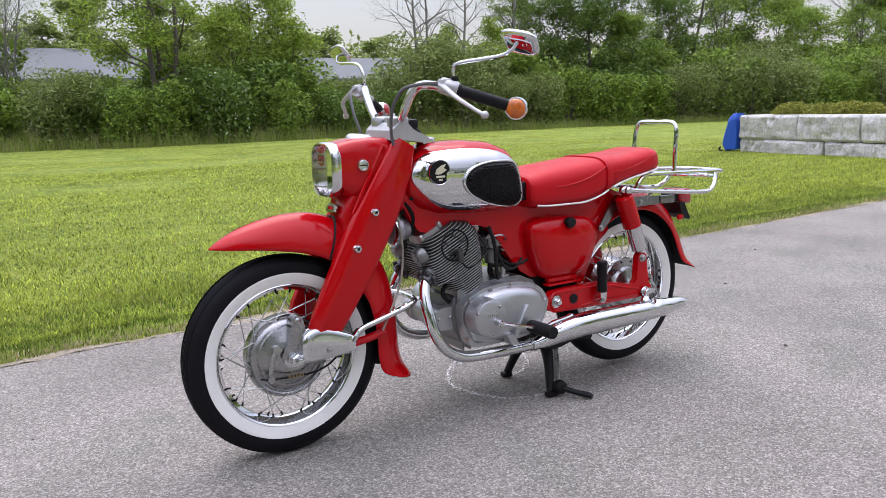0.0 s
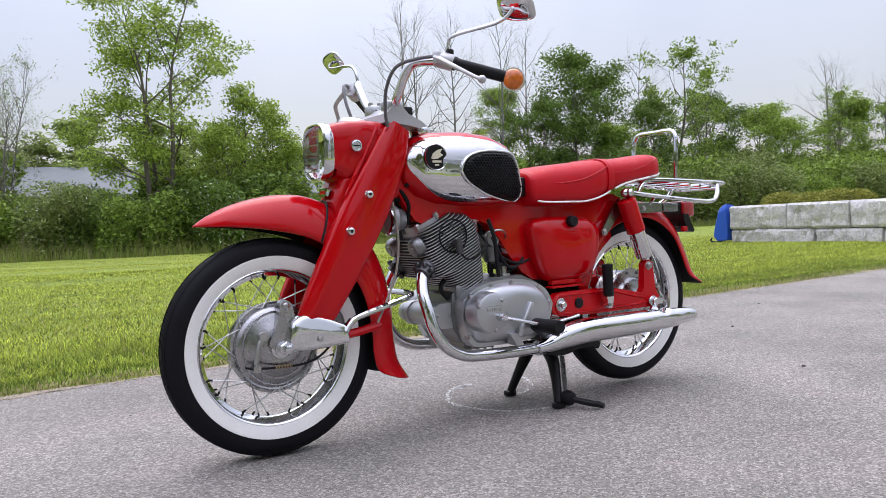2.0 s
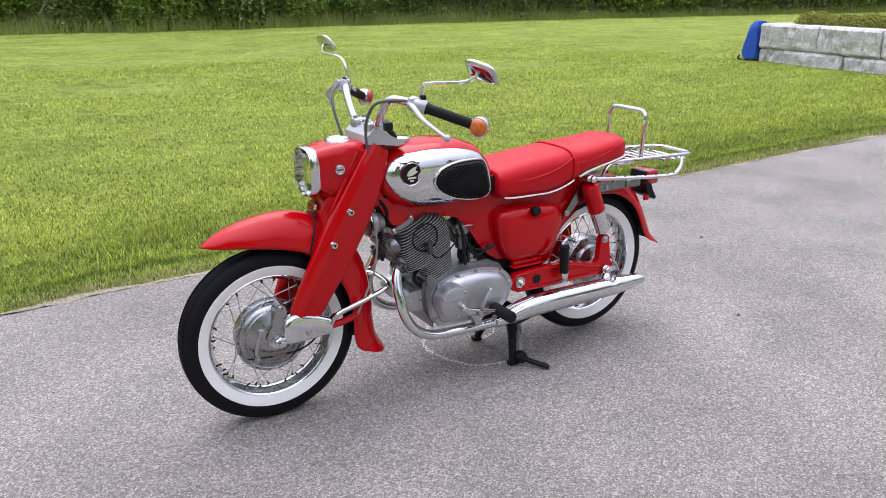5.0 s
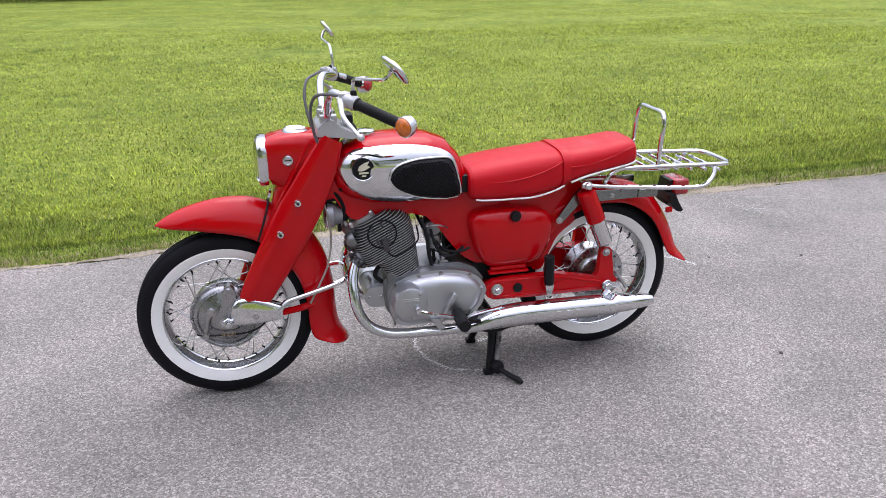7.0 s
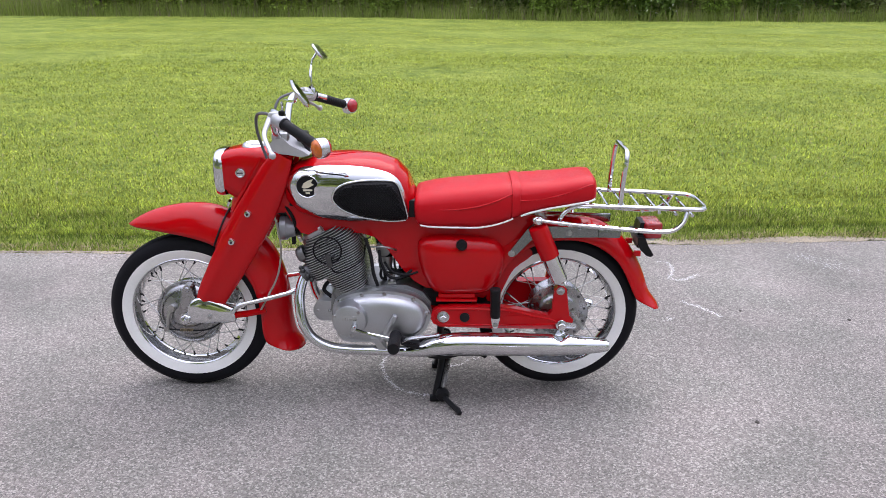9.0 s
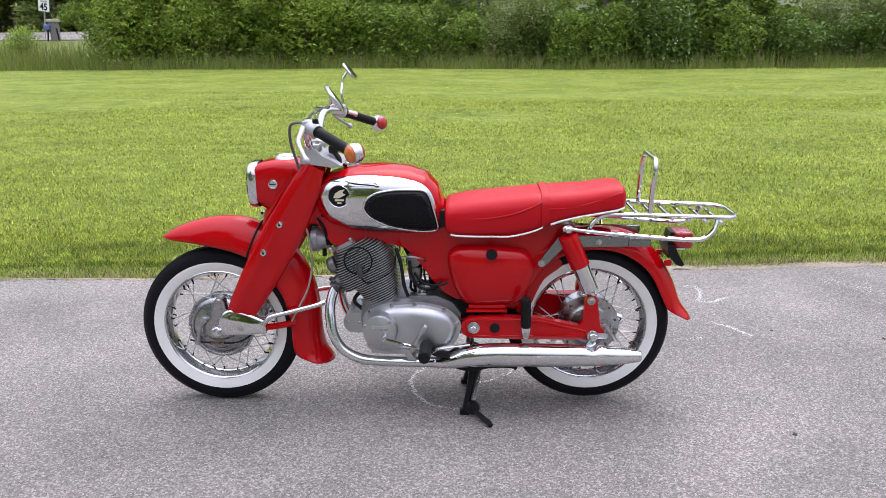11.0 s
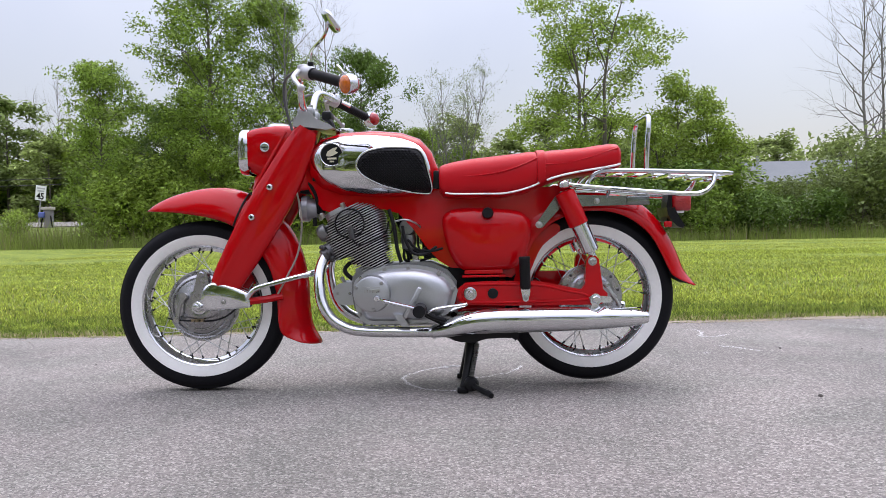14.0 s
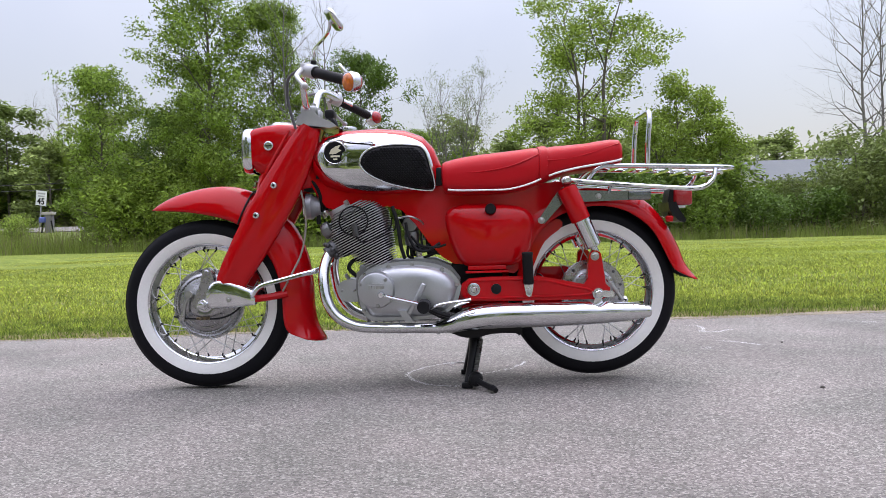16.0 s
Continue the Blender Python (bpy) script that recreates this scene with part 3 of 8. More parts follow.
def tree(name, seed, height, half, clear, mat, bark, leaves, size, label, stems=1, rise=(25, 62), blur=0.2, limbs_per_m=2.6, depth=2, fan=0.12, belly=0.8, girth=0.0125):
    """Leaders with limbs all round them, longest at the belly of the crown."""
    rs = np.random.RandomState(seed)
    root = thing(name, label, "tree")
    limbs, tips = [], []
    for s in range(stems):
        a = 2 * math.pi * (s + rs.uniform(-0.3, 0.3)) / stems
        tall = height * (1 if s == 0 else rs.uniform(0.72, 0.95))
        lean = Vector((math.cos(a), math.sin(a), 0)) * (fan * tall if stems > 1 else 0)
        line, rad = [], []
        for k in range(9):
            u = k / 8
            wob = Vector((noise.noise((seed + s * 9.1, u * 2.3, 0)), noise.noise((seed + s * 9.1, 7.0, u * 2.3)), 0)) * 0.05 * height * u
            line.append(Vector((0, 0, tall * u - 0.15)) + lean * u ** 0.8 + wob)
            rad.append(max(0.010, height * girth * (1 - u) ** 0.8))
        limbs.append((line, rad, 3))
        tips += [line[-1], line[-2]]
        n = max(6, int(limbs_per_m * tall * (1 - clear)))
        for k in range(n):
            u = clear + (0.97 - clear) * (k + rs.uniform(0, 1)) / n
            v = (u - clear) / (1 - clear)
            reach = half * (0.18 + 0.82 * math.sin(math.pi * min(1.0, 0.12 + 0.88 * v ** belly))) * rs.uniform(0.55, 1.12) / (1 if stems == 1 else 1.35)
            j = min(int(u * 8), 7)
            q = line[j].lerp(line[j + 1], u * 8 - j)
            az = 2.4 * k + rs.uniform(-0.5, 0.5)
            el = radians(rise[0] + (rise[1] - rise[0]) * v + rs.uniform(-12, 12))
            w = Vector((math.cos(az) * math.cos(el), math.sin(az) * math.cos(el), math.sin(el)))
            grow(rs, limbs, tips, q, w, reach * 0.68 / max(0.55, math.cos(el)), rad[j] * 0.42 + 0.006, depth, 0.62, 0.03, 3)
    return dress(root, rs, limbs, tips, mat, bark, leaves, size, blur)


def bush(seed, width, height, mat, leaves, size, label, blossom=0):
    """A shrub of lobed mounds of leaves over a fan of stems."""
    rs = np.random.RandomState(seed)
    root = thing("bush", label, "bush", "hedgerow bushes")
    bm = bmesh.new()
    lobes = []
    for k in range(9):
        a, r = rs.uniform(0, 2 * math.pi), rs.uniform(0.1, 0.42) * width
        z = height * rs.uniform(0.25, 0.78)
        lobes.append((math.cos(a) * r, math.sin(a) * r * 0.8, z, width * rs.uniform(0.16, 0.30)))
        tube(bm, [(0, 0, -0.1), (math.cos(a) * r * 0.4, math.sin(a) * r * 0.3, z * 0.5), (math.cos(a) * r, math.sin(a) * r * 0.8, z)], [0.03, 0.02, 0.008], 4, 2, caps=False)
    part("trunk", bm, BARK, root)
    lobes = np.array(lobes)
    idx = rs.randint(0, len(lobes), leaves)
    u = rs.normal(0, 1, (leaves, 3))
    u /= np.linalg.norm(u, axis=1)[:, None]
    rad = lobes[idx, 3] * rs.uniform(0.45, 1.12, leaves) ** 0.6
    c = lobes[idx, :3] + u * rad[:, None] * np.array([1, 1, 0.9])
    skirt = rs.uniform(0, 1, leaves) < 0.22
    c[skirt, 2] *= rs.uniform(0.1, 0.8, skirt.sum())
    c[:, 2] = np.abs(c[:, 2]) + 0.02
    crown = new("crown", leaf_mesh("crown", c, size, mat, rs, 0.5))
    crown.parent = root
    if blossom:
        f = c[rs.randint(0, leaves, blossom)] + np.array([0, -0.12, 0.05])
        fl = new("blossom", leaf_mesh("blossom", f, 0.045, BLOSSOM, rs, 0.2))
        fl.parent = root
        tagged(fl, "small white blossom")
    return root


def place(ob, x, y, turn=0.0, scale=1.0, wide=1.0):
    ob.matrix_basis = Matrix.Translation((x, y, ground_height(x, y) if y > 3 else 0.03)) @ Matrix.Rotation(radians(turn), 4, "Z") @ Matrix.Diagonal((scale * wide, scale * wide, scale, 1))
    return ob


def again(ob, x, y, turn=0.0, scale=1.0, wide=1.0):
    base = ob.matrix_basis.copy()
    ob.matrix_basis = Matrix()
    c = copy_thing(ob, Matrix())
    ob.matrix_basis = base
    return place(c, x, y, turn, scale, wide)


ash = tree("tree", 11, 9.2, 3.0, 0.22, LEAF_LIGHT, BARK, 21000, 0.068, "young light green ash tree with slender forked trunks", 3, (18, 60), 0.24, 1.7, fan=0.13)
place(ash, 4.2, 26.2, 0)
poplar = tree("tree", 23, 10.6, 2.3, 0.10, LEAF_TREE, BARK, 30000, 0.068, "tall leafy green tree standing in the hedgerow", 1, (15, 60), 0.26, 4.2)
place(poplar, -9.9, 26.5, 0)
maple = tree("tree", 37, 6.9, 1.75, 0.08, LEAF_TREE, BARK, 19000, 0.070, "rounded mid-green tree behind the hedgerow", 1, (15, 62), 0.24, 5.0)
place(maple, -13.8, 25.8, 0, 0.92, 0.85)
dark = tree("tree", 41, 7.0, 1.9, 0.08, LEAF_DARK, BARK, 20000, 0.067, "dense dark green tree behind the hedgerow", 1, (10, 55), 0.22, 5.0)
place(dark, -4.2, 27.0, 0, 0.97, 0.80)
sapling = tree("tree", 53, 5.8, 1.5, 0.12, LEAF_LIGHT, BARK, 11000, 0.066, "small bright green tree rising over the hedge", 2, (20, 62), 0.22, 3.6, fan=0.14)
place(sapling, 7.0, 26.5, 0)
half_leafed = tree("tree", 57, 9.0, 2.4, 0.2, LEAF_MID, BARK, 5200, 0.085, "tall thin tree with patchy leaves and bare top twigs", 2, (25, 62), 0.2, 2.0, fan=0.10)
place(half_leafed, 29.8, 26.8, 0)
far_maple = tree("tree", 38, 6.9, 1.9, 0.08, LEAF_FAR, BARK, 5000, 0.132, "rounded green tree standing far off", 1, (15, 62), 0.26, 3.0, 1)
place(far_maple, -27.75, 48, 40, 0.9, 1.2)
far_dark = tree("tree", 42, 7.0, 2.0, 0.08, LEAF_FAR_DEEP, BARK, 5000, 0.130, "dense dark green tree standing far off", 1, (10, 55), 0.26, 3.0, 1)
place(far_dark, -41.25, 48, 260, 0.8, 1.1)
for x, y, turn, sc, wd, src in (
        (8.9, 26.8, 70, 0.92, 0.9, sapling), (-7.9, 28.5, 130, 0.88, 0.9, poplar), (-11.0, 28.5, 200, 0.68, 0.9, poplar),
        (-9.1, 24.7, 40, 0.78, 0.85, sapling), (-12.6, 24.5, 120, 0.46, 1.2, sapling), (-7.2, 24.3, 250, 0.5, 1.2, sapling), (-33.75, 48, 110, 0.95, 1.3, far_maple), (-26.0, 44, 150, 0.85, 1.5, far_maple), (-22.0, 43, 210, 0.7, 1.5, far_maple), (-31.5, 44, 20, 0.8, 1.5, far_maple), (17.6, 26, 30, 0.75, 0.9, sapling), (23.2, 26.4, 0, 1.12, 1.0, dark), (25.4, 27.5, 150, 1.0, 0.9, dark), (32.4, 27, 60, 0.92, 0.9, half_leafed),
        (28.2, 26.5, 250, 0.86, 1.0, dark), (36.6, 26.5, 200, 0.86, 1.2, maple), (34.6, 28, 20, 0.95, 1.0, dark), (39.5, 27, 310, 0.8, 1.2, maple), (45.5, 26.5, 90, 0.95, 1.1, maple),
        (50.5, 25.5, 140, 1.05, 1.1, dark), (20.4, 28.5, 80, 0.62, 1.0, poplar), (24.6, 25.2, 10, 0.66, 1.0, maple), (41.5, 25, 70, 0.8, 1.0, half_leafed), (16.4, 28, 220, 0.72, 1.0, sapling), (-6.3, 28.4, 10, 0.8, 1.0, maple), (-2.2, 29.2, 120, 0.6, 1.0, maple), (-12.4, 29.0, 75, 0.75, 1.2, dark), (21.2, 26.3, 190, 0.8, 1.0, dark),
        (-44.5, 46, 120, 1.0, 1.3, far_maple), (-37.5, 47, 200, 1.0, 1.2, far_dark), (-24.0, 47, 75, 1.2, 1.2, far_maple), (-20.5, 48, 15, 1.15, 1.3, far_dark), (-29.8, 46, 310, 1.25, 1.2, far_dark), (-49.5, 48, 10, 0.9, 1.3, far_maple), (-53, 49, 30, 1.0, 1.3, far_dark), (7.6, 33, 15, 0.66, 1.1, far_maple), (2.0, 45.0, 95, 0.8, 1.5, far_maple), (9.5, 46.0, 195, 0.8, 1.6, far_maple), (-2.5, 44.0, 35, 0.85, 1.5, far_dark), (16.0, 47.0, 35, 0.75, 1.7, far_maple), (-1.0, 48.5, 65, 1.0, 1.4, far_maple), (4.5, 49.0, 165, 1.05, 1.4, far_maple), (8.5, 47.0, 265, 1.0, 1.4, far_dark), (12.0, 44.0, 5, 0.9, 1.3, far_maple), (19.0, 48.0, 115, 0.8, 1.6, far_maple), (22.5, 47.0, 215, 0.75, 1.7, far_maple), (26.5, 46.0, 315, 0.72, 1.7, far_maple)):
    again(src, x, y, turn, sc, wd)
bare = tree("bare_tree", 61, 9.6, 2.1, 0.25, None, BARK_GREY, 0, 0, "leafless grey tree with fine upright twigs", 1, (22, 60), 0.2, 3.4, 3, belly=0.7, girth=0.0085)
place(bare, 13.9, 26.0)
thicket = tree("bare_tree", 67, 6.5, 1.8, 0.15, LEAF_GREY, BARK_GREY, 9000, 0.030, "many-stemmed grey tree barely in leaf", 6, (34, 66), 0.12, 5.2, 2, fan=0.26, girth=0.008)
place(thicket, -0.8, 26.5, 0, 1.0, 0.78)
for x, y, turn, sc, wd, src in (
        (15.3, 27.5, 80, 1.02, 0.9, bare), (16.6, 26.6, 160, 1.0, 0.9, bare), (19.4, 27.0, 240, 1.03, 0.9, bare), (22.0, 28.5, 20, 1.02, 0.9, bare), (29.0, 28.0, 100, 0.98, 0.9, bare),
        (42.8, 26.5, 200, 1.0, 1.1, bare), (45.5, 27.5, 290, 0.96, 0.9, bare), (50.0, 27.0, 30, 0.95, 1.1, bare), (-7.0, 26.8, 140, 1.05, 0.8, bare), (-5.6, 27.2, 330, 1.0, 0.7, bare),
        (-27.5, 48, 70, 1.15, 0.6, bare), (-29.5, 48.5, 170, 1.05, 0.6, bare)):
    again(src, x, y, turn, sc, wd)

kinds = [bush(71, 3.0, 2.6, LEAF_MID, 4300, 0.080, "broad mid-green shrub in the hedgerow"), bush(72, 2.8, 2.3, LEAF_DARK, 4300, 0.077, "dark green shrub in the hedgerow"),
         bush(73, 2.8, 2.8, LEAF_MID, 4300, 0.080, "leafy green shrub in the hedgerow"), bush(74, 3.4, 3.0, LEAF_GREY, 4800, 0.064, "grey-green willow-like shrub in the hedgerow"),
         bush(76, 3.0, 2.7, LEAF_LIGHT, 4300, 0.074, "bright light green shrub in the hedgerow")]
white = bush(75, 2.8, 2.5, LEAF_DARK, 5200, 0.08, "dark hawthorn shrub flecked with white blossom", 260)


def hedge_y(x):
    """The line along which the mown lawn meets the hedgerow."""
    return 23.0 - 0.0042 * max(x - 4, 0) ** 2 * 0.9 if x > 4 else 23.0 + 0.01 * (4 - x)


def build_hedge():
    rs = np.random.RandomState(9)
    place(white, 5.6, 24.3, 0, 1.0)
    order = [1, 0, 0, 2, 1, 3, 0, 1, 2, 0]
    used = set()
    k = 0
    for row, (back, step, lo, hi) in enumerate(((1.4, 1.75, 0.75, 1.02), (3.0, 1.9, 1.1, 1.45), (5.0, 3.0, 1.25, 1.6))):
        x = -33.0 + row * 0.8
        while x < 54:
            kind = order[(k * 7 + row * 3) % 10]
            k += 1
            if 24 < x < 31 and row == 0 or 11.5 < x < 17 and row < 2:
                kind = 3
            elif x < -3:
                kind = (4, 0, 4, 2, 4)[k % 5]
            sc = rs.uniform(lo, hi)
            if -1.0 < x < 4.8 or 8.8 < x < 11.0:
                sc = min(sc, rs.uniform(0.84, 0.94))
            if 9.4 < x * 26.6 / (hedge_y(x) + back + 2.65) < 12.0:
                sc = min(sc, 0.80)
            y = hedge_y(x) + back + rs.uniform(-0.4, 0.4)
            if row == 0 and abs(x - 5.6) < 1.0:
                x += step
                continue
            sight = 0.28 - 21.1 * (y + 2.65) / 36.65
            if x < sight + 1.9:
                if row > 0 and kind in used:
                    again(kinds[kind], x * 1.35, 47.0 + row * 1.5, 30 * k, sc * 1.7, 1.2)
                x += step * 1.5
                continue
            if kind in used:
                again(kinds[kind], x, y, rs.uniform(0, 360), sc, rs.uniform(0.9, 1.15))
            else:
                used.add(kind)
                place(kinds[kind], x, y, rs.uniform(0, 360), sc)
            x += step * rs.uniform(0.8, 1.2)
    again(white, 1.2, 24.5, 190, 0.85)
    again(kinds[4], -16.9, 25.2, 75, 0.56, 0.9)


build_hedge()


def tall_grass(name, count, label, mat, seed, hgt, depth):
    rs = np.random.RandomState(seed)
    x = rs.uniform(-34, 52, count)
    y = np.array([hedge_y(float(a)) for a in x]) + rs.uniform(-0.15, depth, count) + 0.25 * np.sin(x * 1.7) * 0.5
    z = np.array([ground_height(float(a), float(b)) for a, b in zip(x, y)]) - 0.01
    h = hgt * rs.uniform(0.4, 1.2, count) * (0.55 + 0.6 * np.clip((y - 22.6) / 1.5, 0, 1))
    h *= np.where(x < -13, 1.4, 1.0)
    a = rs.uniform(0, 2 * np.pi, count)
    w = rs.uniform(0.005, 0.012, count)
    ln = rs.uniform(0.05, 0.4, count) * h
    p = np.stack([np.stack([x - w, y, z], 1), np.stack([x + w, y, z], 1), np.stack([x + np.cos(a) * ln, y + np.sin(a) * ln, z + h], 1)], 1).reshape(-1, 3)
    me = bpy.data.meshes.new(name)
    me.from_pydata(p.tolist(), [], [(3 * i, 3 * i + 1, 3 * i + 2) for i in range(count)])
    me.materials.append(mat)
    tagged(new(name, me), label, "grass", kind="stuff")


WEED = material("weed_green", (0.220, 0.275, 0.062), 0.7, 0, 0, 0.15, 0.5, 0, 4, 0.2, islands=0.4, back=0.3)
STRAW = material("straw", (0.25, 0.21, 0.125), 0.8, 0, 0, 0.15, 0.5, 0, 4, 0.2, islands=0.3, back=0.2)
tall_grass("tall_weeds", 42000, "unmown weeds and tall grass at the foot of the hedge", WEED, 81, 0.58, 2.6)
tall_grass("dry_stalks", 2600, "pale dry stalks among the weeds", STRAW, 82, 0.95, 2.2)


def far_woods():
    rs = np.random.RandomState(91)
    k = 38000
    x = rs.uniform(-80, 110, k)
    tops = np.array([5.6 + 0.9 * noise.noise((float(v) * 0.10, 2.0, 0)) + 0.9 * noise.noise((float(v) * 0.45, 5.0, 0)) for v in x])
    y = 52 + rs.uniform(-4, 6, k) - 0.0025 * np.maximum(x - 20, 0) ** 2
    z = tops * rs.uniform(0, 1, k) ** 0.6
    me = leaf_mesh("far_woods", np.stack([x, y, z], 1), 0.25, LEAF_FAR, rs, 0.4)
    tagged(new("far_woods", me), "woods closing the view beyond the hedgerow, haze in their dull green", "woods", kind="stuff")


far_woods()

# ---- motorcycle: x runs from nose to tail, the near side has negative y ----
FX, FZ, RX, RZ, R = -0.655, 0.290, 0.648, 0.300, 0.280
bike = thing("motorcycle", "glossy red vintage motorcycle with whitewall tyres on its centre stand", "motorcycle", at=(0, 0.020, 0))
bike.rotation_euler = (0, 0, radians(2.0))


def shell(ob, thick, inner=None, offset=-1.0):
    """Give a sheet its thickness, with a second material inside."""
    m = ob.modifiers.new("thickness", "SOLIDIFY")
    m.thickness, m.offset = thick, offset
    if inner:
        ob.data.materials.append(inner)
        m.material_offset = 1
    return ob


def both_sides(name, make, mat, parent, label="", angle=35):
    """The same part for the near and the far side, mirrored in y."""
    out = []
    for s in (-1, 1):
        bm = bmesh.new()
        make(bm, s)
        out.append(part(name, bm, mat, parent, label, angle))
    return out


def spoke_mesh(name, a, b):
    """A thin spoke with a stouter nipple at the rim."""
    a, b = Vector(a), Vector(b)
    bm = bmesh.new()
    turned(bm, [(0.0016, 0), (0.0016, 0.95)], a, b, 5)
    turned(bm, [(0.0026, 0.90), (0.0030, 0.97), (0.003, 1.0)], a, b, 6)
    me = mesh_of(bm, name, STEEL)
    me.materials.append(BLACK)
    for i, p in enumerate(me.polygons):
        p.material_index = 1 if (p.center - a).length > (b - a).length * 0.885 else 0
    return me


def wheel(x, z, label, ribs):
    bm = bmesh.new()
    side = [(0.203, -0.026), (0.206, -0.033), (0.216, -0.0385), (0.232, -0.0425), (0.245, -0.0445), (0.256, -0.0442), (0.264, -0.0410), (0.2705, -0.0350)]
    more = 0.0058 if ribs else 0.0035
    side = [(r + more * max(0.0, min(1.0, (r - 0.240) / 0.025)), y) for r, y in side]
    crown = [(0.2728 + more, -0.0330)]
    for g in ((-0.0285, -0.0195, -0.010, 0.0, 0.010, 0.0195, 0.0285) if ribs else (-0.015, 0.0, 0.015)):
        r = R + more - 4.5 * g * g
        crown += [(r, g - 0.0030), (r - 0.009, g - 0.0022), (r - 0.009, g + 0.0022), (r, g + 0.0030)]
    crown += [(0.2728 + more, 0.0330)]
    prof = side + crown + [(r, -h) for r, h in side[::-1]]
    lathe(bm, prof, sides=80, closed=True)
    w = part("wheel", bm, TYRE, bike, label)
    w.location = (x, 0, z)
    if not ribs:
        k = 54
        for i in range(k):
            a = 2 * math.pi * i / k
            for s in (-1, 1):
                blk = bmesh.new()
                box(blk, (-0.010, s * 0.021 - 0.007, R - 0.007), (0.010, s * 0.021 + 0.007, R - 0.0003), 0.002, 1)
                bmesh.ops.rotate(blk, verts=blk.verts[:], cent=(0, 0, 0), matrix=Matrix.Rotation(a + s * 0.03, 3, "Y"))
                me_bm = bmesh.new()
                merge(me_bm, blk)
                if i == 0 and s == -1:
                    tread = me_bm
                else:
                    merge(tread, me_bm)
        tagged(part("tread", tread, TYRE, w), kind="stuff")
    for s in (-1, 1):
        bm = bmesh.new()
        lathe(bm, [(0.2045, s * 0.0320), (0.2065, s * 0.0352), (0.2165, s * 0.0394), (0.232, s * 0.0434), (0.2375, s * 0.0444), (0.239, s * 0.0428)], sides=80)
        part("whitewall", bm, WHITEWALL, w, "clean white sidewall band")
    bm = bmesh.new()
    lathe(bm, [(0.206, -0.034), (0.2035, -0.036), (0.200, -0.034), (0.1965, -0.030), (0.1945, -0.022), (0.186, -0.012), (0.184, 0.0), (0.186, 0.012), (0.1945, 0.022), (0.1965, 0.030), (0.200, 0.034), (0.2035, 0.036), (0.206, 0.034), (0.20, 0.02), (0.195, 0.0), (0.20, -0.02)], sides=72, closed=True)
    part("rim", bm, CHROME, w, "chromed steel rim")
    hr = 0.114 if ribs else 0.088
    meshes = {}
    for s in (-1, 1):
        for lean in (-1, 1):
            h, turn = (hr - 0.010) * (1.0 if ribs else 0.95), lean * 0.62
            a = (h * math.sin(turn * 0.4), s * 0.036, h * math.cos(turn * 0.4))
            b = (0.186 * math.sin(turn * 0.4 - lean * 0.55), s * 0.006, 0.186 * math.cos(turn * 0.4 - lean * 0.55))
            meshes[s, lean] = spoke_mesh("spoke", a, b)
    for i in range(36):
        s, lean = (-1 if i % 2 else 1), (-1 if (i // 2) % 2 else 1)
        sp = new("spoke", meshes[s, lean])
        sp.parent = w
        sp.rotation_euler = (0, 2 * math.pi * i / 36 + 0.03, 0)
    return w


fw = wheel(FX, FZ, "spoked front wheel with ribbed whitewall tyre", True)
rw = wheel(RX, RZ, "spoked rear wheel with blocked whitewall tyre", False)


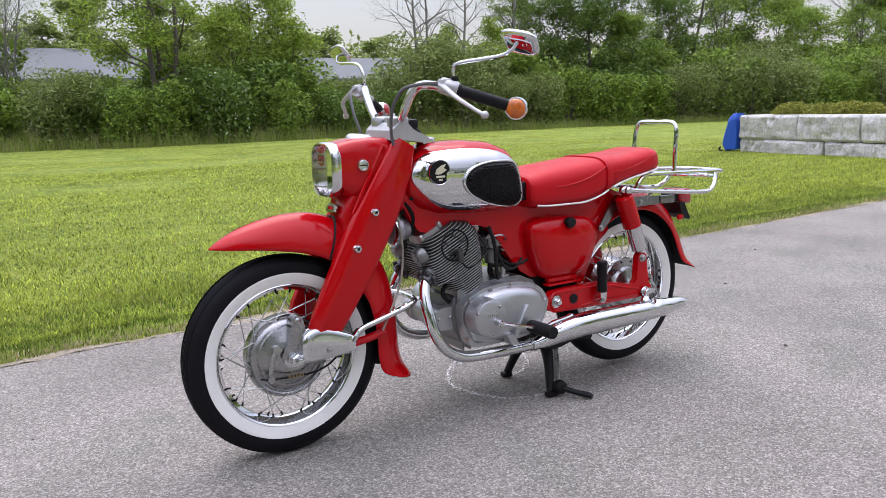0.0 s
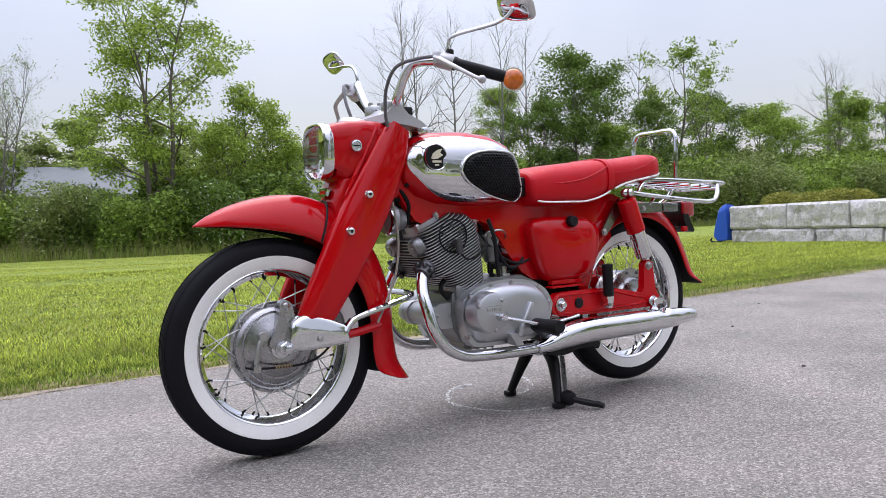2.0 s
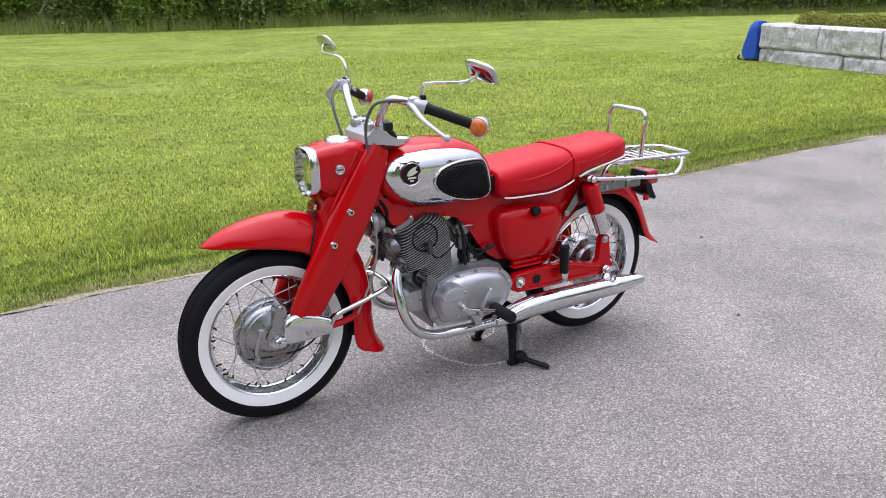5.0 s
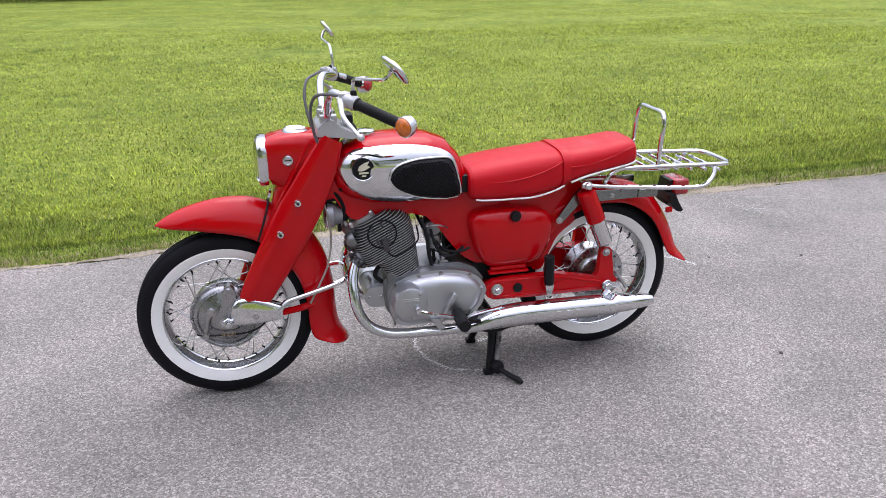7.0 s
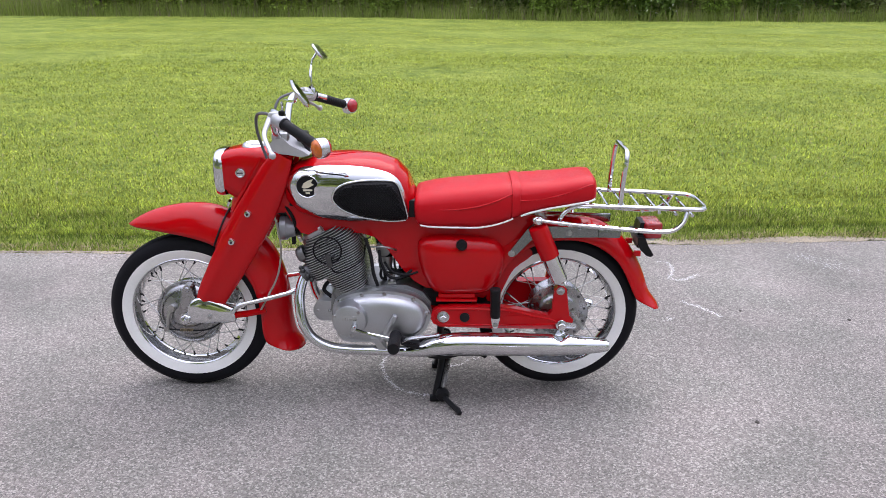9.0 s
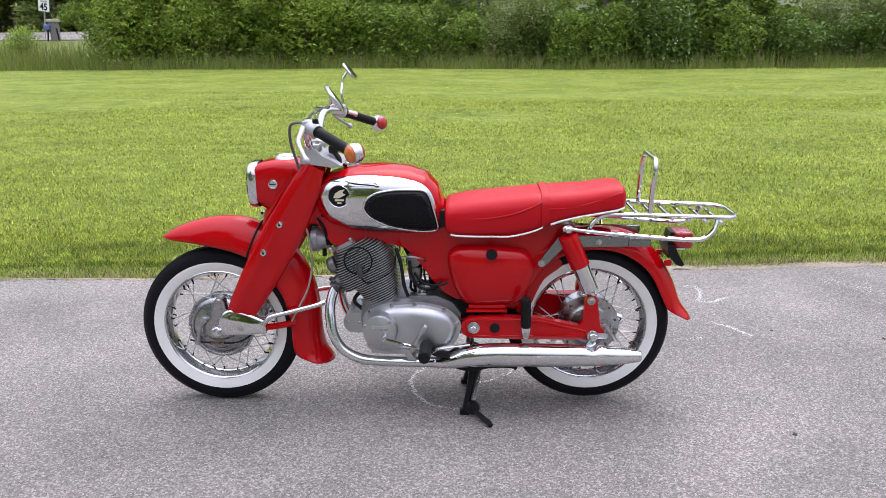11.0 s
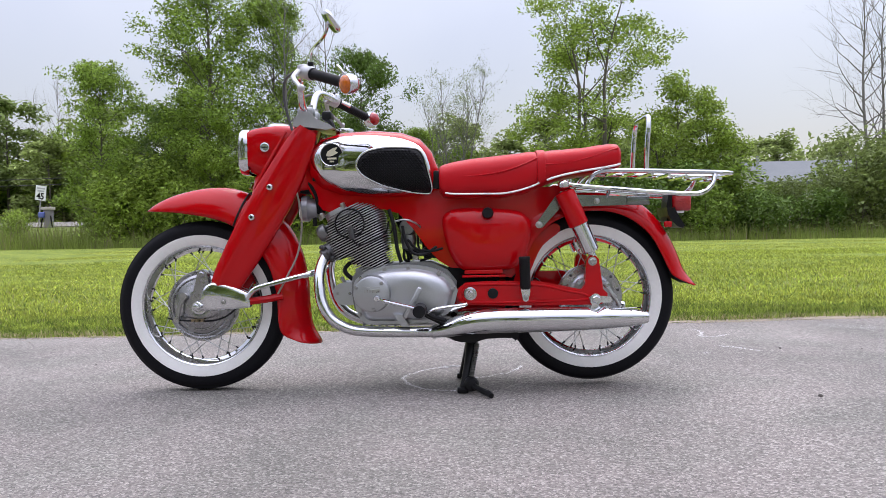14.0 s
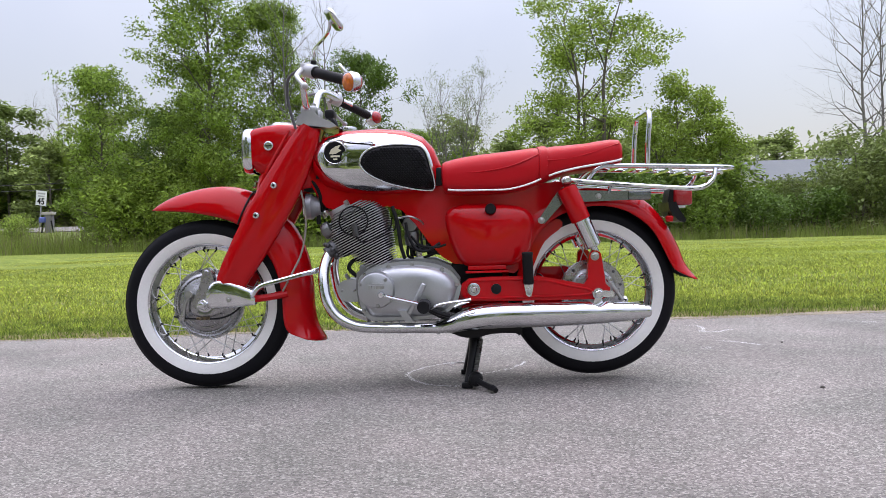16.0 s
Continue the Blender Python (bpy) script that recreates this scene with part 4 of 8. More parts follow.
def front_hub(w):
    bm = bmesh.new()
    lathe(bm, [(0.0, -0.058), (0.030, -0.068), (0.048, -0.067), (0.062, -0.060), (0.084, -0.052), (0.100, -0.046), (0.110, -0.037), (0.114, -0.026), (0.114, 0.020), (0.104, 0.036), (0.05, 0.046), (0.0, 0.05)], sides=64)
    part("hub", bm, HUB, w, "cast alloy drum brake hub")
    bm = bmesh.new()
    lathe(bm, [(0.112, -0.028), (0.1195, -0.028), (0.1205, -0.025), (0.1195, -0.021), (0.112, -0.021)], sides=64, closed=True)
    for i in range(18):
        a = 2 * math.pi * i / 18
        ball(bm, (0.1165 * math.cos(a), -0.028, 0.1165 * math.sin(a)), 0.0035, seg=6, rings=4)
    part("flange", bm, HUB, w)
    bm = bmesh.new()
    tube(bm, [(0.078 * math.cos(radians(k)), -0.0545, 0.078 * math.sin(radians(k))) for k in range(205, 336, 10)], 0.0035, 6, 1)
    lathe(bm, [(0.092, -0.0485), (0.094, -0.0520), (0.097, -0.047)], sides=64)
    part("plate_rib", bm, HUB, w, "cast rib on the brake plate")
    bm = bmesh.new()
    plate(bm, rounded([(-0.034, 0.010), (-0.018, 0.046), (-0.006, 0.086), (0.000, 0.112), (0.012, 0.124), (0.026, 0.118), (0.034, 0.098), (0.040, 0.050), (0.050, 0.012), (0.02, -0.012)], 3), -0.080, -0.046, 0.010, 3)
    turned(bm, [(0.010, 0), (0.010, 0.7), (0.006, 1)], (0.014, -0.074, 0.108), (0.014, -0.084, 0.108), 10)
    part("torque_boss", bm, HUB, w)
    bm = bmesh.new()
    turned(bm, [(0.026, 0), (0.026, 0.5), (0.020, 0.55), (0.020, 1)], (0, -0.055, 0), (0, -0.084, 0), 20)
    turned(bm, [(0.0185, 0), (0.0185, 0.8), (0.0150, 1)], (0.004, -0.082, 0.002), (0.004, -0.101, 0.002), 6)
    turned(bm, [(0.0105, 0), (0.0105, 0.9), (0.007, 1)], (0.004, -0.10, 0.002), (0.004, -0.118, 0.002), 12)
    part("axle_nut", bm, WORN_CHROME, w, "bright axle nut")
    bm = bmesh.new()
    tube(bm, [(-0.048, -0.074, 0.036), (-0.062, -0.076, 0.006), (-0.072, -0.076, -0.042)], [0.008, 0.006, 0.007], 8, 4)
    turned(bm, [(0.012, 0), (0.012, 1)], (-0.048, -0.062, 0.036), (-0.048, -0.082, 0.036), 14)
    turned(bm, [(0.010, 0), (0.010, 1)], (-0.072, -0.066, -0.042), (-0.072, -0.088, -0.042), 12)
    part("brake_lever", bm, STEEL, w, "small steel brake arm")
    bm = bmesh.new()
    tube(bm, [(-0.10, -0.078, -0.036), (-0.072, -0.080, -0.042), (0.0, -0.082, -0.046), (0.06, -0.084, -0.044), (0.11, -0.088, -0.022), (0.16, -0.09, 0.03), (0.19, -0.092, 0.06)], 0.0032, 6, 5)
    part("brake_cable", bm, RUBBER, w)
    bm = bmesh.new()
    for i in range(11):
        lathe(bm, [(0.0042, -0.0012), (0.0058, 0.0), (0.0042, 0.0012)], (-0.022 + i * 0.0042, -0.082, -0.0447), "x", 10)
    part("cable_spring", bm, BRASS, w, "rusty brown coil spring")


front_hub(fw)


def rear_hub(w):
    bm = bmesh.new()
    lathe(bm, [(0.0, -0.058), (0.022, -0.062), (0.034, -0.054), (0.050, -0.053), (0.064, -0.049), (0.070, -0.041), (0.076, -0.0385), (0.093, -0.036), (0.093, 0.02), (0.100, 0.03), (0.100, 0.045), (0.0, 0.05)], sides=56)
    part("hub", bm, HUB, w, "polished rear drum hub")
    bm = bmesh.new()
    lathe(bm, [(0.080, -0.040), (0.105, -0.040), (0.1075, -0.037), (0.107, -0.032), (0.080, -0.032)], sides=56, closed=True)
    part("flange", bm, HUB, w)
    for i in range(12):
        a = 2 * math.pi * (i + 0.4) / 12
        bm = bmesh.new()
        turned(bm, [(0.0052, 0), (0.0052, 0.7), (0.0035, 1)], (0.0945 * math.cos(a), -0.039, 0.0945 * math.sin(a)), (0.0945 * math.cos(a), -0.0435, 0.0945 * math.sin(a)), 8)
        part("flange_rivet", bm, FINS, w)
    bm = bmesh.new()
    turned(bm, [(0.016, 0), (0.016, 1)], (0, -0.05, 0), (0, -0.11, 0), 14)
    turned(bm, [(0.0185, 0), (0.0195, 0.4), (0.0180, 1)], (0.002, -0.1365, -0.002), (0.002, -0.1410, -0.002), 24)
    turned(bm, [(0.0140, 0), (0.0140, 0.8), (0.0110, 1)], (0.002, -0.140, -0.002), (0.002, -0.154, -0.002), 6)
    part("axle_nut", bm, WORN_CHROME, w)


rear_hub(rw)


def vent_sheet(name, stations, mat, parent, label, n=10, inner=None, thick=0.003):
    """A mudguard: stations of crown point, edge point (x, z) and half width."""
    bm = bmesh.new()
    tops = smooth_path([(a[0], a[1], 0) for a, b, w in stations], 4)
    lows = smooth_path([(b[0], b[1], 0) for a, b, w in stations], 4)
    wide = smooth_path([(w, 0, 0) for a, b, w in stations], 4)
    rings = []
    for t, e, w in zip(tops, lows, wide):
        row = []
        for i in range(-n, n + 1):
            s = abs(i) / n
            ang = s * math.pi / 2
            f = max(0.0, 1 - math.cos(ang)) ** 0.85 if s < 1 else 1.0
            y = math.copysign(max(w.x, 0.002) * math.sin(ang) ** 0.8 if s else 0, i)
            row.append((t.x + (e.x - t.x) * f, y, t.y + (e.y - t.y) * f))
        rings.append(row)
    ring_skin(bm, rings, caps=False, around=False)
    ob = part(name, bm, mat, parent, label, 60)
    return shell(ob, thick, inner)


vent_sheet("front_fender", [((-0.846, 0.612), (-0.842, 0.611), 0.008), ((-0.818, 0.632), (-0.81, 0.609), 0.036), ((-0.768, 0.657), (-0.755, 0.606), 0.056), ((-0.70, 0.677), (-0.69, 0.599), 0.068),
                            ((-0.62, 0.688), (-0.61, 0.584), 0.074), ((-0.54, 0.682), (-0.545, 0.562), 0.076), ((-0.465, 0.650), (-0.49, 0.522), 0.076), ((-0.40, 0.597), (-0.45, 0.472), 0.076),
                            ((-0.347, 0.532), (-0.418, 0.42), 0.075), ((-0.314, 0.452), (-0.400, 0.36), 0.075), ((-0.298, 0.362), (-0.392, 0.30), 0.075), ((-0.295, 0.282), (-0.390, 0.238), 0.076),
                            ((-0.285, 0.212), (-0.375, 0.192), 0.078), ((-0.256, 0.156), (-0.32, 0.168), 0.082)], RED, bike, "deep valanced red front mudguard", 10, DARK)
vent_sheet("rear_fender", [((0.40, 0.61), (0.43, 0.42), 0.078), ((0.46, 0.632), (0.462, 0.49), 0.078), ((0.54, 0.642), (0.52, 0.545), 0.078), ((0.62, 0.648), (0.595, 0.576), 0.078), ((0.70, 0.646), (0.67, 0.584), 0.078),
                           ((0.77, 0.634), (0.74, 0.572), 0.077), ((0.83, 0.604), (0.80, 0.54), 0.076), ((0.878, 0.558), (0.847, 0.495), 0.075), ((0.917, 0.50), (0.88, 0.435), 0.074), ((0.946, 0.44), (0.902, 0.388), 0.074),
                           ((0.968, 0.382), (0.922, 0.362), 0.076), ((1.006, 0.330), (0.975, 0.336), 0.080)], RED, bike, "deep valanced red rear mudguard with a flared tail", 10, DARK)


# fork, nacelle, headlight
def fork_leg(bm, s):
    stations = [(-0.277, 0.870, 0.034, 0.012, 0.072), (-0.306, 0.812, 0.050, 0.018, 0.076), (-0.346, 0.735, 0.060, 0.021, 0.078), (-0.391, 0.655, 0.066, 0.023, 0.079), (-0.441, 0.570, 0.066, 0.023, 0.081), (-0.496, 0.475, 0.061, 0.022, 0.082), (-0.541, 0.398, 0.054, 0.020, 0.082), (-0.558, 0.368, 0.050, 0.019, 0.080), (-0.576, 0.334, 0.042, 0.014, 0.078)]
    rings = []
    side = Vector((0.863, 0, -0.505))
    for x, z, hw, ht, y in stations:
        row = []
        for k in range(44):
            a = 2 * math.pi * k / 44
            ca, sa = math.cos(a), math.sin(a)
            u = math.copysign(abs(ca) ** 0.74, ca) * hw
            v = math.copysign(abs(sa) ** 0.56, sa) * ht
            ridge = 0.005 * max(0, sa) * math.exp(-((u / hw + 0.42) / 0.28) ** 2)
            row.append(Vector((x, s * (y + v + ridge), z)) + side * u)
        rings.append(row)
    ring_skin(bm, rings)


both_sides("fork_leg", fork_leg, RED, bike, "pressed steel red fork leg", 50)
bm = bmesh.new()
rings = []
for x, z, hx, hy in ((-0.294, 0.868, 0.048, 0.072), (-0.335, 0.80, 0.062, 0.074), (-0.395, 0.715, 0.072, 0.071), (-0.425, 0.66, 0.054, 0.066), (-0.446, 0.60, 0.040, 0.062)):
    rings.append([Vector((x + math.copysign(abs(math.cos(a)) ** 0.5, math.cos(a)) * hx, math.copysign(abs(math.sin(a)) ** 0.5, math.sin(a)) * hy, z)) for a in (2 * math.pi * k / 28 for k in range(28))])
ring_skin(bm, rings)
part("fork_shroud", bm, RED, bike, "red steering head shroud", 50)


def rrect(hw, z0, z1, n=32, p=0.42):
    zc, hz = (z0 + z1) / 2, (z1 - z0) / 2
    return [(math.copysign(abs(math.cos(a)) ** p, math.cos(a)) * hw, zc + math.copysign(abs(math.sin(a)) ** p, math.sin(a)) * hz) for a in (2 * math.pi * (k + 0.5) / n for k in range(n))]


bm = bmesh.new()
rings = []
for x, hw, z0, z1 in ((-0.487, 0.069, 0.730, 0.872), (-0.465, 0.073, 0.718, 0.879), (-0.43, 0.076, 0.705, 0.886), (-0.38, 0.078, 0.685, 0.890), (-0.33, 0.076, 0.66, 0.887), (-0.30, 0.072, 0.66, 0.875)):
    rings.append([(x + (0.015 if z < 0.75 else 0), y, z) for y, z in rrect(hw, z0, z1)])
ring_skin(bm, rings)
nacelle = part("headlight_nacelle", bm, RED, bike, "red headlight nacelle", 50)


def headlight():
    bm = bmesh.new()
    rings = []
    for x, hw, z0, z1 in ((-0.480, 0.072, 0.724, 0.878), (-0.490, 0.075, 0.722, 0.880), (-0.504, 0.074, 0.723, 0.879), (-0.509, 0.071, 0.726, 0.876), (-0.508, 0.068, 0.729, 0.873), (-0.490, 0.064, 0.733, 0.869)):
        rings.append([(x, y, z) for y, z in rrect(hw, z0, z1, 40, 0.60)])
    ring_skin(bm, rings, caps=False)
    rim = part("headlight", bm, CHROME, bike, "chrome-rimmed rectangular headlight", 50)
    bm = bmesh.new()
    rings = [[(x, y, z) for y, z in rrect(hw, 0.801 - hz, 0.801 + hz, 40, 0.60)] for x, hw, hz in ((-0.504, 0.068, 0.072), (-0.513, 0.062, 0.066), (-0.520, 0.045, 0.048), (-0.523, 0.018, 0.019))]
    ring_skin(bm, rings)
    part("lens", bm, GLASS, rim, "ribbed clear glass lens", 60)
    bm = bmesh.new()
    rings = [[(x, y, z) for y, z in rrect(hw, 0.801 - hz, 0.801 + hz, 40, 0.60)] for x, hw, hz in ((-0.502, 0.065, 0.070), (-0.485, 0.059, 0.063), (-0.468, 0.043, 0.045), (-0.456, 0.018, 0.019))]
    vr = ring_skin(bm, rings, caps=False)
    bm.faces.new(vr[-1])
    part("reflector", bm, REFLECTOR, rim, "bright reflector bowl")
    bm = bmesh.new()
    for k in range(5):
        z = 0.755 + 0.022 * k
        tube(bm, [(-0.4985, -0.056, z), (-0.4985, 0.056, z)], 0.0022, 5, 1)
    part("lens_rib", bm, WORN_CHROME, rim)
    bm = bmesh.new()
    ball(bm, (-0.482, 0, 0.822), 0.015)
    part("bulb", bm, ORANGE, rim, "amber tinted bulb shield")
    return rim


headlight()
bm = bmesh.new()
lathe(bm, [(0.0, 0.012), (0.034, 0.011), (0.041, 0.008), (0.046, 0.0), (0.047, -0.012), (0.03, -0.02)], (0, 0, 0), "z", 36)
bmesh.ops.transform(bm, matrix=Matrix.Translation((-0.385, 0, 0.886)) @ Matrix.Scale(0.9, 4) @ Matrix.Rotation(radians(7), 4, "Y"), verts=bm.verts[:])
speedo = part("speedometer", bm, WORN_CHROME, bike, "round chrome-rimmed speedometer")
bm = bmesh.new()
turned(bm, [(0.030, 0), (0.030, 1)], (-0.384, 0, 0.895), (-0.3838, 0, 0.898), 30)
part("dial", bm, WHITE, speedo, "pale dial face")
for s in (-1, 1):
    bm = bmesh.new()
    turned(bm, [(0.017, 0), (0.0178, 0.5), (0.0155, 0.85), (0.0120, 0.92), (0.0110, 0.80)], (-0.419, s * 0.071, 0.813), (-0.419, s * 0.089, 0.813), 20)
    head = part("headlight_bolt", bm, WORN_CHROME, bike, "bright slotted headlight bolt")
    bm = bmesh.new()
    box(bm, (-0.4285, s * 0.0865 - 0.001, 0.8115), (-0.4095, s * 0.0865 + 0.001, 0.8145), 0.0005, 1)
    part("slot", bm, DARK, head, "dark screw slot")
    for x, z, y in ((-0.461, 0.583, 0.103), (-0.400, 0.680, 0.101)):
        bm = bmesh.new()
        turned(bm, [(0.0155, 0), (0.0155, 0.3), (0.0115, 0.6), (0.0100, 0.9), (0.005, 1.0)], (x, s * (y - 0.008), z), (x, s * (y + 0.014), z), 16)
        head = part("fork_bolt", bm, CHROME, bike, "domed chrome bolt")
        bm = bmesh.new()
        turned(bm, [(0.0046, 0), (0.0046, 0.7), (0.003, 1.0)], (x, s * (y + 0.012), z), (x, s * (y + 0.0155), z), 6)
        part("socket", bm, DARK, head, "dark socket in the bolt head")


def link_cover(bm, s):
    """A pressed plate, a little pillowed, round in front and tapering behind."""
    o = rounded([(-0.640, 0.300), (-0.634, 0.346), (-0.618, 0.366), (-0.592, 0.372), (-0.550, 0.364), (-0.492, 0.341), (-0.478, 0.330), (-0.477, 0.292), (-0.485, 0.287), (-0.560, 0.281), (-0.615, 0.280), (-0.634, 0.284)], 3)
    cx, cz = -0.56, 0.320
    rows = [[(x, s * 0.070, z) for x, z in o]]
    for k in range(10):
        t = 1 - k / 10
        rows.append([(cx + (x - cx) * t, s * (0.101 + 0.005 * (1 - t ** 12) ** 0.5 - 0.20 * max(0.0, (cz + (z - cz) * t) - 0.328 - 0.20 * (-0.56 - cx - (x - cx) * t))), cz + (z - cz) * t) for x, z in o])
    vr = ring_skin(bm, rows, caps=False)
    bm.faces.new(vr[-1])
    bm.faces.new(vr[0])


both_sides("link_cover", link_cover, CHROME, bike, "chromed fork link cover", 60)
for s in (-1, 1):
    bolt("cover_screw", (-0.562, s * 0.106, 0.308), 0.006, 0.007, bike, STEEL, s)
bm = bmesh.new()
loop_half = [(-0.484, -0.100, 0.318), (-0.470, -0.101, 0.338), (-0.448, -0.101, 0.352), (-0.385, -0.100, 0.368), (-0.315, -0.094, 0.385), (-0.270, -0.080, 0.395), (-0.254, -0.05, 0.398), (-0.251, 0.0, 0.398)]
tube(bm, loop_half + [(x, -y, z) for x, y, z in loop_half[-2::-1]], 0.0088, 10, 5)
part("fork_loop", bm, CHROME, bike, "chrome loop round the mudguard")
both_sides("link_arm", lambda bm, s: tube(bm, [(-0.50, s * 0.090, 0.305), (-0.43, s * 0.086, 0.312), (-0.372, s * 0.078, 0.322)], 0.011, 8, 4, flat=1.1), RED, bike)
bm = bmesh.new()
tube(bm, [(-0.335, -0.085, 0.72), (-0.312, -0.082, 0.64), (-0.303, -0.084, 0.55), (-0.318, -0.088, 0.46), (-0.352, -0.092, 0.39), (-0.385, -0.094, 0.33)], 0.0034, 7, 5)
part("speedometer_cable", bm, material("worn_sheath", (0.26, 0.23, 0.19), 0.5, 0, 0, 0.2, 30), bike, "brownish grey sheathed cable")

# the pressed seams that run from the nacelle down to the mudguard, and the small plate between them
for s in (-1, 1):
    bm = bmesh.new()
    tube(bm, [(-0.350, s * 0.074, 0.864), (-0.393, s * 0.078, 0.790), (-0.425, s * 0.080, 0.735), (-0.455, s * 0.080, 0.680)], [0.004, 0.0065, 0.0065, 0.004], 8, 5)
    part("fork_seam", bm, RED, bike)
bm = bmesh.new()
plate(bm, rounded([(-0.022, -0.012), (0.022, -0.012), (0.026, 0.0), (0.022, 0.012), (-0.022, 0.012), (-0.026, 0.0)], 3), -0.004, 0.004, 0.002, 2)
badge_bar = bmesh.new()
box(badge_bar, (-0.016, -0.0052, -0.005), (0.016, -0.0038, 0.005), 0.0004, 1)
for m in (bm, badge_bar):
    bmesh.ops.rotate(m, verts=m.verts[:], cent=(0, 0, 0), matrix=Matrix.Rotation(radians(-90), 3, "Z") @ Matrix.Rotation(radians(-20), 3, "X"))
    bmesh.ops.translate(m, verts=m.verts[:], vec=(-0.484, 0, 0.690))
plate_ob = part("name_plate", bm, CHROME, bike, "small bright plate over the mudguard")
part("plate_bar", badge_bar, RED, plate_ob)

# the dark rubber joint where the front of the mudguard meets the fork
bm = bmesh.new()
joint = []
for i in range(-10, 11):
    a = abs(i) / 10 * math.pi / 2
    f = (1 - math.cos(a)) ** 0.85
    joint.append((-0.488 - 0.044 * f, math.copysign(0.0770 * math.sin(a) ** 0.8, i) if i else 0.0, 0.668 - 0.112 * f))
tube(bm, joint, 0.0034, 6, 1)
part("fender_joint", bm, RUBBER, bike, "black rubber joint strip")

# bars and controls
bm = bmesh.new()
plate(bm, [(-0.325, 0.880), (-0.322, 0.905), (-0.300, 0.925), (-0.272, 0.928), (-0.250, 0.905), (-0.205, 0.884), (-0.190, 0.872), (-0.215, 0.866), (-0.26, 0.874)], -0.082, 0.082, 0.010, 3)
clampob = part("top_bridge", bm, GREY_PAINT, bike, "silver cast top bridge")
for y in (-0.05, 0.05):
    bm = bmesh.new()
    box(bm, (-0.312, y - 0.022, 0.912), (-0.258, y + 0.022, 0.944), 0.008)
    part("bar_clamp", bm, ALLOY, clampob)
    for x in (-0.300, -0.270):
        bm = bmesh.new()
        turned(bm, [(0.008, 0), (0.008, 1)], (x, y, 0.940), (x, y, 0.953), 6)
        part("clamp_bolt", bm, STEEL, clampob)
both_sides("handlebar", lambda bm, s: tube(bm, [(-0.285, s * 0.018, 0.928), (-0.286, s * 0.060, 0.929), (-0.290, s * 0.092, 0.950), (-0.288, s * 0.135, 1.003), (-0.278, s * 0.165, 1.026), (-0.258, s * 0.21, 1.026), (-0.226, s * 0.27, 1.013), (-0.19, s * 0.302, 0.999)], 0.0125, 12, 6, flat=1.0), CHROME, bike, "upswept chrome handlebar")


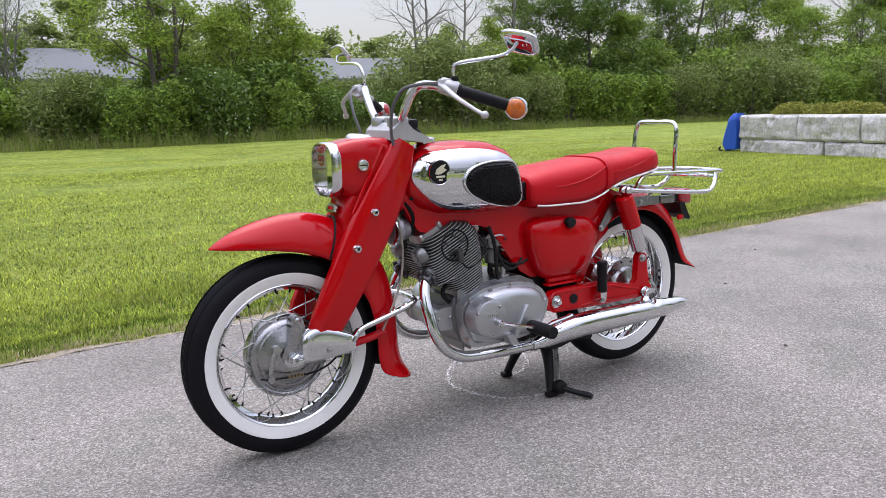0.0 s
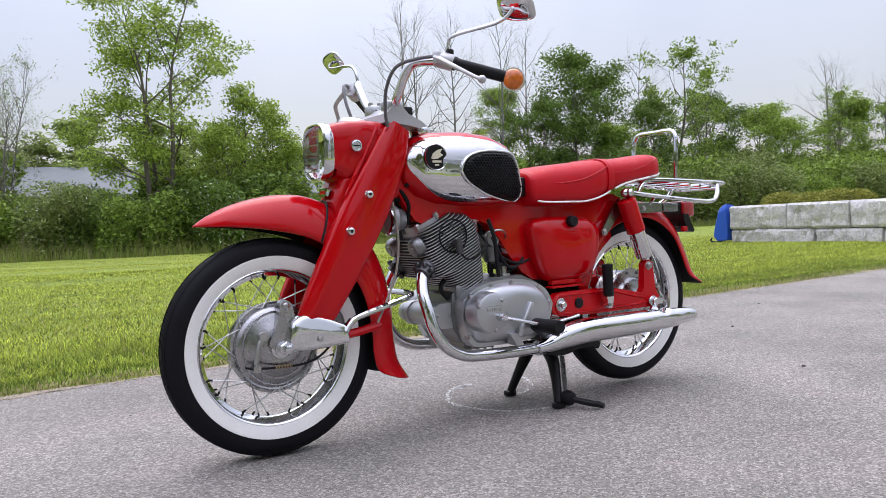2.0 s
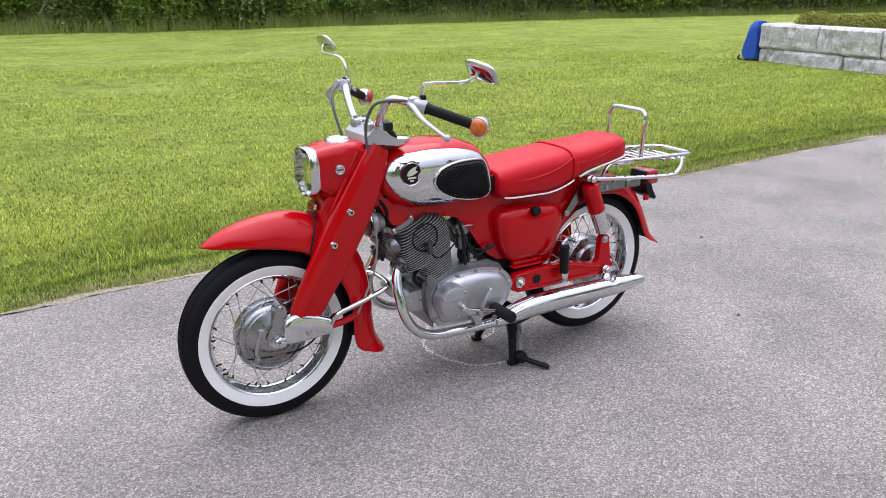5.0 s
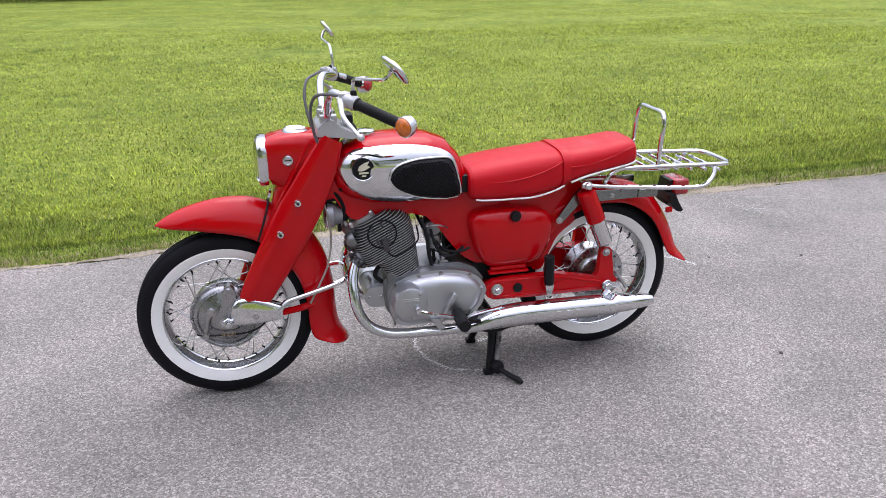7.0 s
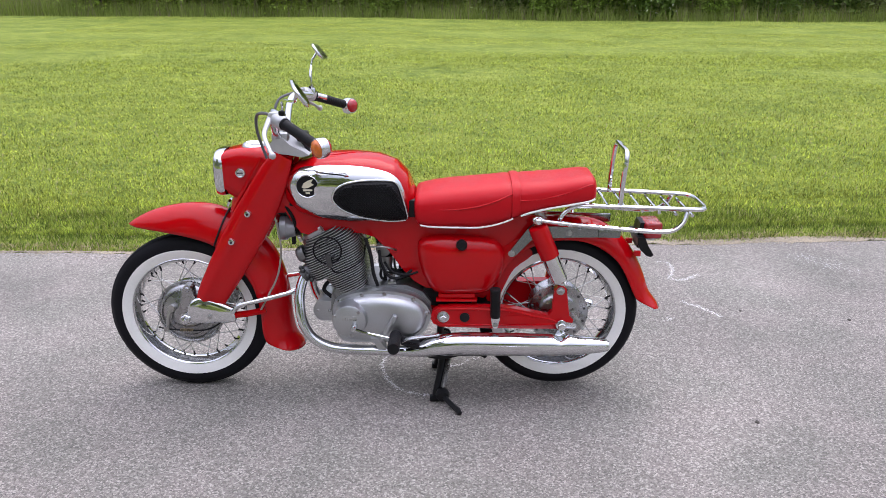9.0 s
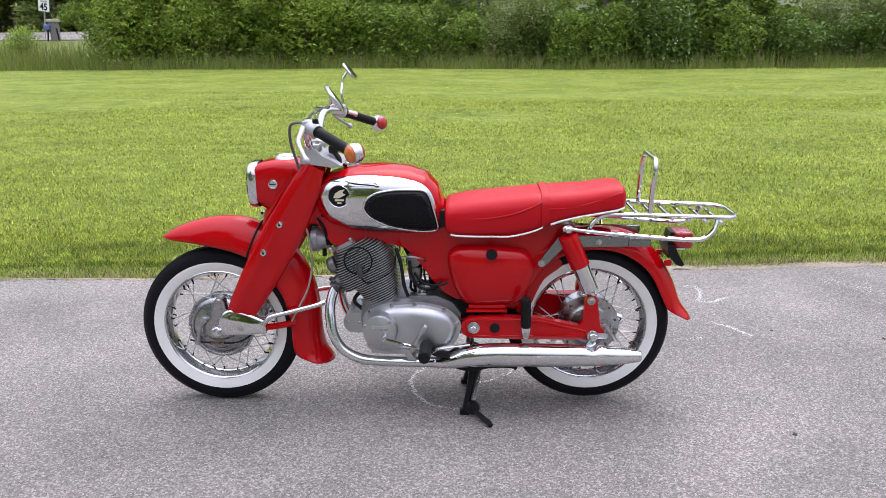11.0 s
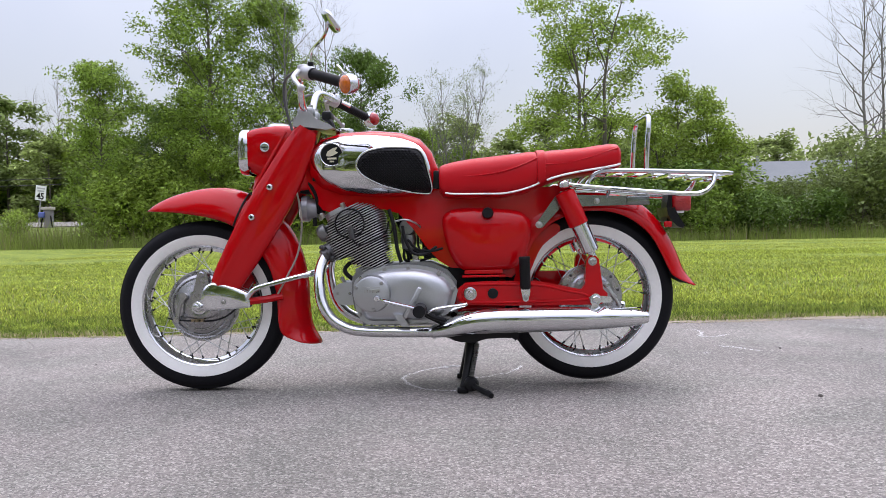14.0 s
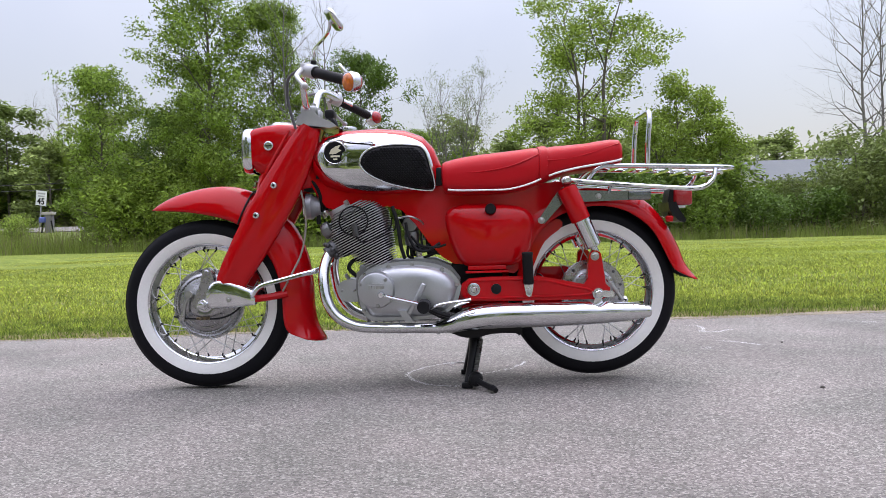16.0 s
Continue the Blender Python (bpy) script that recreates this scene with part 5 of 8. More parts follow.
def controls(s):
    a, b = Vector((-0.222 if s < 0 else -0.228, s * 0.276, 1.011)), Vector((-0.118 if s < 0 else -0.131, s * 0.360, 0.967))
    d = (b - a).normalized()
    bm = bmesh.new()
    prof = [(0.018, 0), (0.019, 0.04), (0.016, 0.06)]
    for k in range(1, 16):
        prof += [(0.0162, 0.06 + k * 0.058), (0.0152, 0.075 + k * 0.058)]
    prof += [(0.0165, 1.0)]
    turned(bm, prof, a, b, 16)
    part("grip", bm, RUBBER, bike, "ribbed black rubber grip")
    bm = bmesh.new()
    turned(bm, [(0.020, 0), (0.022, 0.1), (0.022, 0.9), (0.019, 1)], a - d * 0.050, a, 16)
    box(bm, a - d * 0.03 + Vector((-0.026, -0.012, -0.012)), a - d * 0.03 + Vector((0.012, 0.012, 0.022)), 0.006)
    perch = part("lever_perch", bm, GREY_PAINT, bike, "silver switch housing")
    bm = bmesh.new()
    box(bm, a - d * 0.012 + Vector((-0.006, -0.008, 0.014)), a - d * 0.012 + Vector((0.012, 0.008, 0.034)), 0.004)
    part("switch", bm, BLACK, perch)
    bm = bmesh.new()
    tube(bm, [a - d * 0.03 + Vector((-0.022, 0, 0.006)), a + Vector((-0.045, s * 0.015, 0.002)), a + Vector((-0.045, s * 0.065, -0.022)), Vector((-0.245, s * 0.385, 0.960)), Vector((-0.232, s * 0.408, 0.946))], [0.009, 0.0085, 0.007, 0.006, 0.006], 9, 5, flat=0.8)
    ball(bm, (-0.231, s * 0.411, 0.945), 0.0105)
    part("lever", bm, GREY_PAINT, bike, "ball-ended alloy hand lever")
    front = Vector((-0.78, s * 0.60, -0.12)).normalized()
    c = b + d * 0.024
    bm = bmesh.new()
    turned(bm, [(0.014, 0), (0.018, 0.3), (0.016, 1)], b, c, 14)
    turned(bm, [(0.0275, 0.0), (0.0285, 0.2), (0.0300, 0.45), (0.0305, 0.85), (0.0300, 1.0), (0.0270, 1.0)], c - front * 0.017, c + front * 0.011, 24)
    ind = part("turn_signal", bm, WORN_CHROME, bike, "round bar-end turn signal")
    bm = bmesh.new()
    turned(bm, [(0.0272, 0), (0.0265, 0.3), (0.022, 0.65), (0.012, 0.9), (0.003, 1.0)], c + front * 0.009, c + front * 0.026, 22)
    part("front_lens", bm, ORANGE, ind, "amber lens")
    bm = bmesh.new()
    turned(bm, [(0.0255, 0), (0.0250, 0.3), (0.020, 0.7), (0.010, 0.95), (0.002, 1.0)], c - front * 0.014, c - front * 0.032, 22)
    part("rear_lens", bm, RED_LENS, ind, "red lens")
    bm = bmesh.new()
    tube(bm, [a - d * 0.045 + Vector((-0.01, 0, 0.006)), Vector((-0.295, s * 0.205, 1.030)), Vector((-0.330, s * 0.160, 1.015)), Vector((-0.342, s * 0.125, 0.965)), Vector((-0.335, s * 0.100, 0.905)), Vector((-0.325, s * 0.092, 0.865))], 0.0048, 7, 6)
    part("control_cable", bm, SHEATH, bike, "dark grey sheathed control cable")
    bm = bmesh.new()
    base = Vector((-0.227, s * 0.262, 1.020))
    if s < 0:
        pts = [base, base + Vector((0, 0, 0.045)), (-0.220, -0.285, 1.082), (-0.168, -0.39, 1.093), (-0.152, -0.425, 1.108), (-0.148, -0.437, 1.122)]
        head = Vector((-0.141, -0.440, 1.122))
    else:
        pts = [base, base + Vector((-0.006, 0, 0.060)), (-0.236, 0.30, 1.112), (-0.250, 0.40, 1.122), (-0.245, 0.428, 1.134), (-0.238, 0.438, 1.146)]
        head = Vector((-0.230, 0.440, 1.148))
    tube(bm, pts, 0.0048, 9, 6)
    turned(bm, [(0.010, 0), (0.010, 0.8), (0.007, 1)], base - Vector((0, 0, 0.012)), base + Vector((0, 0, 0.022)), 10)
    part("mirror_stem", bm, CHROME, bike)
    n = Vector((0.80, 0.14, 0.58) if s < 0 else (0.80, 0.04, 0.60)).normalized()
    u = Vector((0, 0, 1)) - n * n.z
    u.normalize()
    u.rotate(Matrix.Rotation(radians(14 if s < 0 else -10), 3, n))
    w = n.cross(u)
    def oval(scale, depth, hw=0.056, hh=0.036):
        return [head + n * depth + u * z * scale + w * y * scale for y, z in [(math.copysign(abs(math.cos(t)) ** 0.6, math.cos(t)) * hw, math.copysign(abs(math.sin(t)) ** 0.6, math.sin(t)) * hh) for t in (2 * math.pi * k / 32 for k in range(32))]]
    bm = bmesh.new()
    ring_skin(bm, [oval(0.2, -0.0045), oval(0.7, -0.0035), oval(0.93, -0.001), oval(0.985, 0.002), oval(1.0, 0.005), oval(0.96, 0.008)])
    ob = part("mirror", bm, CHROME, bike, "chrome-backed oblong mirror", 60)
    bm = bmesh.new()
    ring_skin(bm, [oval(0.93, 0.0085), oval(0.92, 0.0095)])
    part("mirror_glass", bm, MIRROR, ob)


for s in (-1, 1):
    controls(s)
bm = bmesh.new()
box(bm, (-0.238, -0.035, 0.905), (-0.205, 0.03, 0.935), 0.008)
tube(bm, [(-0.22, -0.02, 0.91), (-0.205, -0.03, 0.892), (-0.20, -0.035, 0.87)], 0.009, 8, 4)
part("ignition_switch", bm, BLACK, bike, "black ignition switch")


# tank, seat, frame
TANK = [(-0.290, 0.735, 0.785, 0.045), (-0.272, 0.700, 0.812, 0.082), (-0.235, 0.668, 0.842, 0.112), (-0.165, 0.645, 0.862, 0.124), (-0.06, 0.636, 0.866, 0.128), (0.03, 0.634, 0.858, 0.120), (0.09, 0.636, 0.836, 0.108), (0.128, 0.644, 0.795, 0.094), (0.152, 0.656, 0.735, 0.075)]


def tank_at(x):
    x = min(max(x, TANK[0][0]), TANK[-1][0])
    for a, b in zip(TANK, TANK[1:]):
        if x <= b[0]:
            t = (x - a[0]) / (b[0] - a[0])
            return tuple(a[i] + (b[i] - a[i]) * t for i in (1, 2, 3))
    return TANK[-1][1:]


def tank_y(x, z):
    z0, z1, w = tank_at(x)
    q = abs((z - (z0 + z1) / 2) / ((z1 - z0) / 2))
    return w * max(1 - min(q, 0.985) ** 2.9, 0.02) ** (1 / 2.9)


bm = bmesh.new()
rings = []
for p in smooth_path([(x, 0, 0) for x, *_ in TANK], 5):
    z0, z1, w = tank_at(p.x)
    zc, hz = (z0 + z1) / 2, (z1 - z0) / 2
    rings.append([(p.x, math.copysign(abs(math.cos(a)) ** 0.69, math.cos(a)) * w, zc + math.copysign(abs(math.sin(a)) ** 0.69, math.sin(a)) * hz) for a in (2 * math.pi * k / 44 for k in range(44))])
ring_skin(bm, rings)
tank = part("fuel_tank", bm, RED, bike, "red fuel tank with chromed side panels", 60)


def skin_patch(outline, s, lift, edge, rings_n=9, dome=0.0):
    """A panel that lies on the tank's flank: its outline of (x, z), lifted off the metal."""
    bm = bmesh.new()
    cx = sum(p[0] for p in outline) / len(outline)
    cz = sum(p[1] for p in outline) / len(outline)
    rows = []
    rows.append([(x, s * (tank_y(x, z) - 0.004), z) for x, z in outline])
    for k in range(rings_n):
        t = 1 - k / rings_n
        t = t if k else 0.985
        rows.append([(cx + (x - cx) * t, s * (tank_y(cx + (x - cx) * t, cz + (z - cz) * t) + (edge if k == 0 else lift) + dome * (1 - t * t)), cz + (z - cz) * t) for x, z in outline])
    vr = ring_skin(bm, rows, caps=False)
    bm.faces.new(vr[-1])
    return bm


CHROME_LINE = rounded([(-0.272, 0.770), (-0.264, 0.800), (-0.240, 0.824), (-0.194, 0.839), (-0.103, 0.845), (-0.01, 0.839), (0.062, 0.822), (0.103, 0.794), (0.124, 0.743), (0.132, 0.687), (0.124, 0.662), (0.080, 0.652), (-0.015, 0.647), (-0.085, 0.649), (-0.160, 0.664), (-0.216, 0.696), (-0.255, 0.735)], 4)
PAD_LINE = rounded([(-0.110, 0.748), (-0.095, 0.774), (-0.062, 0.791), (-0.002, 0.799), (0.066, 0.796), (0.090, 0.788), (0.104, 0.766), (0.117, 0.719), (0.127, 0.676), (0.124, 0.658), (0.108, 0.652), (0.050, 0.659), (-0.023, 0.677), (-0.080, 0.704), (-0.104, 0.727)], 4)
PAD = material("knee_rubber", (0.007, 0.007, 0.008), 0.5, 0, 0, 0.2, 20, 0.0005, 200, spec=0.2)


def inside(o, x, z):
    hit = False
    for (x0, z0), (x1, z1) in zip(o, o[1:] + o[:1]):
        if (z0 > z) != (z1 > z) and x < (x1 - x0) * (z - z0) / (z1 - z0) + x0:
            hit = not hit
    return hit


def pad_scales(s):
    """The raised scale pattern of the pad: rows of small studs, half a step out of line."""
    bm = bmesh.new()
    small = [(0.005 + (x - 0.005) * 0.93, 0.725 + (z - 0.725) * 0.90) for x, z in PAD_LINE]
    for j in range(20):
        z = 0.655 + 0.0078 * j
        for i in range(24):
            x = -0.125 + 0.0112 * (i + 0.5 * (j % 2))
            if not inside(small, x, z):
                continue
            lo, hi = [], []
            for k in range(6):
                a = radians(60 * k + 30)
                px, pz = x + 0.0050 * math.cos(a), z + 0.0042 * math.sin(a)
                lo.append(bm.verts.new((px, s * (tank_y(px, pz) + 0.0150), pz)))
                px, pz = x + 0.0030 * math.cos(a), z + 0.0024 * math.sin(a)
                hi.append(bm.verts.new((px, s * (tank_y(px, pz) + 0.0185), pz)))
            for k in range(6):
                bm.faces.new((lo[k], lo[(k + 1) % 6], hi[(k + 1) % 6], hi[k]))
            bm.faces.new(hi)
    return bm


for s in (-1, 1):
    panel = part("chrome_panel", skin_patch(CHROME_LINE, s, 0.0045, 0.002, 12), CHROME, tank, "mirror-bright chrome tank panel", 60)
    big = [(0.005 + (x - 0.005) * 1.012, 0.725 + (z - 0.725) * 1.02) for x, z in PAD_LINE]
    bm = bmesh.new()
    tube(bm, [(x, s * (tank_y(x, z) + 0.008), z) for x, z in big[::2]], 0.0044, 8, 2, True)
    part("pad_rim", bm, CHROME, tank, "thin bright rim round the pad", 60)
    part("pad_bed", skin_patch(big, s, 0.0095, 0.007, 5), PAD, tank, "", 60)
    tagged(part("scale_pattern", pad_scales(s), PAD, tank, "raised rubber scales", 20), kind="stuff")
    part("knee_pad", skin_patch([(0.002 + (x - 0.002) * 0.97, 0.726 + (z - 0.726) * 0.96) for x, z in PAD_LINE], s, 0.014, 0.011, 10, 0.002), PAD, tank, "black knee pad with a raised scale pattern", 60)
    bx, bz = -0.193, 0.780
    by = tank_y(bx, bz) + 0.006
    bm = bmesh.new()
    turned(bm, [(0.0365, 0), (0.0365, 0.5), (0.034, 1.0)], (bx, s * (by - 0.006), bz), (bx, s * (by + 0.003), bz), 36)
    badge = part("tank_badge", bm, BLACK, tank, "round black badge with a pale emblem")
    ring = bmesh.new()
    lathe(ring, [(0.0345, s * (by + 0.0025)), (0.0365, s * (by + 0.0042)), (0.0372, s * (by + 0.001))], (bx, 0, bz), "y", 36)
    part("badge_rim", ring, WORN_CHROME, badge)
    for o in ([(-0.018, -0.004), (-0.012, 0.010), (0.004, 0.020), (0.020, 0.024), (0.012, 0.012), (0.022, 0.006), (0.004, -0.004), (-0.008, -0.006)],):
        bm = bmesh.new()
        plate(bm, [(bx + (x if s < 0 else -x), bz + z) for x, z in o], min(s * (by + 0.003), s * (by + 0.005)), max(s * (by + 0.003), s * (by + 0.005)), 0.0006, 1)
        part("emblem", bm, CREAM, badge, "plain pale emblem shape")
    for x0, x1, z0, z1 in ((-0.014, 0.016, -0.0155, -0.0095), (-0.006, 0.008, -0.0245, -0.0195)):
        bm = bmesh.new()
        box(bm, (bx + x0, min(s * (by + 0.003), s * (by + 0.0042)), bz + z0), (bx + x1, max(s * (by + 0.003), s * (by + 0.0042)), bz + z1), 0.0005, 1)
        part("badge_bar", bm, CREAM, badge)
bm = bmesh.new()
lathe(bm, [(0.0, 0.016), (0.022, 0.015), (0.030, 0.011), (0.032, 0.004), (0.030, -0.006)], (-0.165, 0, 0.864), "z", 28)
part("fuel_cap", bm, CHROME, tank, "chrome fuel filler cap")

bm = bmesh.new()
plate(bm, [(-0.300, 0.84), (-0.315, 0.78), (-0.285, 0.68), (-0.262, 0.640), (-0.235, 0.603), (-0.20, 0.592), (-0.14, 0.602), (-0.03, 0.602), (0.015, 0.588), (0.06, 0.540), (0.105, 0.475), (0.145, 0.430), (0.185, 0.405), (0.215, 0.402), (0.318, 0.402), (0.345, 0.374), (0.385, 0.368), (0.425, 0.405), (0.452, 0.470), (0.487, 0.530), (0.54, 0.575), (0.60, 0.60), (0.62, 0.635), (0.55, 0.668), (0.30, 0.655), (0.17, 0.662), (0.14, 0.68), (-0.22, 0.70), (-0.25, 0.80)], -0.066, 0.066, 0.032, 5)
part("frame", bm, RED, bike, "red pressed steel frame", 45)

def dome_panel(bm, outline, y0, y1, s, n=8, power=2.5):
    cx = sum(p[0] for p in outline) / len(outline)
    cz = sum(p[1] for p in outline) / len(outline)
    rows = []
    for k in range(n):
        t = 1 - k / n
        rows.append([(cx + (x - cx) * t, s * (y0 + (y1 - y0) * (1 - t ** power) ** 0.6), cz + (z - cz) * t) for x, z in outline])
    rows.insert(0, [(x, s * (y0 - 0.045), z) for x, z in outline])
    vr = ring_skin(bm, rows, caps=False)
    bm.faces.new(vr[-1])
    bm.faces.new(vr[0])


COVER = rounded([(0.160, 0.555), (0.168, 0.580), (0.195, 0.595), (0.25, 0.600), (0.37, 0.594), (0.425, 0.580), (0.450, 0.545), (0.446, 0.490), (0.424, 0.430), (0.390, 0.401), (0.340, 0.394), (0.258, 0.393), (0.213, 0.406), (0.184, 0.452), (0.166, 0.510)], 4)
for s in (-1, 1):
    bm = bmesh.new()
    dome_panel(bm, COVER, 0.094, 0.126, s, 12, 3.0)
    cover = part("side_cover", bm, RED, bike, "domed red side cover", 60)
    bm = bmesh.new()
    turned(bm, [(0.015, 0), (0.018, 0.3), (0.0185, 0.75), (0.015, 1.0)], (0.308, s * 0.112, 0.582), (0.308, s * 0.137, 0.582), 18)
    part("cover_knob", bm, RUBBER, cover, "black knob")
    bm = bmesh.new()
    box(bm, (0.222, min(s * 0.085, s * 0.118), 0.374), (0.362, max(s * 0.085, s * 0.118), 0.381), 0.002)
    box(bm, (0.23, min(s * 0.085, s * 0.108), 0.384), (0.355, max(s * 0.085, s * 0.108), 0.398), 0.003)
    part("cover_lip", bm, RED, cover)

# tray in near-black, the shade under the frame put into its colour
bm = bmesh.new()
box(bm, (0.175, -0.066, 0.335), (0.345, 0.066, 0.404), 0.006)
part("battery_tray", bm, DARK, bike, "tray under the frame coloured near black for shade")
SEAT_ST = [(0.152, 0.668, 0.732, 0.104), (0.156, 0.650, 0.741, 0.116), (0.166, 0.637, 0.747, 0.122), (0.19, 0.633, 0.752, 0.126), (0.26, 0.631, 0.763, 0.129), (0.36, 0.631, 0.774, 0.130), (0.43, 0.643, 0.780, 0.130), (0.484, 0.666, 0.784, 0.128), (0.56, 0.690, 0.787, 0.124), (0.64, 0.702, 0.795, 0.118), (0.71, 0.713, 0.804, 0.112), (0.738, 0.718, 0.803, 0.104), (0.747, 0.725, 0.792, 0.092)]


def seat_ring(x, z0, z1, w, grow=0.0):
    o = []
    for k in range(40):
        a = 2 * math.pi * k / 40
        ca, sa = math.cos(a), math.sin(a)
        y = math.copysign(abs(ca) ** 0.45, ca) * (w + grow) * (1.0 if sa < 0 else 1.0 - 0.10 * sa)
        z = (z0 + z1) / 2 + math.copysign(abs(sa) ** 0.55, sa) * ((z1 - z0) / 2 + grow)
        o.append((x, y, z))
    return o


def seat_at(x):
    for a, b in zip(SEAT_ST, SEAT_ST[1:]):
        if x <= b[0]:
            t = (x - a[0]) / (b[0] - a[0])
            return [a[i] + (b[i] - a[i]) * t for i in range(4)]
    return SEAT_ST[-1]


bm = bmesh.new()
rings = []
for p in smooth_path([(q[0], 0, 0) for q in SEAT_ST], 4):
    x, z0, z1, w = seat_at(p.x)
    sag = 0.0018 * noise.noise((p.x * 25, 0.3, 0)) - 0.004 * math.exp(-((p.x - 0.484) / 0.02) ** 2)
    rings.append(seat_ring(p.x, z0, z1 + sag, w + sag))
ring_skin(bm, rings)
seat = part("seat", bm, SEAT, bike, "long red vinyl saddle with pale edge piping", 60)
bm = bmesh.new()
ring_skin(bm, [seat_ring(x, *seat_at(x)[1:], g) for x, g in ((0.470, -0.004), (0.471, 0.003), (0.484, 0.004), (0.497, 0.003), (0.498, -0.004))])
part("strap", bm, SEAT, seat, "red strap across the saddle", 40)
for s in (-1, 1):
    bm = bmesh.new()
    tube(bm, [(x, s * (seat_at(x)[3] + 0.001), seat_at(x)[1] + 0.013) for x in (0.172, 0.20, 0.25, 0.30, 0.36, 0.41, 0.45, 0.475)], 0.0032, 8, 4)
    part("piping", bm, PIPING, seat, "pale piping along the lower edge")
    bm = bmesh.new()
    tube(bm, [(x, s * (seat_at(x)[3] + 0.001), seat_at(x)[1] + 0.013) for x in (0.500, 0.54, 0.60, 0.66, 0.72, 0.742)], 0.0036, 8, 4)
    part("piping", bm, PIPING, seat, "pale piping along the lower edge")
    bm = bmesh.new()
    tube(bm, [(0.160, s * 0.108, 0.715), (0.20, s * 0.121, 0.705), (0.27, s * 0.129, 0.703), (0.36, s * 0.1295, 0.715), (0.43, s * 0.128, 0.738), (0.472, s * 0.122, 0.757)], 0.0024, 6, 5)
    part("seam", bm, SEAT, seat)
    bm = bmesh.new()
    tube(bm, [(0.497, s * 0.127, 0.735), (0.56, s * 0.123, 0.738), (0.64, s * 0.116, 0.755), (0.71, s * 0.107, 0.778), (0.733, s * 0.101, 0.784)], 0.0024, 6, 5)
    part("seam", bm, SEAT, seat)
bm = bmesh.new()
box(bm, (0.13, -0.09, 0.665), (0.158, 0.09, 0.725), 0.006)
part("seat_bracket", bm, BLACK, bike)

# rear suspension, swing arm, rack
ARM = [(0.203, 0.318), (0.210, 0.342), (0.232, 0.358), (0.30, 0.362), (0.46, 0.360), (0.54, 0.344), (0.605, 0.330), (0.618, 0.345), (0.624, 0.425), (0.634, 0.438), (0.652, 0.438), (0.663, 0.428), (0.676, 0.330), (0.690, 0.315), (0.688, 0.290), (0.665, 0.280), (0.40, 0.281), (0.235, 0.286), (0.212, 0.298)]
for s in (-1, 1):
    bm = bmesh.new()
    plate(bm, ARM, min(s * 0.102, s * 0.128), max(s * 0.102, s * 0.128), 0.0125, 4)
    arm = part("swing_arm", bm, RED, bike, "red swinging arm with shock lug", 40)
    bm = bmesh.new()
    plate(bm, rounded([(0.46, 0.328), (0.52, 0.328), (0.565, 0.318), (0.55, 0.305), (0.46, 0.303)], 3), min(s * 0.126, s * 0.131), max(s * 0.126, s * 0.131), 0.002, 2)
    part("arm_rib", bm, RED, arm)
    bm = bmesh.new()
    tube(bm, [(x, s * 0.1275, z) for x, z in [(0.222, 0.322), (0.232, 0.345), (0.262, 0.351), (0.46, 0.347), (0.56, 0.325), (0.62, 0.312), (0.62, 0.297), (0.46, 0.293), (0.262, 0.293), (0.232, 0.300)]], 0.0042, 6, 4, True)
    part("arm_emboss", bm, RED, arm)
    bm = bmesh.new()
    turned(bm, [(0.021, 0), (0.021, 0.6), (0.018, 1)], (0.247, s * 0.126, 0.322), (0.247, s * 0.130, 0.322), 20)
    part("pivot_washer", bm, STEEL, arm)
    bolt("pivot_nut", (0.247, s * 0.127, 0.322), 0.0105, 0.018, arm, WORN_CHROME, s)
    bm = bmesh.new()
    turned(bm, [(0.017, 0), (0.017, 0.8), (0.013, 1)], (0.320, s * 0.125, 0.322), (0.320, s * 0.133, 0.322), 18)
    part("rubber_plug", bm, RUBBER, arm)
    bm = bmesh.new()
    plate(bm, rounded([(0.640, 0.290), (0.690, 0.286), (0.700, 0.291), (0.700, 0.302), (0.690, 0.306), (0.640, 0.310), (0.630, 0.300)], 3), min(s * 0.131, s * 0.136), max(s * 0.131, s * 0.136), 0.002, 2)
    adjuster = part("chain_adjuster", bm, WORN_CHROME, arm, "bright chain adjuster plate")
    bm = bmesh.new()
    turned(bm, [(0.0055, 0), (0.0055, 1)], (0.688, s * 0.122, 0.342), (0.728, s * 0.122, 0.276), 10)
    turned(bm, [(0.0095, 0), (0.0105, 0.3), (0.0105, 0.7), (0.0085, 1)], (0.684, s * 0.122, 0.350), (0.693, s * 0.122, 0.335), 8)
    turned(bm, [(0.0085, 0), (0.0085, 1)], (0.707, s * 0.122, 0.311), (0.713, s * 0.122, 0.301), 6)
    part("adjuster_bolt", bm, STEEL, adjuster)
    a, b = Vector((0.556, s * 0.118, 0.648)), Vector((0.650, s * 0.114, 0.428))
    at = lambda t: a + (b - a) * t
    bm = bmesh.new()
    turned(bm, [(0.022, 0), (0.031, 0.04), (0.0325, 0.12), (0.0325, 0.985), (0.029, 1.0)], at(0.0), at(0.50), 28)
    shock = part("shock_absorber", bm, RED, bike, "red-sleeved rear shock absorber")
    bm = bmesh.new()
    turned(bm, [(0.0285, 0), (0.0285, 0.95), (0.024, 1.0)], at(0.48), at(0.90), 28)
    turned(bm, [(0.012, 0), (0.012, 1)], at(0.88), at(1.0), 12)
    part("lower_sleeve", bm, CHROME, shock, "bright lower sleeve")
    bolt("shock_bolt", (0.643, s * 0.126, 0.420), 0.010, 0.012, shock, STEEL, s)
    bm = bmesh.new()
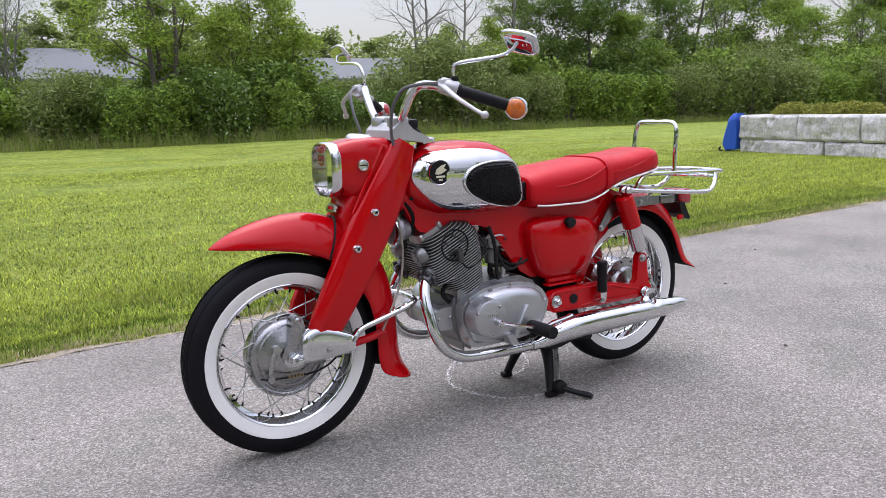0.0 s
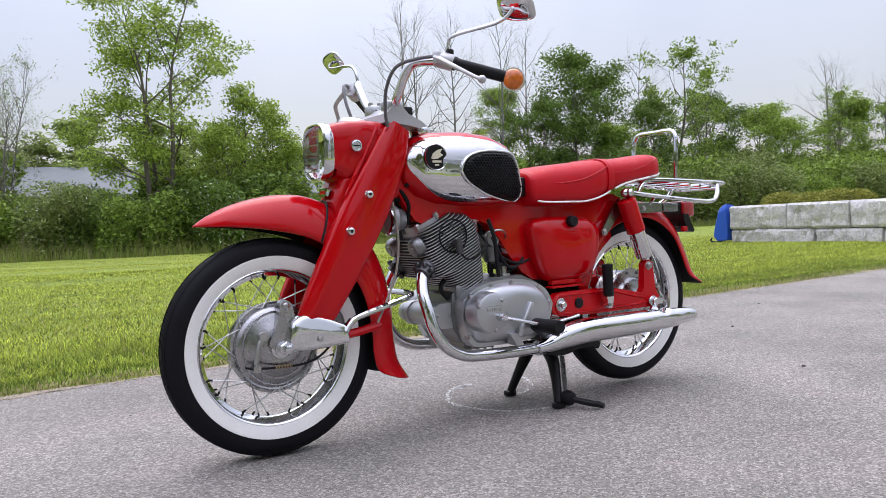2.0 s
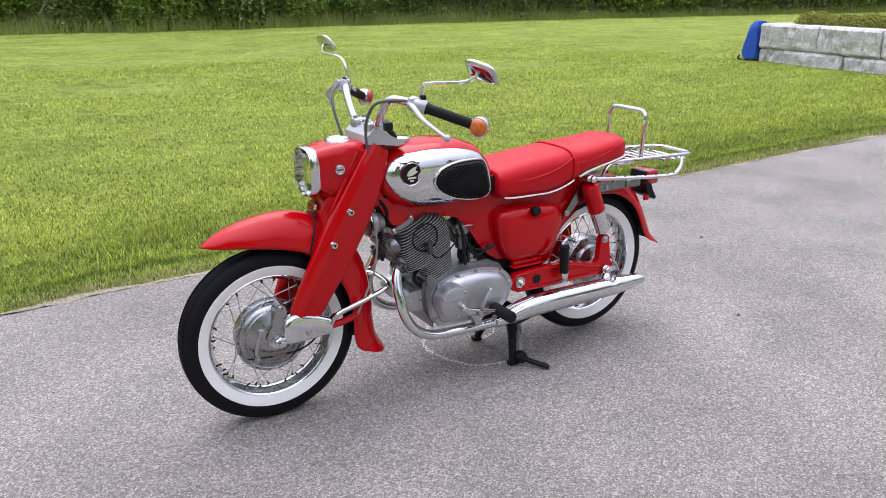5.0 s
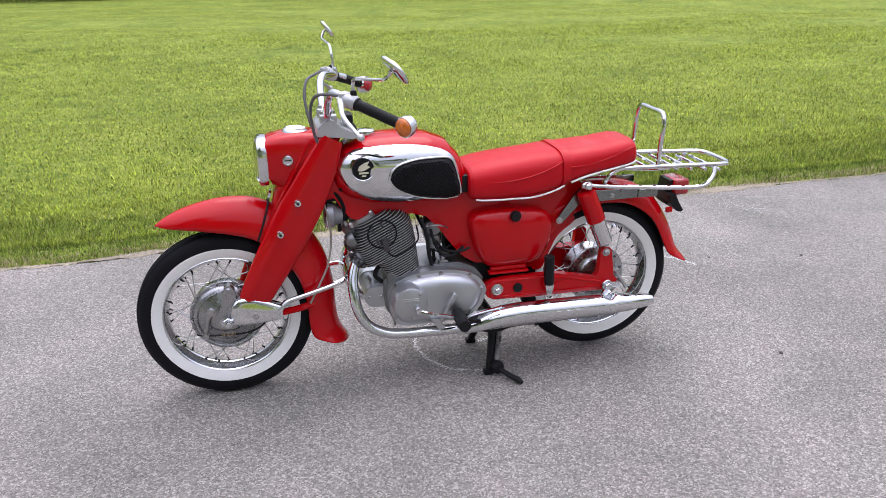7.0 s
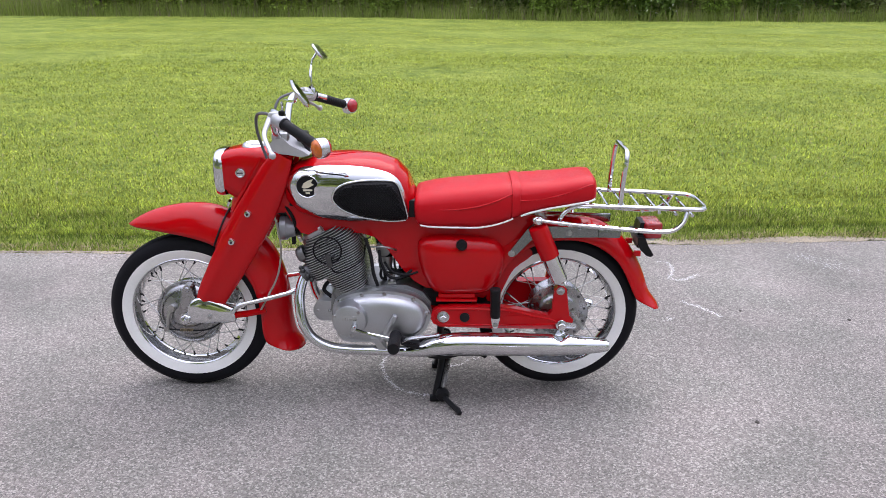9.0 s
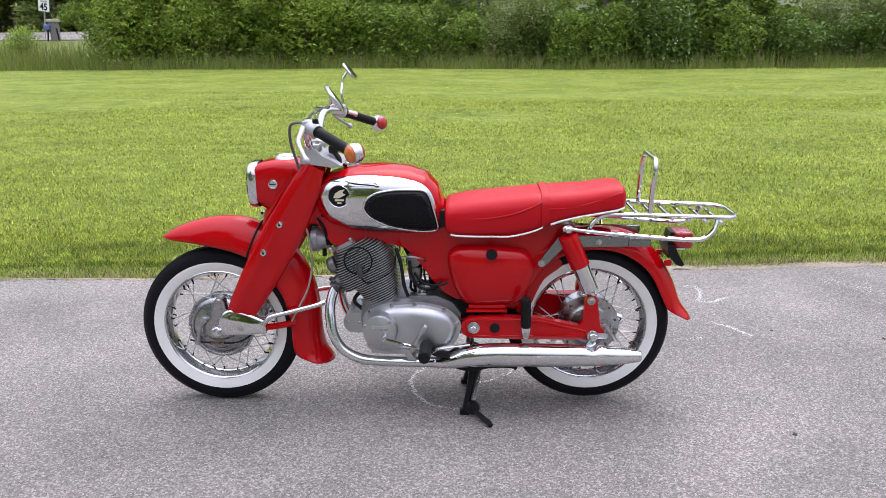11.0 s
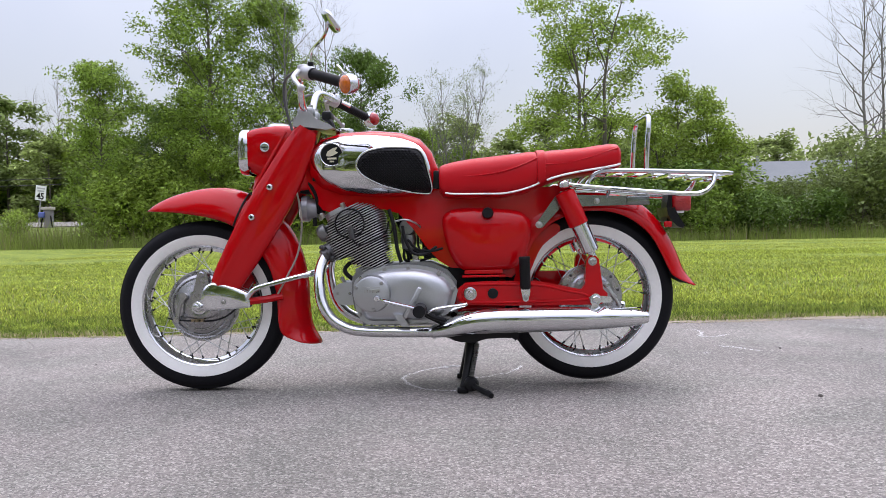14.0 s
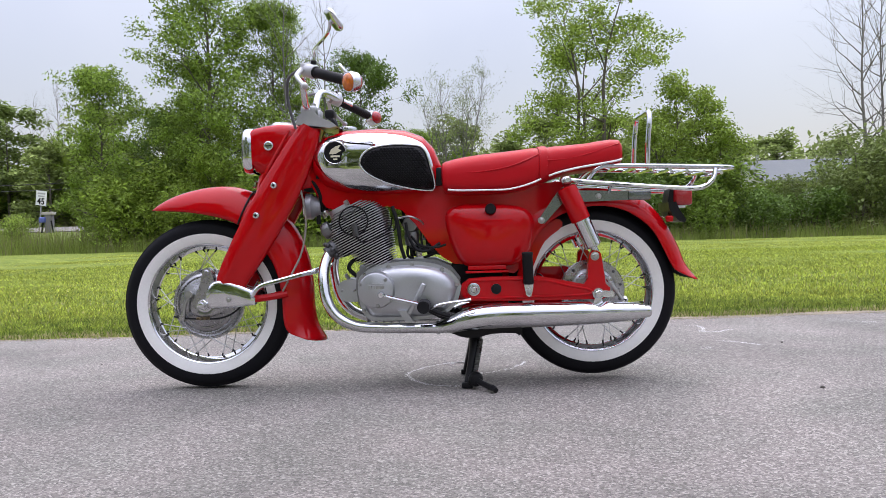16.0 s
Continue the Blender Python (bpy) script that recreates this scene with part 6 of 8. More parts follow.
    ball(bm, (0.557, s * 0.122, 0.668), 0.020, (1.1, 0.9, 0.8))
    turned(bm, [(0.013, 0), (0.013, 0.7), (0.008, 1)], (0.557, s * 0.13, 0.668), (0.557, s * 0.150, 0.668), 10)
    part("shock_cap", bm, WORN_CHROME, shock)
    bm = bmesh.new()
    plate(bm, [(0.464, 0.540), (0.470, 0.532), (0.486, 0.530), (0.556, 0.604), (0.62, 0.598), (0.76, 0.600), (0.83, 0.598), (0.836, 0.626), (0.76, 0.630), (0.60, 0.636), (0.55, 0.650), (0.530, 0.632)], min(s * 0.086, s * 0.094), max(s * 0.086, s * 0.094), 0.003, 2)
    br = part("rack_bracket", bm, BRACKET, bike, "polished bracket along the mudguard")
    bolt("bracket_bolt", (0.476, s * 0.094, 0.541), 0.008, 0.008, br, STEEL, s)
    bolt("bracket_bolt", (0.665, s * 0.094, 0.615), 0.007, 0.007, br, STEEL, s)
    bm = bmesh.new()
    box(bm, (0.762, min(s * 0.084, s * 0.099), 0.600), (0.836, max(s * 0.084, s * 0.099), 0.628), 0.003)
    part("bracket_plate", bm, BRACKET, br)


def rack():
    bm = bmesh.new()
    rail = [(0.628, -0.105, 0.664), (0.645, -0.106, 0.690), (0.672, -0.106, 0.708), (0.72, -0.106, 0.712), (0.90, -0.104, 0.706), (1.07, -0.098, 0.699), (1.102, -0.085, 0.697), (1.114, -0.06, 0.697), (1.116, 0.0, 0.697)]
    tube(bm, rail + [(x, -y, z) for x, y, z in rail[-2::-1]], 0.0075, 10, 5)
    top = part("luggage_rack", bm, CHROME, bike, "chrome tube luggage rack")
    for k in range(7):
        x = 0.735 + 0.055 * k
        bm = bmesh.new()
        z = 0.7115 - 0.035 * (x - 0.72) / 0.38 * 1.0
        tube(bm, [(x, -0.102, z), (x, 0.102, z)], 0.0058, 8, 1)
        part("rack_bar", bm, CHROME, top)
    for s in (-1, 1):
        bm = bmesh.new()
        tube(bm, [(0.552, s * 0.128, 0.672), (0.60, s * 0.130, 0.664), (0.72, s * 0.130, 0.651), (0.88, s * 0.128, 0.636), (0.970, s * 0.126, 0.631), (1.008, s * 0.122, 0.639), (1.034, s * 0.114, 0.662), (1.046, s * 0.104, 0.692)], 0.0078, 10, 5)
        part("side_rail", bm, CHROME, top)
        bm = bmesh.new()
        tube(bm, [(0.70, s * 0.09, 0.628), (0.702, s * 0.115, 0.652)], 0.006, 8, 1)
        part("strut", bm, CHROME, top)
    bm = bmesh.new()
    hoop = [(0.826, -0.100, 0.705), (0.829, -0.100, 0.78), (0.835, -0.099, 0.850), (0.838, -0.088, 0.880), (0.839, -0.064, 0.889), (0.839, 0.0, 0.889)]
    tube(bm, hoop + [(x, -y, z) for x, y, z in hoop[-2::-1]], 0.0082, 10, 5)
    part("backrest_hoop", bm, CHROME, top, "upright chrome hoop behind the saddle")


rack()

bm = bmesh.new()
plate(bm, [(0.908, 0.545), (0.928, 0.540), (0.936, 0.575), (0.932, 0.633), (0.914, 0.633), (0.906, 0.59)], -0.036, 0.036, 0.004)
tail = part("tail_lamp", bm, BLACK, bike, "boxy red tail lamp on a black bracket")
bm = bmesh.new()
box(bm, (0.926, -0.048, 0.578), (0.988, 0.048, 0.636), 0.010, 3)
part("tail_lens", bm, RED_LENS, tail, "red ribbed lens", 50)
bm = bmesh.new()
box(bm, (0.926, -0.040, 0.571), (0.965, 0.040, 0.584), 0.003)
part("plate_lens", bm, WHITE, tail, "clear lower lens")
bm = bmesh.new()
plate(bm, [(0.900, 0.590), (0.926, 0.590), (0.936, 0.566), (0.959, 0.529), (0.951, 0.522), (0.934, 0.527), (0.913, 0.548), (0.902, 0.570)], -0.068, 0.068, 0.004)
part("plate_bracket", bm, BLACK, tail, "black number plate bracket")
for s in (-1, 1):
    bm = bmesh.new()
    box(bm, (0.89, s * 0.068 - 0.006, 0.525), (0.915, s * 0.068 + 0.006, 0.545), 0.004)
    part("reflector_mount", bm, RED, tail)

# ---- engine, exhausts, stand ----
bm = bmesh.new()
plate(bm, [(-0.142, 0.335), (-0.138, 0.385), (-0.10, 0.415), (0.02, 0.425), (0.12, 0.425), (0.175, 0.40), (0.205, 0.36), (0.20, 0.31), (0.17, 0.255), (0.10, 0.222), (-0.05, 0.220), (-0.11, 0.24), (-0.135, 0.28)], -0.092, 0.092, 0.014, 3)
engine = part("engine", bm, CASE, bike, "parallel twin engine in dull alloy", 45)
bm = bmesh.new()
turned(bm, [(0.026, 0), (0.034, 0.05), (0.034, 0.86), (0.030, 0.90), (0.028, 1.0)], (-0.168, -0.070, 0.326), (-0.168, 0.125, 0.326), 28)
turned(bm, [(0.006, 0), (0.006, 1)], (-0.172, -0.02, 0.355), (-0.185, -0.02, 0.378), 8)
part("starter_motor", bm, ALLOY, engine, "smooth alloy starter motor")
for k in range(5):
    bm = bmesh.new()
    box(bm, (-0.108 + 0.026 * k, -0.098, 0.214), (-0.102 + 0.026 * k, 0.098, 0.250), 0.002, 1)
    part("sump_rib", bm, CASE, engine)
bm = bmesh.new()
box(bm, (-0.128, -0.10, 0.366), (-0.030, 0.10, 0.412), 0.008, 2)
part("cylinder_flange", bm, CASE, engine)

LEFT = rounded([(-0.130, 0.335), (-0.124, 0.372), (-0.092, 0.396), (-0.03, 0.415), (0.06, 0.418), (0.135, 0.404), (0.180, 0.378), (0.204, 0.340), (0.203, 0.318), (0.185, 0.272), (0.140, 0.240), (0.09, 0.230), (-0.05, 0.228), (-0.100, 0.236), (-0.122, 0.275)], 4)
for s in (-1, 1):
    bm = bmesh.new()
    plate(bm, LEFT, min(s * 0.080, s * 0.134), max(s * 0.080, s * 0.134), 0.010, 3)
    cov = part("crankcase_cover", bm, ALLOY, engine, "smooth cast alloy side cover", 50)
    bm = bmesh.new()
    dome_panel(bm, [(0.040 + (x - 0.040) * 0.93, 0.326 + (z - 0.326) * 0.90) for x, z in LEFT], 0.131, 0.170, s, 10, 5)
    part("cover_dome", bm, ALLOY, engine, "", 60)
    bm = bmesh.new()
    turned(bm, [(0.061, 0), (0.060, 0.55), (0.0585, 0.80), (0.056, 0.95), (0.051, 1.0)], (-0.066, s * 0.140, 0.332), (-0.066, s * 0.196, 0.332), 44)
    gen = part("generator_cover", bm, ALLOY, engine, "round alloy generator cover")
    for x, z in ((-0.115, 0.354), (-0.034, 0.366), (-0.060, 0.282)):
        bm = bmesh.new()
        turned(bm, [(0.0062, 0), (0.0062, 0.7), (0.004, 1)], (x, s * 0.186, z), (x, s * 0.201, z), 10)
        part("cover_screw", bm, STEEL, gen)
    for x, z in ((-0.028, 0.404), (0.048, 0.408), (0.146, 0.390), (0.192, 0.340), (-0.112, 0.262), (0.150, 0.254), (-0.105, 0.380)):
        bm = bmesh.new()
        turned(bm, [(0.0075, 0), (0.0075, 0.75), (0.005, 1)], (x, s * 0.118, z), (x, s * 0.143, z), 10)
        part("cover_screw", bm, STEEL, cov)
    bm = bmesh.new()
    plate(bm, rounded([(-0.204, 0.328), (-0.198, 0.347), (-0.180, 0.360), (-0.13, 0.362), (-0.12, 0.36), (-0.12, 0.290), (-0.13, 0.288), (-0.180, 0.290), (-0.198, 0.306)], 4), min(s * 0.058, s * 0.089), max(s * 0.058, s * 0.089), 0.005, 3)
    plug_plate = part("starter_cover", bm, ALLOY, engine, "small alloy starter cover", 50)
    for x in (-0.188, -0.148):
        bm = bmesh.new()
        turned(bm, [(0.005, 0), (0.005, 0.7), (0.003, 1)], (x, s * 0.086, 0.327), (x, s * 0.094, 0.327), 8)
        part("cover_screw", bm, STEEL, plug_plate)
bm = bmesh.new()
for k in range(3):
    box(bm, (-0.088 + 0.008 * k, -0.1975, 0.337), (-0.084 + 0.008 * k, -0.1955, 0.347), 0.0003, 1)
box(bm, (-0.096, -0.1972, 0.352), (-0.038, -0.1955, 0.354), 0.0003, 1)
box(bm, (-0.064, -0.1975, 0.337), (-0.038, -0.1955, 0.347), 0.0003, 1)
part("maker_bar", bm, STEEL, engine, "worn plain maker bars")
bm = bmesh.new()
box(bm, (-0.008, -0.184, -0.055), (0.008, -0.150, 0.055), 0.005, 3, Matrix.Translation((0.062, 0, 0.300)) @ Matrix.Rotation(radians(28), 4, "Y"))
plate(bm, [(0.002, 0.264), (0.030, 0.262), (0.052, 0.225), (0.026, 0.226)], -0.180, -0.14, 0.004)
part("case_rib", bm, ALLOY, engine, "pale cast rib")

# cylinders: fins square to an axis that leans forward
LEAN_F = radians(26)
AX = Vector((-math.sin(LEAN_F), 0, math.cos(LEAN_F)))
SX = Vector((math.cos(LEAN_F), 0, math.sin(LEAN_F)))
BASE = Vector((-0.065, 0, 0.395))


def along(u, y, h):
    return BASE + SX * u + AX * h + Vector((0, y, 0))


def slab(bm, u0, u1, hw, h0, h1):
    tmp = bmesh.new()
    o = rrect_uv(u0, u1, hw)
    a = [tmp.verts.new(along(u, y, h0)) for u, y in o]
    b = [tmp.verts.new(along(u, y, h1)) for u, y in o]
    tmp.faces.new(a[::-1])
    tmp.faces.new(b)
    for i in range(len(o)):
        j = (i + 1) % len(o)
        tmp.faces.new((a[i], a[j], b[j], b[i]))
    merge(bm, tmp)


def rrect_uv(u0, u1, hw, c=0.042, n=5):
    o = []
    for cu, cy, a0 in ((u1 - c, hw - c, 0), (u0 + c, hw - c, 90), (u0 + c, -hw + c, 180), (u1 - c, -hw + c, 270)):
        for k in range(n + 1):
            a = radians(a0 + 90 * k / n)
            o.append((cu + c * math.cos(a), cy + c * math.sin(a)))
    return o


FIN_ST = [(0.0, -0.048, 0.058, 0.108), (0.050, -0.056, 0.076, 0.110), (0.085, -0.064, 0.088, 0.112), (0.092, -0.099, 0.091, 0.114), (0.133, -0.104, 0.102, 0.114), (0.167, -0.101, 0.111, 0.112), (0.200, -0.082, 0.098, 0.104), (0.232, -0.058, 0.055, 0.088)]


def fin_at(h):
    for a, b in zip(FIN_ST, FIN_ST[1:]):
        if h <= b[0]:
            t = (h - a[0]) / (b[0] - a[0])
            return [a[i] + (b[i] - a[i]) * t for i in (1, 2, 3)]
    return FIN_ST[-1][1:]


# core in near-black, painted shade that deepens the gaps between fins
bm = bmesh.new()
for h0, h1 in ((-0.02, 0.05), (0.048, 0.092), (0.090, 0.170), (0.168, 0.205)):
    u0, u1, hw = fin_at((h0 + h1) / 2)
    slab(bm, u0 + 0.016, u1 - 0.016, hw - 0.014, h0, h1)
part("cylinder_core", bm, DARK, engine, "cylinder block coloured near black for shade between the fins")
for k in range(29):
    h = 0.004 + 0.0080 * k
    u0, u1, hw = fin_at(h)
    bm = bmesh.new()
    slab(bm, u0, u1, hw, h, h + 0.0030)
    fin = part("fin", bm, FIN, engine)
    # flat faces take the darker alloy as painted shade, edges stay bright
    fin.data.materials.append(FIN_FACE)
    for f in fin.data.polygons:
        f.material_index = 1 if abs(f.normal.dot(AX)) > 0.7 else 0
bm = bmesh.new()
slab(bm, -0.070, 0.030, 0.075, 0.215, 0.245)
part("rocker_cover", bm, FIN, engine, "alloy rocker cover")
for u, y in ((-0.07, -0.075), (-0.07, 0.075), (0.005, -0.07), (0.005, 0.07), (-0.085, -0.03)):
    bm = bmesh.new()
    a = along(u, y, 0.236)
    turned(bm, [(0.009, 0), (0.009, 0.8), (0.006, 1)], a, a + AX * 0.018, 6)
    part("head_nut", bm, STEEL, engine)
for s in (-1, 1):
    bm = bmesh.new()
    a = along(-0.082, s * 0.066, 0.192)
    turned(bm, [(0.030, 0), (0.030, 0.45), (0.026, 0.75), (0.022, 0.9), (0.012, 0.92), (0.011, 1.0)], a, a - SX * 0.032, 24)
    part("tappet_cap", bm, CASE, engine, "round finned tappet cap")
    bm = bmesh.new()
    c = along(0.003, s * 0.112, 0.178)
    for r in (0.047,):
        tube(bm, [c + Vector((math.cos(k / 14 * 2 * math.pi) * r, s * 0.004, math.sin(k / 14 * 2 * math.pi) * r)) for k in range(15)], 0.0026, 6, 3)
    part("points_lead", bm, RUBBER, engine, "black lead curled on the fins")
    bm = bmesh.new()
    p = along(-0.006, s * 0.110, 0.155)
    turned(bm, [(0.010, 0), (0.011, 0.5), (0.009, 1)], p, p + Vector((0.004, s * 0.030, 0.010)), 10)
    turned(bm, [(0.010, 0), (0.010, 1)], p + Vector((0.002, s * 0.024, 0.016)), p + Vector((0.008, s * 0.024, -0.026)), 10)
    for q in range(5):
        a5 = radians(72 * q + 20)
        b5 = c + Vector((0.030 * math.cos(a5), -s * 0.002, 0.030 * math.sin(a5)))
        turned(bm, [(0.006, 0), (0.006, 0.8), (0.004, 1)], b5, b5 + Vector((0, s * 0.008, 0)), 6)
    part("spark_plug_cap", bm, FINS, engine, "dull spark plug cap")
    bm = bmesh.new()
    tube(bm, [p + Vector((0.006, s * 0.026, -0.024)), p + Vector((0.03, s * 0.030, -0.045)), p + Vector((0.075, s * 0.024, -0.03)), p + Vector((0.115, s * 0.005, -0.005)), p + Vector((0.12, -s * 0.04, 0.03))], 0.0028, 7, 5)
    part("ignition_lead", bm, RUBBER, engine)

# carburettor, pipes and cables behind the cylinders
bm = bmesh.new()
box(bm, (0.020, -0.034, 0.482), (0.066, 0.034, 0.560), 0.012)
turned(bm, [(0.027, 0), (0.027, 0.7), (0.023, 0.85), (0.023, 1)], (0.042, -0.030, 0.540), (0.042, -0.062, 0.540), 24)
turned(bm, [(0.020, 0), (0.020, 1)], (0.06, 0, 0.55), (0.055, 0, 0.60), 16)
carb = part("carburettor", bm, CASE, bike, "alloy carburettor")
# added block that fills the gap with darkness, no particular part
bm = bmesh.new()
box(bm, (0.090, -0.030, 0.440), (0.150, 0.050, 0.540), 0.010)
part("dark_filler", bm, DARK, carb, "near-black block added behind the carburettor to darken the gap")
for pts, r, mat in (([(0.02, -0.05, 0.56), (0.035, -0.075, 0.50), (0.03, -0.08, 0.44), (0.05, -0.075, 0.425)], 0.005, RUBBER), ([(0.05, -0.05, 0.60), (0.075, -0.07, 0.54), (0.08, -0.075, 0.47), (0.11, -0.075, 0.435)], 0.004, RUBBER),
                    ([(0.02, -0.055, 0.585), (0.06, -0.075, 0.570), (0.085, -0.07, 0.53), (0.09, -0.05, 0.49)], 0.0035, SHEATH), ([(0.05, -0.06, 0.47), (0.10, -0.078, 0.45), (0.15, -0.08, 0.44)], 0.007, RUBBER),
                    ([(0.085, 0.02, 0.51), (0.12, 0.02, 0.50), (0.17, 0.02, 0.48)], 0.024, BLACK), ([(0.0, 0.06, 0.57), (0.03, 0.07, 0.50), (0.05, 0.07, 0.43)], 0.006, RUBBER), ([(-0.14, -0.12, 0.372), (-0.165, -0.125, 0.40), (-0.15, -0.11, 0.425), (-0.12, -0.10, 0.43)], 0.007, RUBBER)):
    bm = bmesh.new()
    tube(bm, [(x, y * 0.62, z) for x, y, z in pts], r, 8, 5)
    part("hose", bm, mat, carb)
for pts, r, mat in (([(0.015, -0.03, 0.60), (0.025, -0.06, 0.54), (0.04, -0.07, 0.47), (0.045, -0.07, 0.43)], 0.0055, RUBBER), ([(0.04, -0.055, 0.57), (0.085, -0.07, 0.550), (0.105, -0.045, 0.52)], 0.0035, STEEL), ([(0.05, 0.05, 0.58), (0.09, 0.06, 0.52), (0.10, 0.06, 0.43)], 0.007, RUBBER),
                    ([(0.06, -0.06, 0.46), (0.075, -0.075, 0.43), (0.115, -0.078, 0.438), (0.16, -0.075, 0.46)], 0.0045, RUBBER), ([(0.03, -0.07, 0.52), (0.05, -0.078, 0.455), (0.10, -0.08, 0.47), (0.14, -0.075, 0.50)], 0.003, BLACK), ([(0.02, 0.0, 0.62), (0.06, 0.0, 0.60), (0.12, 0.0, 0.55)], 0.018, BLACK)):
    bm = bmesh.new()
    tube(bm, [(x, y * 0.62, z) for x, y, z in pts], r, 8, 5)
    part("hose", bm, mat, carb)
for pts, r, mat in (([(-0.012, -0.112, 0.600), (0.004, -0.118, 0.545), (0.012, -0.116, 0.475), (0.024, -0.106, 0.428)], 0.0062, RUBBER), ([(0.000, -0.085, 0.560), (0.040, -0.100, 0.566), (0.075, -0.080, 0.552), (0.095, -0.05, 0.530)], 0.0034, STEEL),
                    ([(0.028, -0.075, 0.545), (0.038, -0.092, 0.500), (0.062, -0.096, 0.458), (0.100, -0.092, 0.452), (0.140, -0.08, 0.475)], 0.0050, RUBBER), ([(0.045, -0.07, 0.500), (0.075, -0.09, 0.470), (0.125, -0.09, 0.462), (0.16, -0.085, 0.470)], 0.0042, RUBBER)):
    bm = bmesh.new()
    tube(bm, pts, r, 8, 5)
    part("hose", bm, mat, carb)
bm = bmesh.new()
turned(bm, [(0.024, 0), (0.026, 0.3), (0.022, 0.85), (0.010, 1.0)], (0.046, -0.040, 0.515), (0.046, -0.040, 0.462), 18)
part("float_bowl", bm, CASE, carb, "dull alloy float bowl")
bm = bmesh.new()
turned(bm, [(0.010, 0), (0.010, 1)], (0.07, -0.07, 0.43), (0.07, -0.07, 0.455), 10)
box(bm, (0.055, -0.085, 0.42), (0.085, -0.06, 0.432), 0.003)
part("breather", bm, STEEL, engine)
bm = bmesh.new()
turned(bm, [(0.030, 0), (0.043, 0.12), (0.044, 0.5), (0.036, 0.62), (0.030, 1.0)], (-0.318, -0.03, 0.610), (-0.258, -0.03, 0.610), 30)
horn = part("horn", bm, WORN_GREY, bike, "round grey horn")
bm = bmesh.new()
lathe(bm, [(0.040, -0.004), (0.046, -0.002), (0.046, 0.004), (0.040, 0.005)], (-0.311, -0.03, 0.610), "x", 30, closed=True)
part("horn_rim", bm, CHROME, horn, "bright horn rim")
bm = bmesh.new()
box(bm, (-0.275, -0.04, 0.55), (-0.262, -0.02, 0.70), 0.003)
box(bm, (-0.262, -0.045, 0.59), (-0.235, 0.0, 0.64), 0.005)
part("horn_bracket", bm, BLACK, horn)
bm = bmesh.new()
box(bm, (-0.315, -0.06, 0.66), (-0.24, 0.06, 0.72), 0.01)
tube(bm, [(-0.30, -0.05, 0.72), (-0.26, -0.07, 0.66), (-0.25, -0.05, 0.60)], 0.006, 7, 4)
tube(bm, [(-0.28, -0.06, 0.84), (-0.25, -0.075, 0.77), (-0.26, -0.07, 0.70)], 0.008, 7, 4)
part("wiring", bm, DARK, bike, "dark wiring behind the fork")

